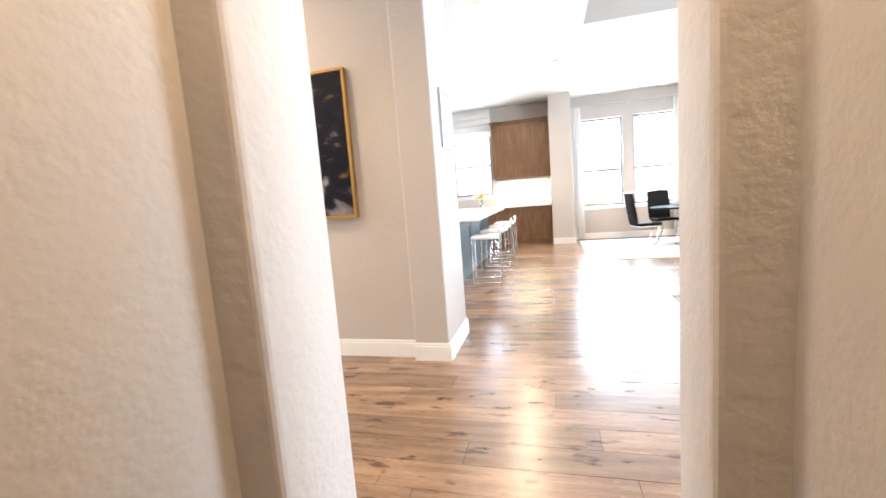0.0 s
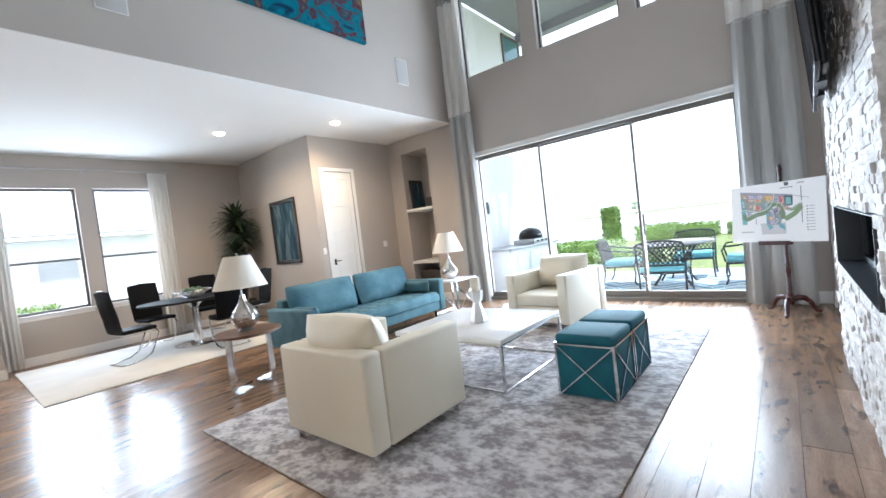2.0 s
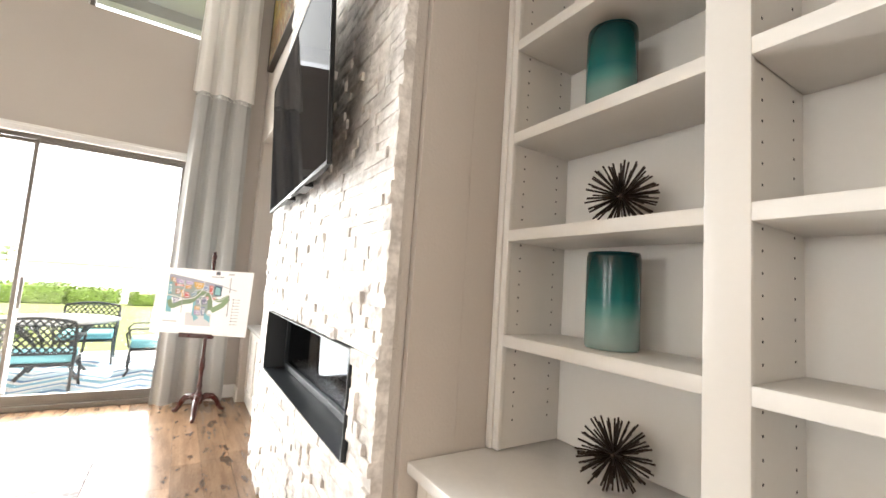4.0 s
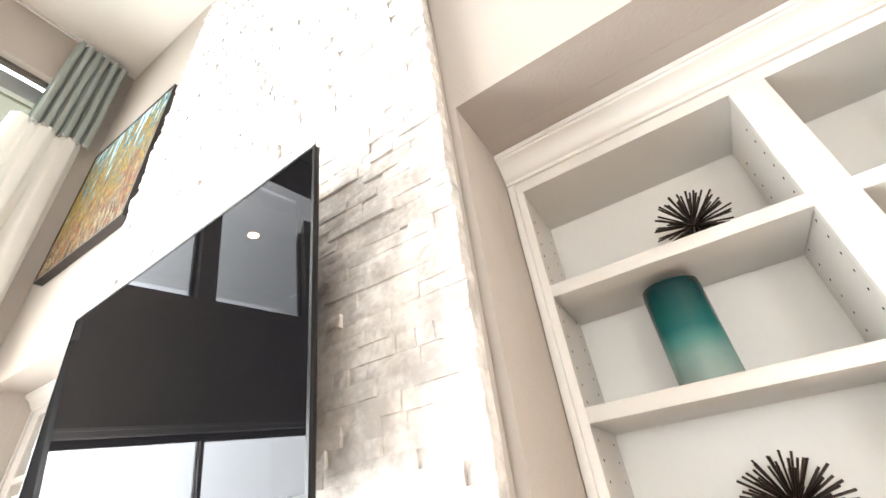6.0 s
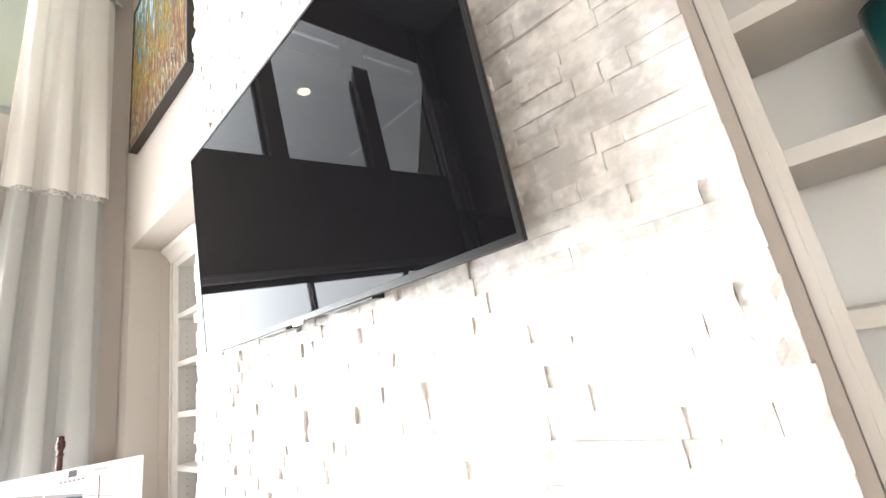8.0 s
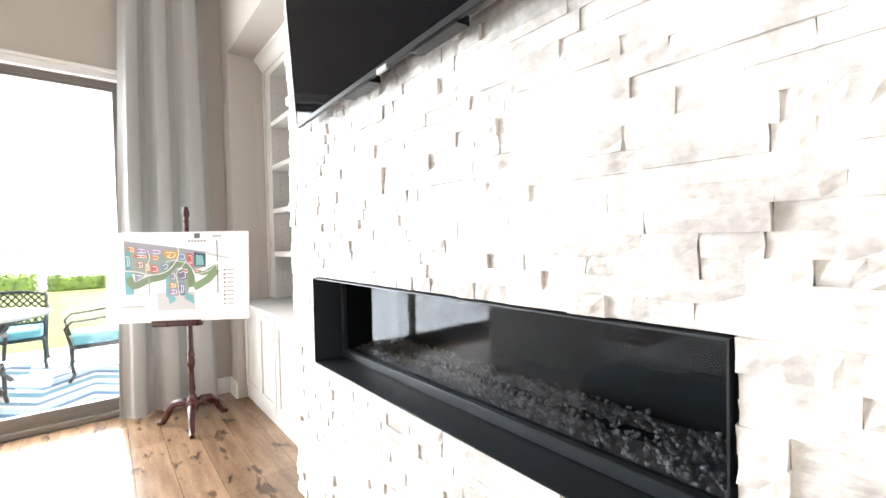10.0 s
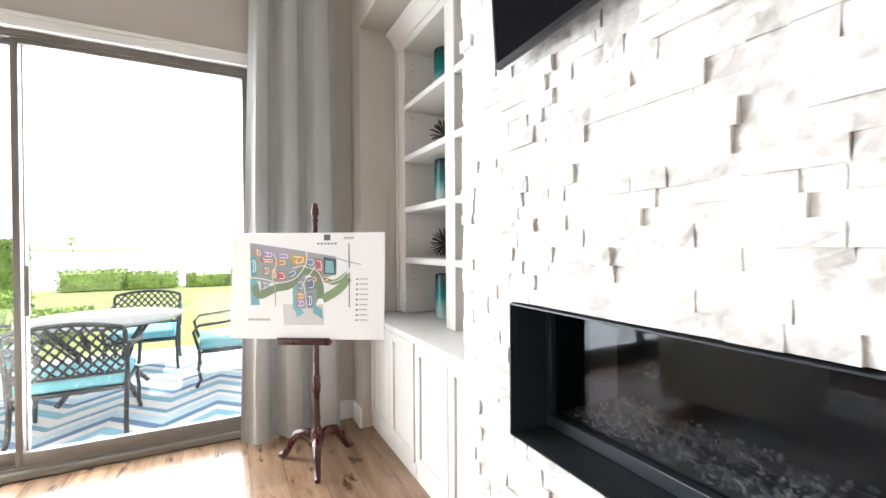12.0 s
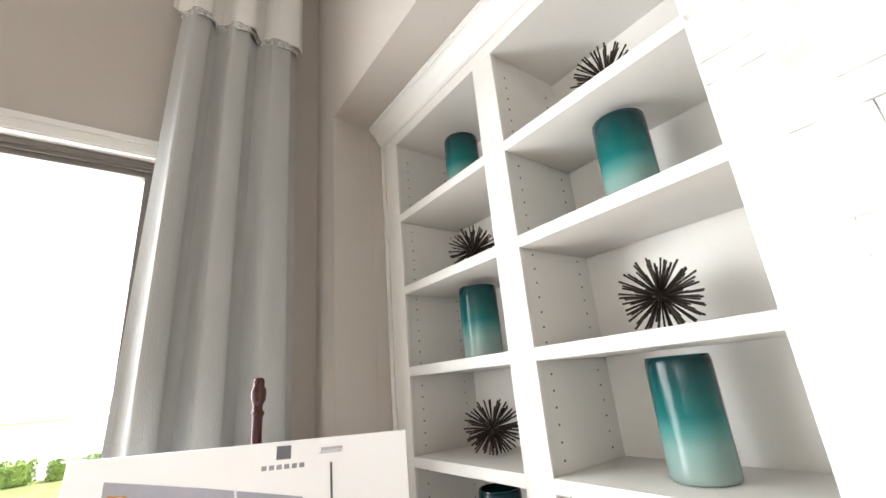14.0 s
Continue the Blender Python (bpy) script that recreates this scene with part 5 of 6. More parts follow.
# ---- closet door, niche and framed picture ----
dr = tagged(new("door_1"), "white five-panel interior door with a black lever", "door", kind="structure")
part("leaf", box(5.604, 6.256, 8.2, 8.235, 0.012, 2.715, bevel=0.002), TRIM, dr)
fr = bmesh.new()
for a, b in ((0.012, 0.2), (0.62, 0.7), (1.1, 1.18), (1.58, 1.66), (2.06, 2.14), (2.58, 2.715)):
    bx(fr, 5.704, 6.156, 8.188, 8.2, a, b, bevel=0.003, seg=1)
bx(fr, 5.604, 5.704, 8.188, 8.2, 0.012, 2.715, bevel=0.003, seg=1), bx(fr, 6.156, 6.256, 8.188, 8.2, 0.012, 2.715, bevel=0.003, seg=1)
part("panel_frame", fr, TRIM, dr)
h = part("lever_handle", bx(bx(bmesh.new(), 5.645, 5.69, 8.178, 8.188, 0.97, 1.08, bevel=0.003), 5.66, 5.78, 8.14, 8.155, 1.03, 1.048, bevel=0.004), BLACK, dr)
part("spindle", rod(bmesh.new(), (5.668, 8.178, 1.039), (5.668, 8.15, 1.039), 0.008, 8), BLACK, h)
cs = bmesh.new()
for a in ((5.53, 5.602, 0.0, 2.79), (6.258, 6.33, 0.0, 2.79), (5.602, 6.258, 2.72, 2.79)):
    bx(cs, a[0], a[1], 8.162, 8.179, a[2], a[3], bevel=0.003, seg=1)
part("casing", cs, TRIM, dr)
for x, z, w_ in ((5.46, 1.25, 0.07), (6.95, 1.25, 0.11)):
    t = thing("light_switch", "white wall light switch plate", "switch", (x, 8.18, z))
    part("plate", box(-w_ / 2, w_ / 2, -0.007, -0.001, -0.06, 0.06, bevel=0.002, seg=1), TRIM, t)
    part("rocker", box(-0.016, 0.016, -0.011, -0.007, -0.033, 0.033, bevel=0.001, seg=1), LACQUER, t)

WATER = painting("abstract_water", [(0.012, 0.02, 0.028), (0.018, 0.04, 0.06), (0.035, 0.075, 0.1), (0.13, 0.17, 0.18), (0.02, 0.035, 0.048)], 1.6, (4, 4, 0.8), 4, 0.4)
t = thing("framed_picture", "tall blue abstract picture in a dark bronze frame", "picture", (5.38, 9.28, 1.715))
f = bmesh.new()
w_, h_ = 0.455, 0.63
for a in ((-w_, w_, h_ - 0.07, h_), (-w_, w_, -h_, -h_ + 0.07), (-w_, -w_ + 0.07, -h_ + 0.07, h_ - 0.07), (w_ - 0.07, w_, -h_ + 0.07, h_ - 0.07)):
    bx(f, -0.035, -0.001, a[0], a[1], a[2], a[3], bevel=0.006)
part("frame", f, FRAMEB, t)
part("print", box(-0.014, -0.002, -w_ + 0.072, w_ - 0.072, -h_ + 0.072, h_ - 0.072), WATER, t)

t = thing("wall_picture", "small pale framed print on the partition wall's end", "picture", (0.105, 3.68, 1.86))
f = bmesh.new()
for a in ((-0.17, 0.17, 0.2, 0.225), (-0.17, 0.17, -0.225, -0.2), (-0.17, -0.145, -0.2, 0.2), (0.145, 0.17, -0.2, 0.2)):
    bx(f, 0.001, 0.022, a[0], a[1], a[2], a[3], bevel=0.003, seg=1)
part("frame", f, STEEL, t)
part("print", box(0.001, 0.012, -0.144, 0.144, -0.199, 0.199), LACQUER, t)

# alcove in the far end of the slider wall
NW = (7.09, 7.80)
structure("wall_alcove", bx(bx(bx(bx(bx(bmesh.new(), XE + 0.201, XE + 0.62, NW[0] - 0.12, NW[0], 0.2, 3.2), XE + 0.201, XE + 0.62, NW[1], NW[1] + 0.12, 0.2, 3.2), XE + 0.62, XE + 0.74, NW[0] - 0.12, NW[1] + 0.12, 0.2, 3.2), XE + 0.201, XE + 0.62, NW[0], NW[1], 3.06, 3.2), XE + 0.201, XE + 0.62, NW[0], NW[1], 0.2, 0.33), WALL, "greige lining of the shelved alcove", "wall")
t = thing("alcove_shelf", "white painted alcove shelf with a moulded edge", "shelf", group="alcove shelves")
part("board", box(XE - 0.02, XE + 0.61, NW[0] + 0.002, NW[1] - 0.002, 1.84, 1.9, bevel=0.005), TRIM, t)
copy_thing(t, pose(0, 0, -1.09))
t = thing("dark_box", "small dark wooden box on the alcove shelf", "box", (XE + 0.25, 7.28, 1.9))
part("body", box(-0.09, 0.09, -0.09, 0.09, 0.0, 0.16, bevel=0.006), POT, t)
part("lid", box(-0.095, 0.095, -0.095, 0.095, 0.161, 0.2, bevel=0.006), POT, t)
t = thing("leaning_frame", "dark framed picture leaning in the alcove", "picture", (XE + 0.3, 7.72, 1.9))
part("frame", box(-0.2, 0.2, -0.012, 0.012, 0.0, 0.62, bevel=0.004), FRAMEB, t).matrix_local = pose(0, 0, 0, -3)
part("print", box(-0.15, 0.15, -0.016, -0.0125, 0.06, 0.56), WATER, t).matrix_local = pose(0, 0, 0, -3)
t = thing("lower_alcove_box", "dark storage basket on the alcove floor", "basket", (XE + 0.28, 7.44, 0.3305))
part("body", box(-0.2, 0.2, -0.28, 0.28, 0.0, 0.26, bevel=0.02, seg=3), POT, t)

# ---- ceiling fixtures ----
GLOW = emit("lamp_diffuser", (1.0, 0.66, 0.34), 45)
# the last two fixtures are unseen, made to go with the added hall lamps
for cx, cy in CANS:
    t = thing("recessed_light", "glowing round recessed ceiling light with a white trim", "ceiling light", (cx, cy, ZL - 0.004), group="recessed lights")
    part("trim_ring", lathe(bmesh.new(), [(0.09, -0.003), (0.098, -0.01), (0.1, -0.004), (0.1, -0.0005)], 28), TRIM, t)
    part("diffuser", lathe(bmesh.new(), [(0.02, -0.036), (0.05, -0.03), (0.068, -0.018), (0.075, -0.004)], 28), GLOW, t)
for cx, cy in ((1.12, 7.85), (-0.75, 7.1)):
    t = thing("ceiling_vent", "small dark round ceiling speaker grille", "vent", (cx, cy, ZL - 0.004), group="ceiling grilles")
    part("grille", lathe(bmesh.new(), [(0.085, -0.012), (0.09, -0.008), (0.09, -0.0005)], 24), STEEL, t)
    part("rim", tube(bmesh.new(), [(0.1 * math.cos(a), 0.1 * math.sin(a), -0.006) for a in np.linspace(0, 2 * math.pi, 28, endpoint=False)], 0.006, 6, True), TRIM, t)

# ---- dining area ----
tagged(part("dining_rug", box(1.52, 4.9, 7.75, 10.5, 0.0, 0.012, bevel=0.003), RUG2), "flat ivory dining rug with a dark edge", "rug")
tb = thing("dining_table", "oval dark-topped dining table on a chrome pedestal", "dining table", (3.55, 9.2, 0.0125))
part("tabletop", lathe(bmesh.new(), [(0.63, 0.715), (0.66, 0.725), (0.665, 0.74), (0.655, 0.75)], 48, sx=1.15, sy=0.95), BLACKLEATHER, tb)
part("pedestal", lathe(bmesh.new(), [(0.07, 0.02), (0.06, 0.3), (0.06, 0.6), (0.16, 0.715)], 20), CHROME, tb)
part("base_plate", lathe(bmesh.new(), [(0.34, 0.0), (0.34, 0.012), (0.3, 0.02), (0.08, 0.03)], 32), CHROME, tb)


def dining_chair(m):
    """Cantilever chair facing local +x."""
    t = thing("dining_chair", "black leather cantilever dining chair on a chrome sled frame", "dining chair", group="dining chairs")
    t.matrix_world = m
    part("seat", box(-0.22, 0.22, -0.215, 0.215, 0.43, 0.48, bevel=0.018, seg=3), BLACKLEATHER, t)
    part("backrest", pillow(bmesh.new(), -0.032, 0.032, -0.23, 0.23, -0.31, 0.31, 0.3, 6, m=pose(-0.268, 0, 0.75, 0, -9, 0)), BLACKLEATHER, t)
    part("back_handle", tube(bmesh.new(), [(-0.31, -0.07, 1.03), (-0.32, -0.06, 1.065), (-0.32, 0.06, 1.065), (-0.31, 0.07, 1.03)], 0.007, 6), CHROME, t)
    pts = []
    for s in (-1, 1):
        arc = [(0.2, s * 0.2, 0.425), (0.24, s * 0.2, 0.36), (0.12, s * 0.2, 0.1), (0.0, s * 0.2, 0.03), (-0.2, s * 0.2, 0.011), (-0.26, s * 0.16, 0.011)]
        pts += arc if s < 0 else arc[::-1]
    part("sled_frame", tube(bmesh.new(), pts, 0.011, 8), CHROME, t)
    part("seat_bar", tube(bmesh.new(), [(0.2, -0.2, 0.42), (-0.18, -0.19, 0.42), (-0.2, 0.19, 0.42), (0.2, 0.2, 0.42)], 0.009, 6), CHROME, t)
    return t


dc = dining_chair(pose(2.65, 9.0, 0.0125, 0, 0, 10))
for x, y, a in ((3.2, 9.95, -80), (3.7, 8.35, 85), (4.5, 9.2, 178), (4.05, 9.95, -100)):
    copy_thing(dc, pose(x, y, 0.0125, 0, 0, a))
t = thing("centrepiece_bowl", "woven metal bowl with dark moss balls on the table", "bowl", (3.55, 9.2, 0.7635))
bw = bmesh.new()
for k in range(7):
    r_ = 0.1 + 0.03 * k
    tube(bw, [(r_ * math.cos(a), r_ * math.sin(a), 0.006 + 0.018 * k + 0.006 * math.sin(3 * a + k)) for a in np.linspace(0, 2 * math.pi, 28, endpoint=False)], 0.0045, 5, True)
part("basket", bw, STEEL, t)
for k in range(6):
    b_ = bmesh.new()
    bmesh.ops.create_icosphere(b_, subdivisions=2, radius=0.06)
    for v in b_.verts:
        v.co *= 1 + 0.12 * noise.noise(v.co * 40 + Vector((k, 0, 0)))
    part("moss_ball", b_, LEAF, t).matrix_local = pose(0.1 * math.cos(k * 1.2) * (k > 0), 0.1 * math.sin(k * 1.2) * (k > 0), 0.09 + 0.02 * (k % 2))

# corner palm
t = thing("potted_palm", "tall dracaena palm with spiky heads in a dark pot", "plant", (4.98, 10.45, 0))
part("pot", lathe(bmesh.new(), [(0.15, 0.0), (0.16, 0.02), (0.2, 0.4), (0.21, 0.43), (0.19, 0.43), (0.18, 0.38)], 28), POT, t)
for (dx, dy, hh, nl, L) in ((0.0, 0.0, 2.12, 170, 0.5), (0.05, -0.06, 1.78, 150, 0.48), (-0.05, 0.04, 1.42, 120, 0.42), (0.03, 0.05, 1.1, 80, 0.36)):
    trunk = part("trunk", tube(bmesh.new(), [(dx * 0.3, dy * 0.3, 0.36), (dx * 0.7 + 0.01, dy * 0.6, hh * 0.55), (dx, dy, hh)], [0.024, 0.02, 0.014], 8), BARK, t)
    lf = bmesh.new()
    for i in range(nl):
        a, el = i * 2.4 + random.uniform(-0.2, 0.2), random.uniform(-0.35, 1.35)
        l_ = L * random.uniform(0.75, 1.1)
        base = Vector((dx, dy, hh + random.uniform(-0.12, 0.05)))
        d = Vector((math.cos(a) * math.cos(el), math.sin(a) * math.cos(el), math.sin(el)))
        side = Vector((-math.sin(a), math.cos(a), 0))
        prev = None
        for k in range(6):
            u = k / 5
            p = base + d * l_ * u + Vector((0, 0, -0.28 * l_ * u * u))
            ww = 0.034 * (1 - u) ** 0.6 * (0.5 + min(1, 3 * u) * 0.5)
            cur = (lf.verts.new(p - side * ww), lf.verts.new(p + Vector((0, 0, 0.004))), lf.verts.new(p + side * ww))
            if prev:
                lf.faces.new((prev[0], prev[1], cur[1], cur[0])), lf.faces.new((prev[1], prev[2], cur[2], cur[1]))
            prev = cur
    part("leaf_crown", lf, LEAF, t)

# ---- kitchen ----


def shaker_unit(name, label, x0, x1, y0, y1, z0, z1, cols, material, drawers=False, cat="cabinet"):
    t = thing(name, label, cat, ((x0 + x1) / 2, 0, 0))
    c = (x0 + x1) / 2
    part("body", box(x0 - c, x1 - c, y0 + 0.02, y1, z0, z1), material, t)
    w = (x1 - x0) / cols
    for k in range(cols):
        a, b = x0 - c + k * w + 0.006, x0 - c + (k + 1) * w - 0.006
        spans = [(z0 + 0.1, z1 - 0.2, "door"), (z1 - 0.19, z1 - 0.02, "drawer")] if drawers else [(z0 + 0.01, z1 - 0.05, "door")]
        for za, zb, nm in spans:
            d = part(nm, box(a, b, y0 + 0.012, y0 + 0.02, za, zb), material, t)
            f = bmesh.new()
            q = 0.055 if zb - za > 0.25 else 0.03
            for r in ((a, a + q, za, zb), (b - q, b, za, zb), (a + q, b - q, za, za + q), (a + q, b - q, zb - q, zb)):
                bx(f, r[0], r[1], y0, y0 + 0.012, r[2], r[3], bevel=0.002, seg=1)
            part("panel_frame", f, material, d)
            if drawers:
                part("pull", tube(bmesh.new(), [((a + b) / 2 - 0.06, y0, zb - 0.06), ((a + b) / 2 - 0.06, y0 - 0.025, zb - 0.06), ((a + b) / 2 + 0.06, y0 - 0.025, zb - 0.06), ((a + b) / 2 + 0.06, y0, zb - 0.06)], 0.005, 6), BLACK, d)
    return t


for x0, x1 in ((-0.36, 0.925), (-1.3, -0.364), (-2.9, -1.304)):
    shaker_unit("kitchen_base_cabinet", "stained alder kitchen base cabinet with drawers", x0, x1, 10.4, YN - 0.001, 0.0, 0.9, 3 if x1 < -1 else 2, CHERRY, True)
u = shaker_unit("kitchen_wall_cabinet", "stained alder two-door wall cabinet under the ceiling", -0.42, 0.925, 10.6, YN - 0.001, 1.6, 2.88, 2, CHERRY)
part("cornice", bx(bx(bmesh.new(), -0.69, 0.67, 10.57, YN - 0.002, 2.881, 2.91, bevel=0.004), -0.71, 0.67, 10.55, YN - 0.002, 2.911, 2.95, bevel=0.006), CHERRY, u)
tagged(part("kitchen_worktop", box(-2.9, 0.925, 10.36, YN - 0.002, 0.902, 0.94, bevel=0.005), QUARTZ), "white quartz kitchen worktop along the wall", "worktop")
bs = tagged(new("trim_backsplash"), "cream glazed tile backsplash under the wall cabinet", "backsplash", kind="structure")
for j in range(4):
    for i in range(9):
        x = -0.41 + 0.15 * i - (0.075 if j % 2 else 0)
        xa, xb = max(x, -0.42), min(x + 0.147, 0.925)
        if xb - xa > 0.02:
            part("tile", box(xa, xb, YN - 0.01, YN - 0.002, 0.945 + 0.155 * j, 0.945 + 0.155 * j + 0.152, bevel=0.001, seg=1), TILEW, bs, smooth=None)
for x, r_, h_ in ((0.32, 0.085, 0.22), (0.56, 0.07, 0.17), (0.75, 0.06, 0.13)):
    t = thing("canister", "white ceramic lidded canister on the worktop", "canister", (x, 10.62, 0.9405), group="canisters")
    part("body", lathe(bmesh.new(), [(r_ * 0.95, 0), (r_, 0.01), (r_, h_ - 0.02), (r_ * 0.97, h_ - 0.01)], 24), LACQUER, t)
    part("lid", lathe(bmesh.new(), [(r_ * 1.02, h_ - 0.009), (r_ * 1.02, h_ + 0.006), (0.02, h_ + 0.018), (0.016, h_ + 0.03), (0.004, h_ + 0.036)], 24), LACQUER, t)
t = thing("flower_vase", "clear vase with yellow flowers by the kitchen window", "flowers", (-0.75, 10.6, 0.9405))
part("vase", lathe(bmesh.new(), [(0.05, 0), (0.055, 0.02), (0.045, 0.12), (0.06, 0.2), (0.056, 0.2), (0.04, 0.12)], 20), MERCURY, t)
fl = bmesh.new()
for i in range(16):
    bmesh.ops.create_icosphere(fl, subdivisions=1, radius=random.uniform(0.02, 0.035), matrix=Matrix.Translation((random.gauss(0, 0.06), random.gauss(0, 0.06), random.uniform(0.22, 0.4))))
part("blooms", fl, mat("yellow_petals", (0.7, 0.35, 0.02), 0.7), t)
stm = bmesh.new()
for i in range(9):
    rod(stm, (0, 0, 0.1), (random.gauss(0, 0.05), random.gauss(0, 0.05), 0.3), 0.003, 5)
part("stems", stm, LEAF, t)

isl = thing("kitchen_island", "slate-painted kitchen island with a panelled end", "kitchen island", (-0.82, 7.6, 0))
part("body", box(-0.5, 0.42, -1.6, 1.6, 0.0, 0.9), ISLAND, isl)
for y0_, y1_ in ((-1.5, -0.55), (-0.5, 0.5), (0.55, 1.5)):
    f = bmesh.new()
    for r in ((y0_, y0_ + 0.07, 0.12, 0.84), (y1_ - 0.07, y1_, 0.12, 0.84), (y0_ + 0.07, y1_ - 0.07, 0.12, 0.2), (y0_ + 0.07, y1_ - 0.07, 0.76, 0.84)):
        bx(f, 0.421, 0.435, r[0], r[1], r[2], r[3], bevel=0.002, seg=1)
    part("panel_frame", f, ISLAND, isl)
part("end_panel", bx(bx(bmesh.new(), -0.49, 0.41, -1.618, -1.601, 0.0, 0.12), -0.49, -0.4, -1.618, -1.601, 0.12, 0.9), ISLAND, isl)
tagged(part("island_worktop", box(-1.5, -0.06, 5.93, 9.3, 0.902, 0.94, bevel=0.006), QUARTZ), "white quartz island worktop with a seating overhang", "worktop")
t = thing("kitchen_faucet", "tall chrome gooseneck faucet on the island", "faucet", (-1.25, 7.4, 0.9405))
part("spout", tube(bmesh.new(), [(0, 0, 0), (0, 0, 0.3)] + [(0.09 - 0.09 * math.cos(a), 0, 0.3 + 0.09 * math.sin(a)) for a in np.linspace(0.3, 3.0, 8)] + [(0.18, 0, 0.24)], 0.013, 10), CHROME, t)
part("handle", rod(bmesh.new(), (0, 0.01, 0.06), (0, 0.08, 0.1), 0.007, 8), CHROME, t)
part("escutcheon", lathe(bmesh.new(), [(0.03, 0), (0.028, 0.015), (0.015, 0.02)], 16), CHROME, t)


def bar_stool(m):
    t = thing("bar_stool", "white low-back counter stool on a chrome sled frame", "stool", group="counter stools")
    t.matrix_world = m
    part("seat", box(-0.2, 0.2, -0.21, 0.21, 0.63, 0.68, bevel=0.02, seg=3), LACQUER, t)
    part("low_back", box(0.19, 0.215, -0.2, 0.2, 0.7, 0.79, bevel=0.01, seg=2), LACQUER, t)
    for s in (-1, 1):
        part("side_frame", tube(bmesh.new(), [(0.2, s * 0.2, 0.77), (0.2, s * 0.2, 0.02), (0.18, s * 0.2, 0.01), (-0.18, s * 0.2, 0.01), (-0.2, s * 0.2, 0.02), (-0.19, s * 0.2, 0.64)], 0.011, 8), CHROME, t)
    for x, z in ((-0.197, 0.18), (-0.197, 0.3), (0.2, 0.18), (0.2, 0.3), (0.2, 0.5)):
        part("rung", rod(bmesh.new(), (x, -0.2, z), (x, 0.2, z), 0.009, 8), CHROME, t)
    return t


bsn = bar_stool(pose(-0.02, 6.25, 0, 0, 0, 4))
for y, a in ((7.15, -3), (8.05, 2), (8.9, 0)):
    copy_thing(bsn, pose(-0.02, y, 0, 0, 0, a))

# roman shade over the kitchen windows
t = thing("roman_shade", "cream linen roman shade folded above the kitchen windows", "window shade", (-1.58, 10.93, 0))
part("headrail", box(-1.12, 1.12, -0.045, 0.015, 3.3, 3.345, bevel=0.004), CURTAIN_W, t)
for k in range(4):
    part("fold", box(-1.12, 1.12, -0.03 - 0.006 * (k % 2), -0.012, 2.68 + 0.155 * k, 2.68 + 0.155 * k + 0.152, bevel=0.006, seg=2), CURTAIN_W, t)
# island pendant
t = thing("island_pendant", "black iron pendant with a clear glass bell above the island", "pendant lamp", (-0.95, 7.9, 0))
part("canopy", lathe(bmesh.new(), [(0.085, ZL - 0.001), (0.085, ZL - 0.02), (0.03, ZL - 0.03), (0.01, ZL - 0.04)], 24), BLACK, t)
part("stem", rod(bmesh.new(), (0, 0, 2.22), (0, 0, ZL - 0.035), 0.008, 8), BLACK, t)
part("socket", lathe(bmesh.new(), [(0.012, 2.25), (0.035, 2.22), (0.04, 2.15), (0.02, 2.1)], 16), BLACK, t)
part("glass_bell", lathe(bmesh.new(), [(0.045, 2.2), (0.09, 2.17), (0.19, 2.05), (0.235, 1.98), (0.232, 1.98), (0.187, 2.05), (0.087, 2.165)], 32), GLASS, t)
part("rim", tube(bmesh.new(), [(0.235 * math.cos(a), 0.235 * math.sin(a), 1.98) for a in np.linspace(0, 2 * math.pi, 36, endpoint=False)], 0.006, 6, closed=True), BLACK, t)

# ---- outside ----
GRASS = mat("lawn", (0.2, 0.23, 0.06), 0.9, color2=(0.14, 0.17, 0.05), scale=0.8, grain=60, var=0.8, bump=0.4)
CONCRETE = mat("concrete", (0.5, 0.49, 0.47), 0.85, color2=(0.42, 0.41, 0.4), scale=1.5, grain=50, bump=0.08)
STUCCO = mat("white_stucco", (0.84, 0.83, 0.82), 0.85, color2=(0.8, 0.79, 0.78), scale=1, grain=80, bump=0.15)
HEDGE = mat("hedge_leaves", (0.28, 0.4, 0.08), 0.6, color2=(0.16, 0.25, 0.045), per_island=0.4, bump=0.02)
CAST = mat("cast_aluminium", (0.018, 0.02, 0.022), 0.4, bump=0.05)
AQUA = mat("aqua_cushion", (0.2, 0.5, 0.55), 0.85, color2=(0.17, 0.44, 0.5), grain=120, bump=0.06)
SOFFITM = mat("patio_ceiling_paint", (0.27, 0.265, 0.27), 0.8, bump=0.03)


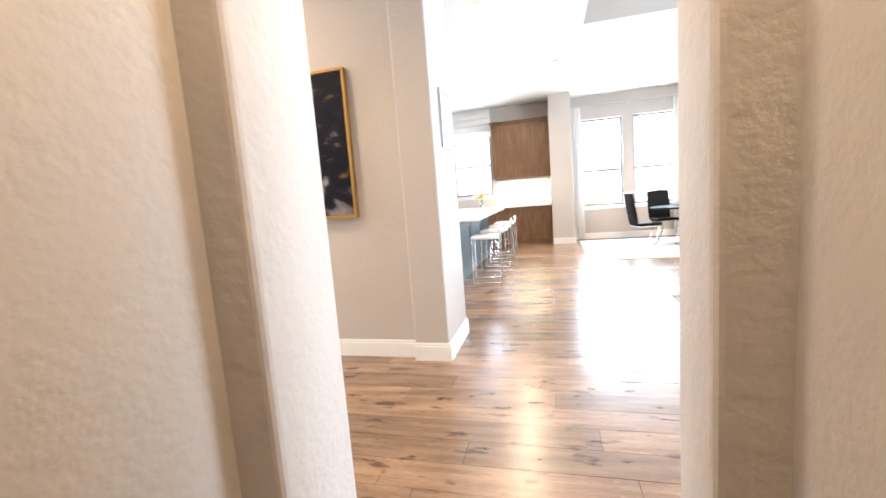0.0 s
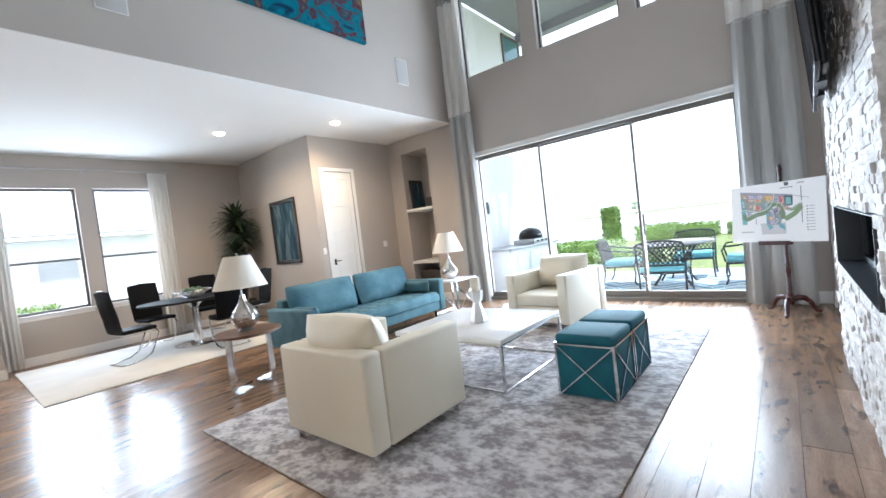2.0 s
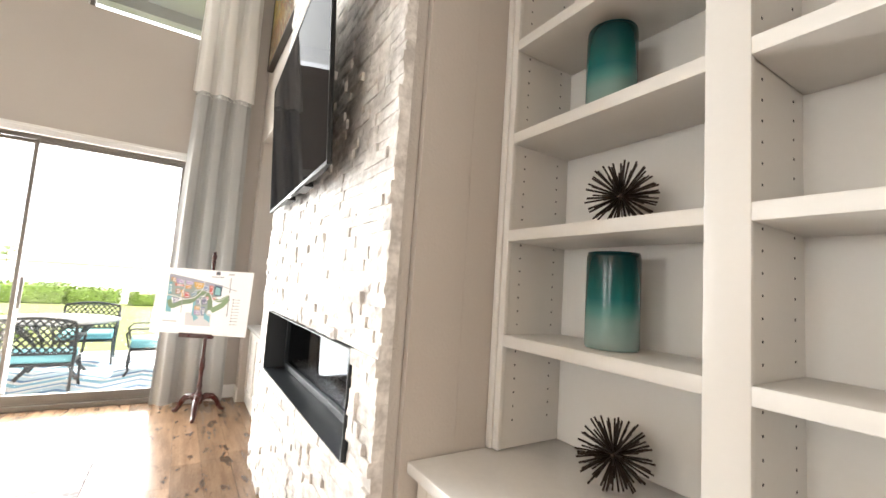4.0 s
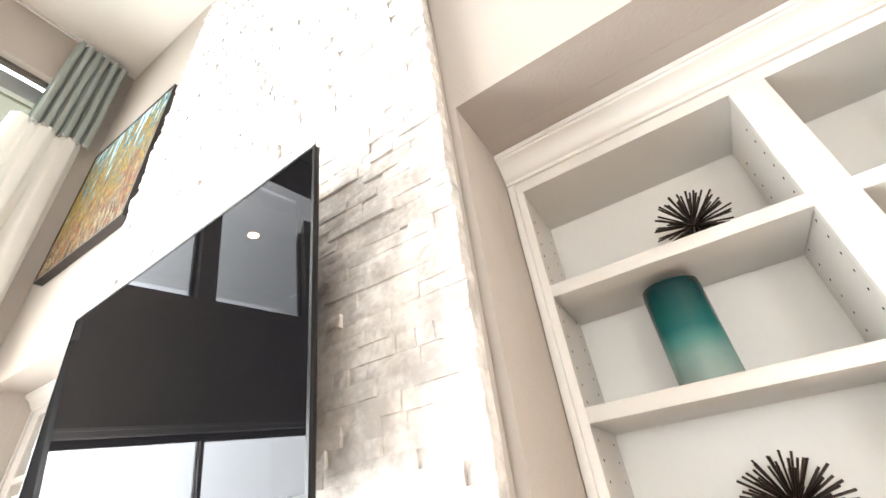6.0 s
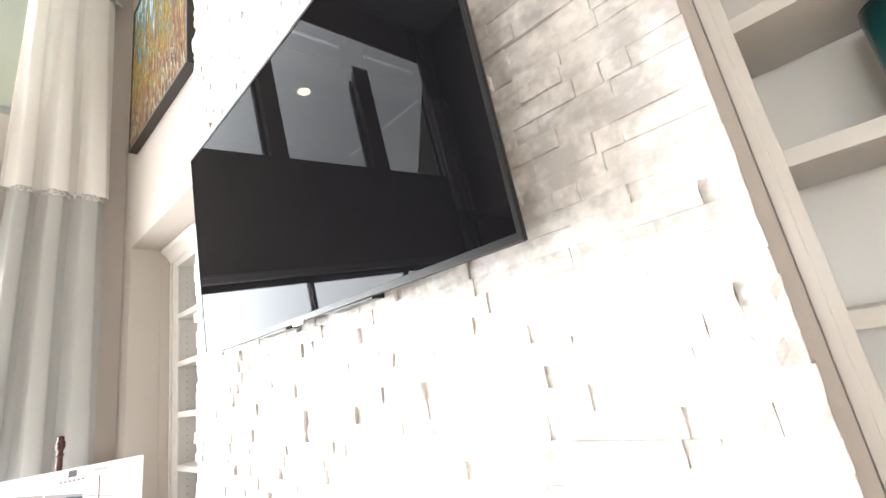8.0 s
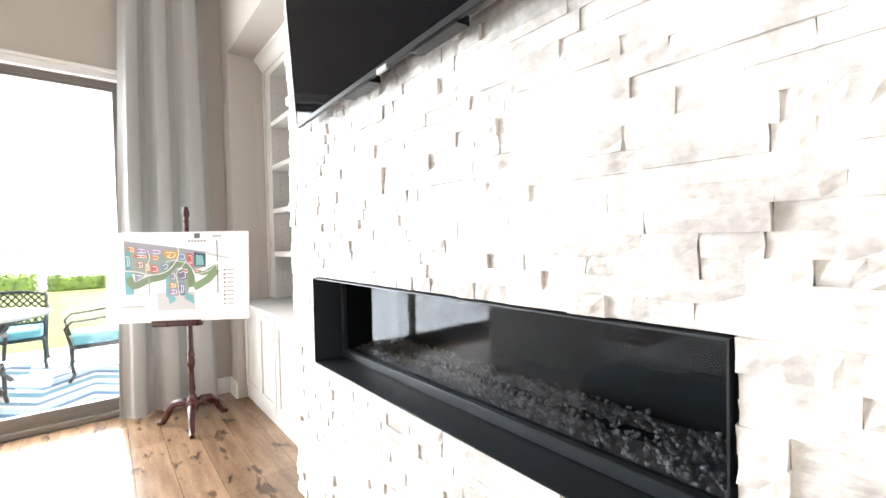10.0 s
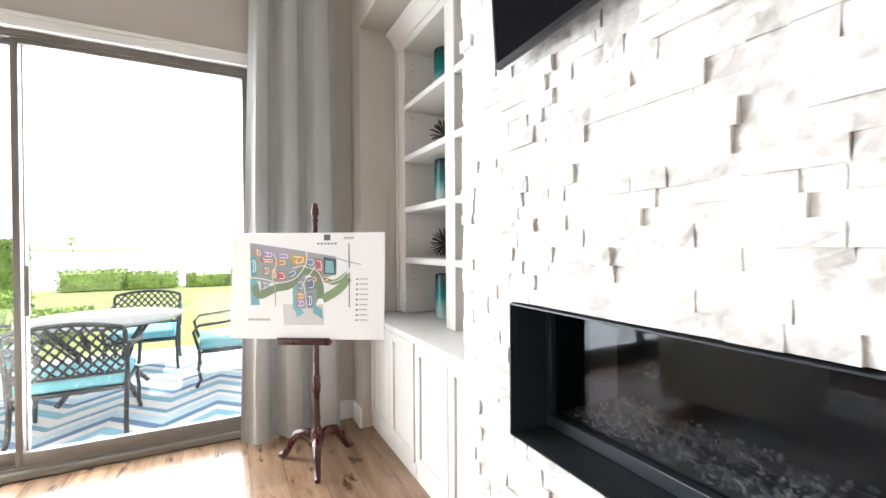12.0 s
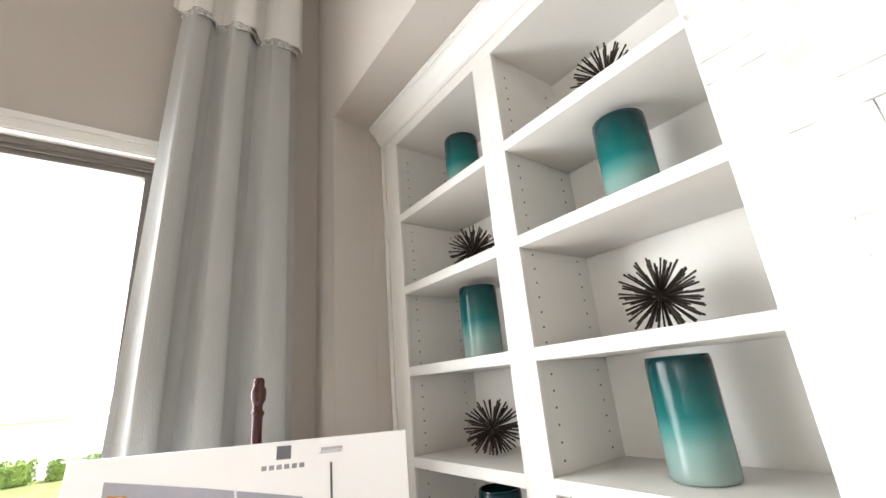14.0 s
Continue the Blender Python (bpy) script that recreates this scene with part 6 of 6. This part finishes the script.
def chevron_material():
    """Printed zigzag stripes: a triangle wave added to the stripes' axis picks each band's colour."""
    m = mat("chevron_rug", (0.6, 0.65, 0.68), 0.95, bump=0.15, grain=150)
    n, l = m.node_tree.nodes, m.node_tree.links
    tc, sep = n.new("ShaderNodeTexCoord"), n.new("ShaderNodeSeparateXYZ")
    l.new(tc.outputs["Object"], sep.inputs[0])
    tri, add, fr, ramp = n.new("ShaderNodeMath"), n.new("ShaderNodeMath"), n.new("ShaderNodeMath"), n.new("ShaderNodeValToRGB")
    tri.operation, add.operation, fr.operation = "PINGPONG", "ADD", "FRACT"
    l.new(sep.outputs["Y"], tri.inputs[0])
    tri.inputs[1].default_value = 0.38
    l.new(tri.outputs[0], add.inputs[0]), l.new(sep.outputs["X"], add.inputs[1])
    mul = n.new("ShaderNodeMath")
    mul.operation = "MULTIPLY"
    mul.inputs[1].default_value = 1.15
    l.new(add.outputs[0], mul.inputs[0]), l.new(mul.outputs[0], fr.inputs[0]), l.new(fr.outputs[0], ramp.inputs[0])
    ramp.color_ramp.interpolation = "CONSTANT"
    e = ramp.color_ramp.elements
    e[0].position, e[0].color = 0.0, (0.7, 0.7, 0.68, 1)
    e[1].position, e[1].color = 0.2, (0.2, 0.42, 0.52, 1)
    for p, c in ((0.36, (0.7, 0.7, 0.68, 1)), (0.5, (0.1, 0.2, 0.33, 1)), (0.62, (0.45, 0.6, 0.66, 1)), (0.8, (0.7, 0.7, 0.68, 1)), (0.9, (0.16, 0.32, 0.45, 1))):
        q = e.new(p)
        q.color = c
    l.new(ramp.outputs[0], n["Principled BSDF"].inputs["Base Color"])
    return m


gb = bmesh.new()
bx(gb, -400, 900, -600, 600, -0.6, -0.22)
structure("ground", gb, GRASS, "sunlit mown lawn reaching the distance", "ground")
structure("pavement_patio", box(XE + 0.2, 11.0, -1.5, 7.2, -0.22, -0.045, bevel=0.01), CONCRETE, "pale concrete patio slab", "patio")
structure("road", box(24.4, 260, -250, 250, -0.22, -0.212), CONCRETE, "wide pale concrete street beyond the hedge", "road")
# pale slab added over the lawn to brighten what the dining windows show
structure("pavement_bright_infill", box(-14, 7.3, 11.3, 23.5, -0.22, -0.214), CONCRETE, "pale concrete slab added to whiten the view beyond the windows", "pavement")
structure("wall_patio_side", wall_mesh("y", 6.45, 6.65, XE + 0.201, 11.0, -0.04, 5.898), STUCCO, "white stucco side wall of the patio", "wall")
structure("ceiling_patio", box(XE + 0.201, 10.6, -1.5, 6.4, 5.9, 6.1), SOFFITM, "grey painted covered patio ceiling", "ceiling")
structure("trim_patio_beam", box(10.4, 10.62, -1.5, 6.44, 5.7, 5.899), SOFFITM, "grey painted patio beam", "beam")
t = thing("patio_light", "glowing round recessed light in the patio ceiling", "ceiling light", (8.46, 4.37, 5.9))
part("trim_ring", lathe(bmesh.new(), [(0.1, -0.003), (0.108, -0.012), (0.112, -0.004), (0.112, -0.0005)], 24), TRIM, t)
part("diffuser", lathe(bmesh.new(), [(0.02, -0.036), (0.055, -0.03), (0.08, -0.018), (0.088, -0.004)], 24), GLOW, t)
tagged(part("patio_rug", box(7.75, 10.6, 1.2, 4.9, -0.044, -0.034), chevron_material()), "blue and white zigzag outdoor rug", "rug")

t = thing("upper_side_window", "dark framed upper window in the patio side wall", "window", (10.1, 6.45, 5.1))
part("frame", bx(bx(bx(bx(bmesh.new(), -0.4, 0.4, -0.04, -0.001, 0.0, 0.05), -0.4, 0.4, -0.04, -0.001, 0.6, 0.65), -0.4, -0.35, -0.04, -0.001, 0.05, 0.6), 0.35, 0.4, -0.04, -0.001, 0.05, 0.6), WINFRAME, t)
part("pane", box(-0.349, 0.349, -0.02, -0.002, 0.051, 0.599), mat("tinted_pane", (0.12, 0.25, 0.27), 0.05, bump=0), t)

# outdoor kitchen against the side wall
t = thing("outdoor_kitchen", "white outdoor kitchen counter with cabinet doors", "outdoor kitchen", (8.75, 6.05, -0.044))
part("body", box(-0.95, 1.1, -0.35, 0.38, 0.0, 0.88, bevel=0.005), STUCCO, t)
part("counter_slab", box(-1.0, 1.15, -0.4, 0.39, 0.881, 0.925, bevel=0.006), STEEL, t, "grey stone counter slab")
for x in (-0.75, -0.2, 0.35):
    d = part("door", box(x, x + 0.5, -0.365, -0.351, 0.1, 0.8, bevel=0.003), LACQUER, t)
    part("handle", tube(bmesh.new(), [(x + 0.44, -0.365, 0.5), (x + 0.44, -0.39, 0.5), (x + 0.44, -0.39, 0.7), (x + 0.44, -0.365, 0.7)], 0.006, 6), STEEL, d)
t = thing("grill", "stainless barbecue grill with a dark domed hood", "grill", (9.2, 5.98, 0.8815))
part("hood", lathe(bmesh.new(), [(0.24, 0.1), (0.25, 0.16), (0.2, 0.27), (0.1, 0.33), (0.02, 0.345)], 20, sx=1.3), BLACK, t)
part("firebox", box(-0.34, 0.34, -0.25, 0.25, 0.0, 0.1, bevel=0.01), STEEL, t)
part("handle", rod(bmesh.new(), (-0.2, -0.27, 0.18), (0.2, -0.27, 0.18), 0.01, 8), STEEL, t)
for x in (-0.2, 0, 0.2):
    part("knob", rod(bmesh.new(), (x, -0.25, 0.05), (x, -0.275, 0.05), 0.02, 12), BLACK, t)
tagged(part("wall_sconce", bx(bx(bmesh.new(), 8.2, 8.3, 6.38, 6.449, 1.6, 1.85, bevel=0.01), 8.22, 8.28, 6.36, 6.38, 1.63, 1.8), BLACK), "small dark sconce on the patio side wall", "lamp")

# patio table and chairs
PZ = -0.0335
t = thing("patio_table", "round pale-topped cast metal patio table", "table", (9.05, 3.22, PZ))
part("tabletop", lathe(bmesh.new(), [(0.6, 0.705), (0.62, 0.715), (0.62, 0.73), (0.6, 0.735)], 48), CONCRETE, t, "pale stone-look top")
part("apron", tube(bmesh.new(), [(0.5 * math.cos(a), 0.5 * math.sin(a), 0.69) for a in np.linspace(0, 2 * math.pi, 32, endpoint=False)], 0.014, 6, True), CAST, t)
for k in range(4):
    a = radians(45 + 90 * k)
    part("leg", tube(bmesh.new(), [(math.cos(a) * r, math.sin(a) * r, z) for r, z in ((0.48, 0.7), (0.4, 0.6), (0.24, 0.42), (0.2, 0.28), (0.3, 0.12), (0.4, 0.015))], 0.022, 8), CAST, t)
part("stretcher", tube(bmesh.new(), [(0.22 * math.cos(a), 0.22 * math.sin(a), 0.28) for a in np.linspace(0, 2 * math.pi, 24, endpoint=False)], 0.012, 6, True), CAST, t)


def patio_chair(m):
    """Lattice-backed armchair facing local +x."""
    t = thing("patio_chair", "dark cast metal lattice-back patio chair with an aqua cushion", "chair", group="patio chairs")
    t.matrix_world = m
    part("seat_frame", box(-0.27, 0.27, -0.32, 0.32, 0.33, 0.36, bevel=0.008), CAST, t)
    part("cushion", box(-0.26, 0.26, -0.31, 0.31, 0.362, 0.46, bevel=0.03, seg=3), AQUA, t, "aqua seat cushion")
    back = lambda u, v: (-0.27 - 0.1 * v, u * 0.33, 0.465 + 0.34 * v + 0.045 * v * (1 - u * u))
    part("back_rim", tube(bmesh.new(), [back(-1, 0), back(-1, 0.5), back(-1, 0.93)] + [back(u, 1) for u in np.linspace(-0.96, 0.96, 13)] + [back(1, 0.93), back(1, 0.5), back(1, 0)], 0.017, 8), CAST, t)
    lat = bmesh.new()
    for i in range(-5, 11):
        for s in (-1, 1):
            pts = []
            for v in np.linspace(0, 1, 13):
                u = -1 + 0.2 * i + 0.95 * v
                if -0.98 < u < 0.98:
                    pts.append(back(s * u, v))
            if len(pts) > 1:
                tube(lat, pts, 0.0095, 5)
    part("back_rail", tube(bmesh.new(), [back(u, 0) for u in (-1, 0, 1)], 0.013, 8), CAST, t)
    part("back_lattice", lat, CAST, t)
    for s in (-1, 1):
        part("arm", tube(bmesh.new(), [(-0.32, s * 0.330, 0.7), (-0.15, s * 0.360, 0.66), (0.1, s * 0.360, 0.63), (0.26, s * 0.350, 0.62), (0.31, s * 0.340, 0.56), (0.27, s * 0.330, 0.38)], 0.015, 8), CAST, t)
        part("front_leg", tube(bmesh.new(), [(0.25, s * 0.320, 0.37), (0.27, s * 0.330, 0.2), (0.25, s * 0.330, 0.08), (0.29, s * 0.340, 0.012)], 0.016, 8), CAST, t)
        part("back_leg", tube(bmesh.new(), [(-0.275, s * 0.330, 0.49), (-0.27, s * 0.325, 0.36), (-0.26, s * 0.320, 0.25), (-0.29, s * 0.320, 0.1), (-0.35, s * 0.330, 0.012)], 0.017, 8), CAST, t)
    return t


pc = patio_chair(pose(8.2, 3.2, PZ, 0, 0, 2))
for x, y, a in ((9.95, 3.05, 182), (9.15, 2.2, 93), (9.2, 4.1, -88)):
    copy_thing(pc, pose(x, y, PZ, 0, 0, a))


def shrub(name, label, x0, x1, y0, y1, z0, z1, n, size, seed, cat="hedge"):
    """A clipped shrub: a solid core bristling with many small leaves."""
    rs = random.Random(seed)
    t = thing(name, label, cat, ((x0 + x1) / 2, (y0 + y1) / 2, z0))
    w, d, h = (x1 - x0) / 2, (y1 - y0) / 2, z1 - z0
    part("core", box(-w * 0.85, w * 0.85, -d * 0.93, d * 0.93, 0.0, h * 0.9, bevel=min(w, d) * 0.3, seg=2), HEDGE, t)
    verts, faces = [], []
    for i in range(n):
        f = rs.choice("xXyYzz") if w > 0.2 else rs.choice("xxXyYzz")
        p = Vector((rs.uniform(-w, w), rs.uniform(-d, d), rs.uniform(0.02, h)))
        if f == "x": p.x = -w
        if f == "X": p.x = w
        if f == "y": p.y = -d
        if f == "Y": p.y = d
        if f == "z": p.z = h * rs.uniform(0.94, 1.03)
        p *= rs.uniform(0.84, 1.06)
        p.z = max(p.z, 0.03)
        a = Vector((rs.gauss(0, 1), rs.gauss(0, 1), rs.gauss(0, 1))).normalized() * size
        b = Vector((rs.gauss(0, 1), rs.gauss(0, 1), rs.gauss(0, 1))).normalized() * size * 0.5
        k = len(verts)
        verts += [p - a, p + b, p + a, p - b]
        faces.append((k, k + 1, k + 2, k + 3))
    me = bpy.data.meshes.new("leaves")
    me.from_pydata(verts, [], faces)
    me.materials.append(HEDGE)
    ob = new("leaves", me)
    ob.parent = t
    return t


y = -14.0
k = 0
while y < 7.0:
    L = 1.4 + 0.5 * ((k * 7) % 3) / 2
    shrub("low_hedge", "low clipped green hedge at the lawn's edge", 23.2, 23.9, y, y + L, -0.22, 0.33 + 0.1 * (k % 3), 900, 0.07, k)
    y += L + 0.35 * (k % 2)
    k += 1
shrub("hedge_pillar", "tall clipped green hedge column", 19.7, 20.3, 7.3, 7.95, -0.22, 1.5, 2400, 0.08, 50)
shrub("garden_shrub", "rounded green garden shrub by the patio", 13.2, 14.6, 4.6, 6.4, -0.22, 0.2, 2600, 0.06, 51, "shrub")
shrub("garden_shrub", "rounded green garden shrub by the patio", 15.5, 17.0, 6.2, 8.4, -0.22, 0.4, 2600, 0.06, 52, "shrub")
for x0, x1, y0_, y1_ in ((1.5, 2.35, 12.4, 13.2), (-1.6, -0.4, 12.5, 13.3)):
    shrub("window_shrub", "green shrub outside the dining window", x0, x1, y0_, y1_, -0.22, 0.8, 1600, 0.05, int(x0 * 10) + 90, "shrub")
# neighbouring house beyond the dining windows
nh = thing("neighbour_house", "pale stucco neighbouring house with a low roof", "house", (2.0, 24.0, -0.22))
part("wall", box(-9, 9, 0, 8, 0, 3.2), STUCCO, nh)
rf = bmesh.new()
vs = [rf.verts.new(c) for c in ((-9.6, -0.6, 3.1), (9.6, -0.6, 3.1), (9.6, 8.6, 3.1), (-9.6, 8.6, 3.1), (-6, 4, 5.2), (6, 4, 5.2))]
for q in ((0, 1, 5, 4), (1, 2, 5), (2, 3, 4, 5), (3, 0, 4), (3, 2, 1, 0)):
    rf.faces.new([vs[i] for i in q])
part("roof", rf, CONCRETE, nh, smooth=None)
for x in (-6, -2, 2, 6):
    part("window", box(x - 0.6, x + 0.6, -0.03, -0.001, 1.0, 2.3), CONCRETE, nh)
for k, (x, y, h_) in enumerate(((190, 50, 6), (210, 8, 7), (200, -40, 6), (220, -90, 7), (205, 105, 7))):
    tr = thing("distant_tree", "small leafy tree in the hazy distance", "tree", (x, y, -0.22), k * 40, group="distant trees")
    part("trunk", tube(bmesh.new(), [(0, 0, 0), (0.05, 0, h_ * 0.3), (0.1, 0.1, h_ * 0.62)], [0.2, 0.14, 0.05], 8), BARK, tr)
    rs = random.Random(k)
    verts, faces = [], []
    for c in range(22):
        cc = Vector((rs.gauss(0, h_ * 0.17), rs.gauss(0, h_ * 0.17), h_ * rs.uniform(0.42, 0.95)))
        for i in range(60):
            p = cc + Vector((rs.gauss(0, 1), rs.gauss(0, 1), rs.gauss(0, 0.8))) * h_ * 0.06
            a, b = Vector((rs.gauss(0, 1), rs.gauss(0, 1), rs.gauss(0, 1))) * 0.1, Vector((rs.gauss(0, 1), rs.gauss(0, 1), rs.gauss(0, 1))) * 0.07
            q = len(verts)
            verts += [p - a, p + b, p + a, p - b]
            faces.append((q, q + 1, q + 2, q + 3))
    me = bpy.data.meshes.new("crown")
    me.from_pydata(verts, [], faces)
    me.materials.append(HEDGE)
    new("crown", me).parent = tr

# ---- ledger stone on the chimney breast ----
cb = tagged(new("wall_stone"), "split-face white ledger stone chimney breast", "wall", kind="structure")
HX0, HX1, HZ0, HZ1 = 3.425, 5.145, 0.758, 1.174
part("backing", wall_mesh("y", YS + 0.001, YS + 0.05, 3.2, 5.43, 0, ZH, [(HX0, HX1, HZ0, HZ1)]), MORTAR, cb, smooth=None)
rs = random.Random(11)


def stone(verts, faces, x0, x1, z0, z1, y0, d):
    """One split-face block: a rough front of 4 x 3 points, and its four sides."""
    k = len(verts)
    sl, sz = rs.uniform(-0.003, 0.003), rs.uniform(-0.001, 0.001)
    for j in range(3):
        for i in range(4):
            u, v = i / 3, j / 2
            inner = 0 < i < 3 and j == 1
            e = rs.uniform(-0.002, 0.003) + (0.004 if inner else 0) + sl * (u - 0.5) * 2 + sz * (v - 0.5) * 2
            verts.append((x0 + (x1 - x0) * u + (rs.uniform(-0.006, 0.006) if 0 < i < 3 else rs.uniform(-0.0015, 0.0015)), y0 + d + e, z0 + (z1 - z0) * v))
    for j in range(2):
        for i in range(3):
            a = k + j * 4 + i
            faces.append((a + 4, a + 5, a + 1, a))
    b = len(verts)
    rim = [0, 1, 2, 3, 7, 11, 10, 9, 8, 4]
    for r in rim:
        x, y, z = verts[k + r]
        verts.append((x, y0, z))
    for i in range(len(rim)):
        j = (i + 1) % len(rim)
        faces.append((k + rim[i], k + rim[j], b + j, b + i))


def mesh_py(name, verts, faces, material):
    me = bpy.data.meshes.new(name)
    me.from_pydata(verts, [], faces)
    me.materials.append(material)
    return me


z = 0.0
near, far = 0, ([], [])
while z < ZH - 0.02:
    h_ = rs.choice((0.038, 0.042, 0.045, 0.048))
    z1 = min(z + h_, ZH)
    for lim in (HZ0, HZ1):
        if z < lim - 0.001 and z1 > lim - 0.025:
            z1 = lim
    rows_ = [(3.19, 5.44)]
    if z >= HZ0 - 0.001 and z1 <= HZ1 + 0.001:
        rows_ = [(3.19, HX0), (HX1, 5.44)]
    base_d = rs.choice((0.0425, 0.043, 0.0435))
    for xa, xb in rows_:
        x = xa + rs.uniform(-0.0015, 0.0015)
        while x < xb - 0.01:
            L = rs.choice((0.06, 0.09, 0.13, 0.18, 0.25)) * rs.uniform(0.85, 1.15)
            x1 = x + L
            if xb - x1 < 0.06:
                x1 = xb + rs.uniform(-0.0015, 0.0015)
            d = base_d + rs.choice((-0.005, -0.002, 0.0, 0.0, 0.002, 0.005, 0.009))
            args = (x + 0.0004, x1 - 0.0004, z, z1, YS + 0.046, d)
            if near < 300 and 1.05 < z < 2.7:
                v, f = [], []
                stone(v, f, *args)
                ob = new("stone", mesh_py("stone", v, f, STONE))
                ob.parent = cb
                near += 1
            else:
                stone(far[0], far[1], *args)
            x = x1
    z = z1
ob = new("stone_field", mesh_py("stone_field", far[0], far[1], STONEJ))
ob.parent = cb
ob["kind"] = "stuff"

# ---- oak planks ----
fl_ = bpy.data.objects["floor"]
rs = random.Random(5)
WID = 0.19
far = ([], [])
cnt = 0
lib = {}


def plank_geo(x0, x1, y0, y1, z):
    e = 0.0009
    v = [(x0, y0, -0.011), (x1, y0, -0.011), (x1, y1, -0.011), (x0, y1, -0.011), (x0 + e, y0 + e, z), (x1 - e, y0 + e, z), (x1 - e, y1 - e, z), (x0 + e, y1 - e, z)]
    return v, [(4, 5, 6, 7), (0, 1, 5, 4), (1, 2, 6, 5), (2, 3, 7, 6), (3, 0, 4, 7)]


y = -4.0
while y < YN - 0.01:
    y1 = min(y + WID, YN)
    x = -6.0 - rs.uniform(0, 1.8)
    while x < XE:
        x1 = x + rs.uniform(0.9, 2.1)
        a, b = max(x, -6.0), min(x1, XE)
        if b - a > 0.02:
            v, f = plank_geo(a + 0.0004, b - 0.0004, y + 0.0004, y1 - 0.0004, -0.0015 + rs.uniform(-0.0006, 0.0006))
            if 1.2 < y < 8.5 and b > 0.3 and cnt < 300:
                ob = new("plank", mesh_py("plank", v, f, PLANK))
                ob.parent = fl_
                cnt += 1
            else:
                k = len(far[0])
                far[0].extend(v)
                far[1].extend(tuple(i + k for i in q) for q in f)
        x = x1
    y = y1
ob = new("plank_field", mesh_py("plank_field", far[0], far[1], PLANKJ))
ob.parent = fl_
ob["kind"] = "stuff"
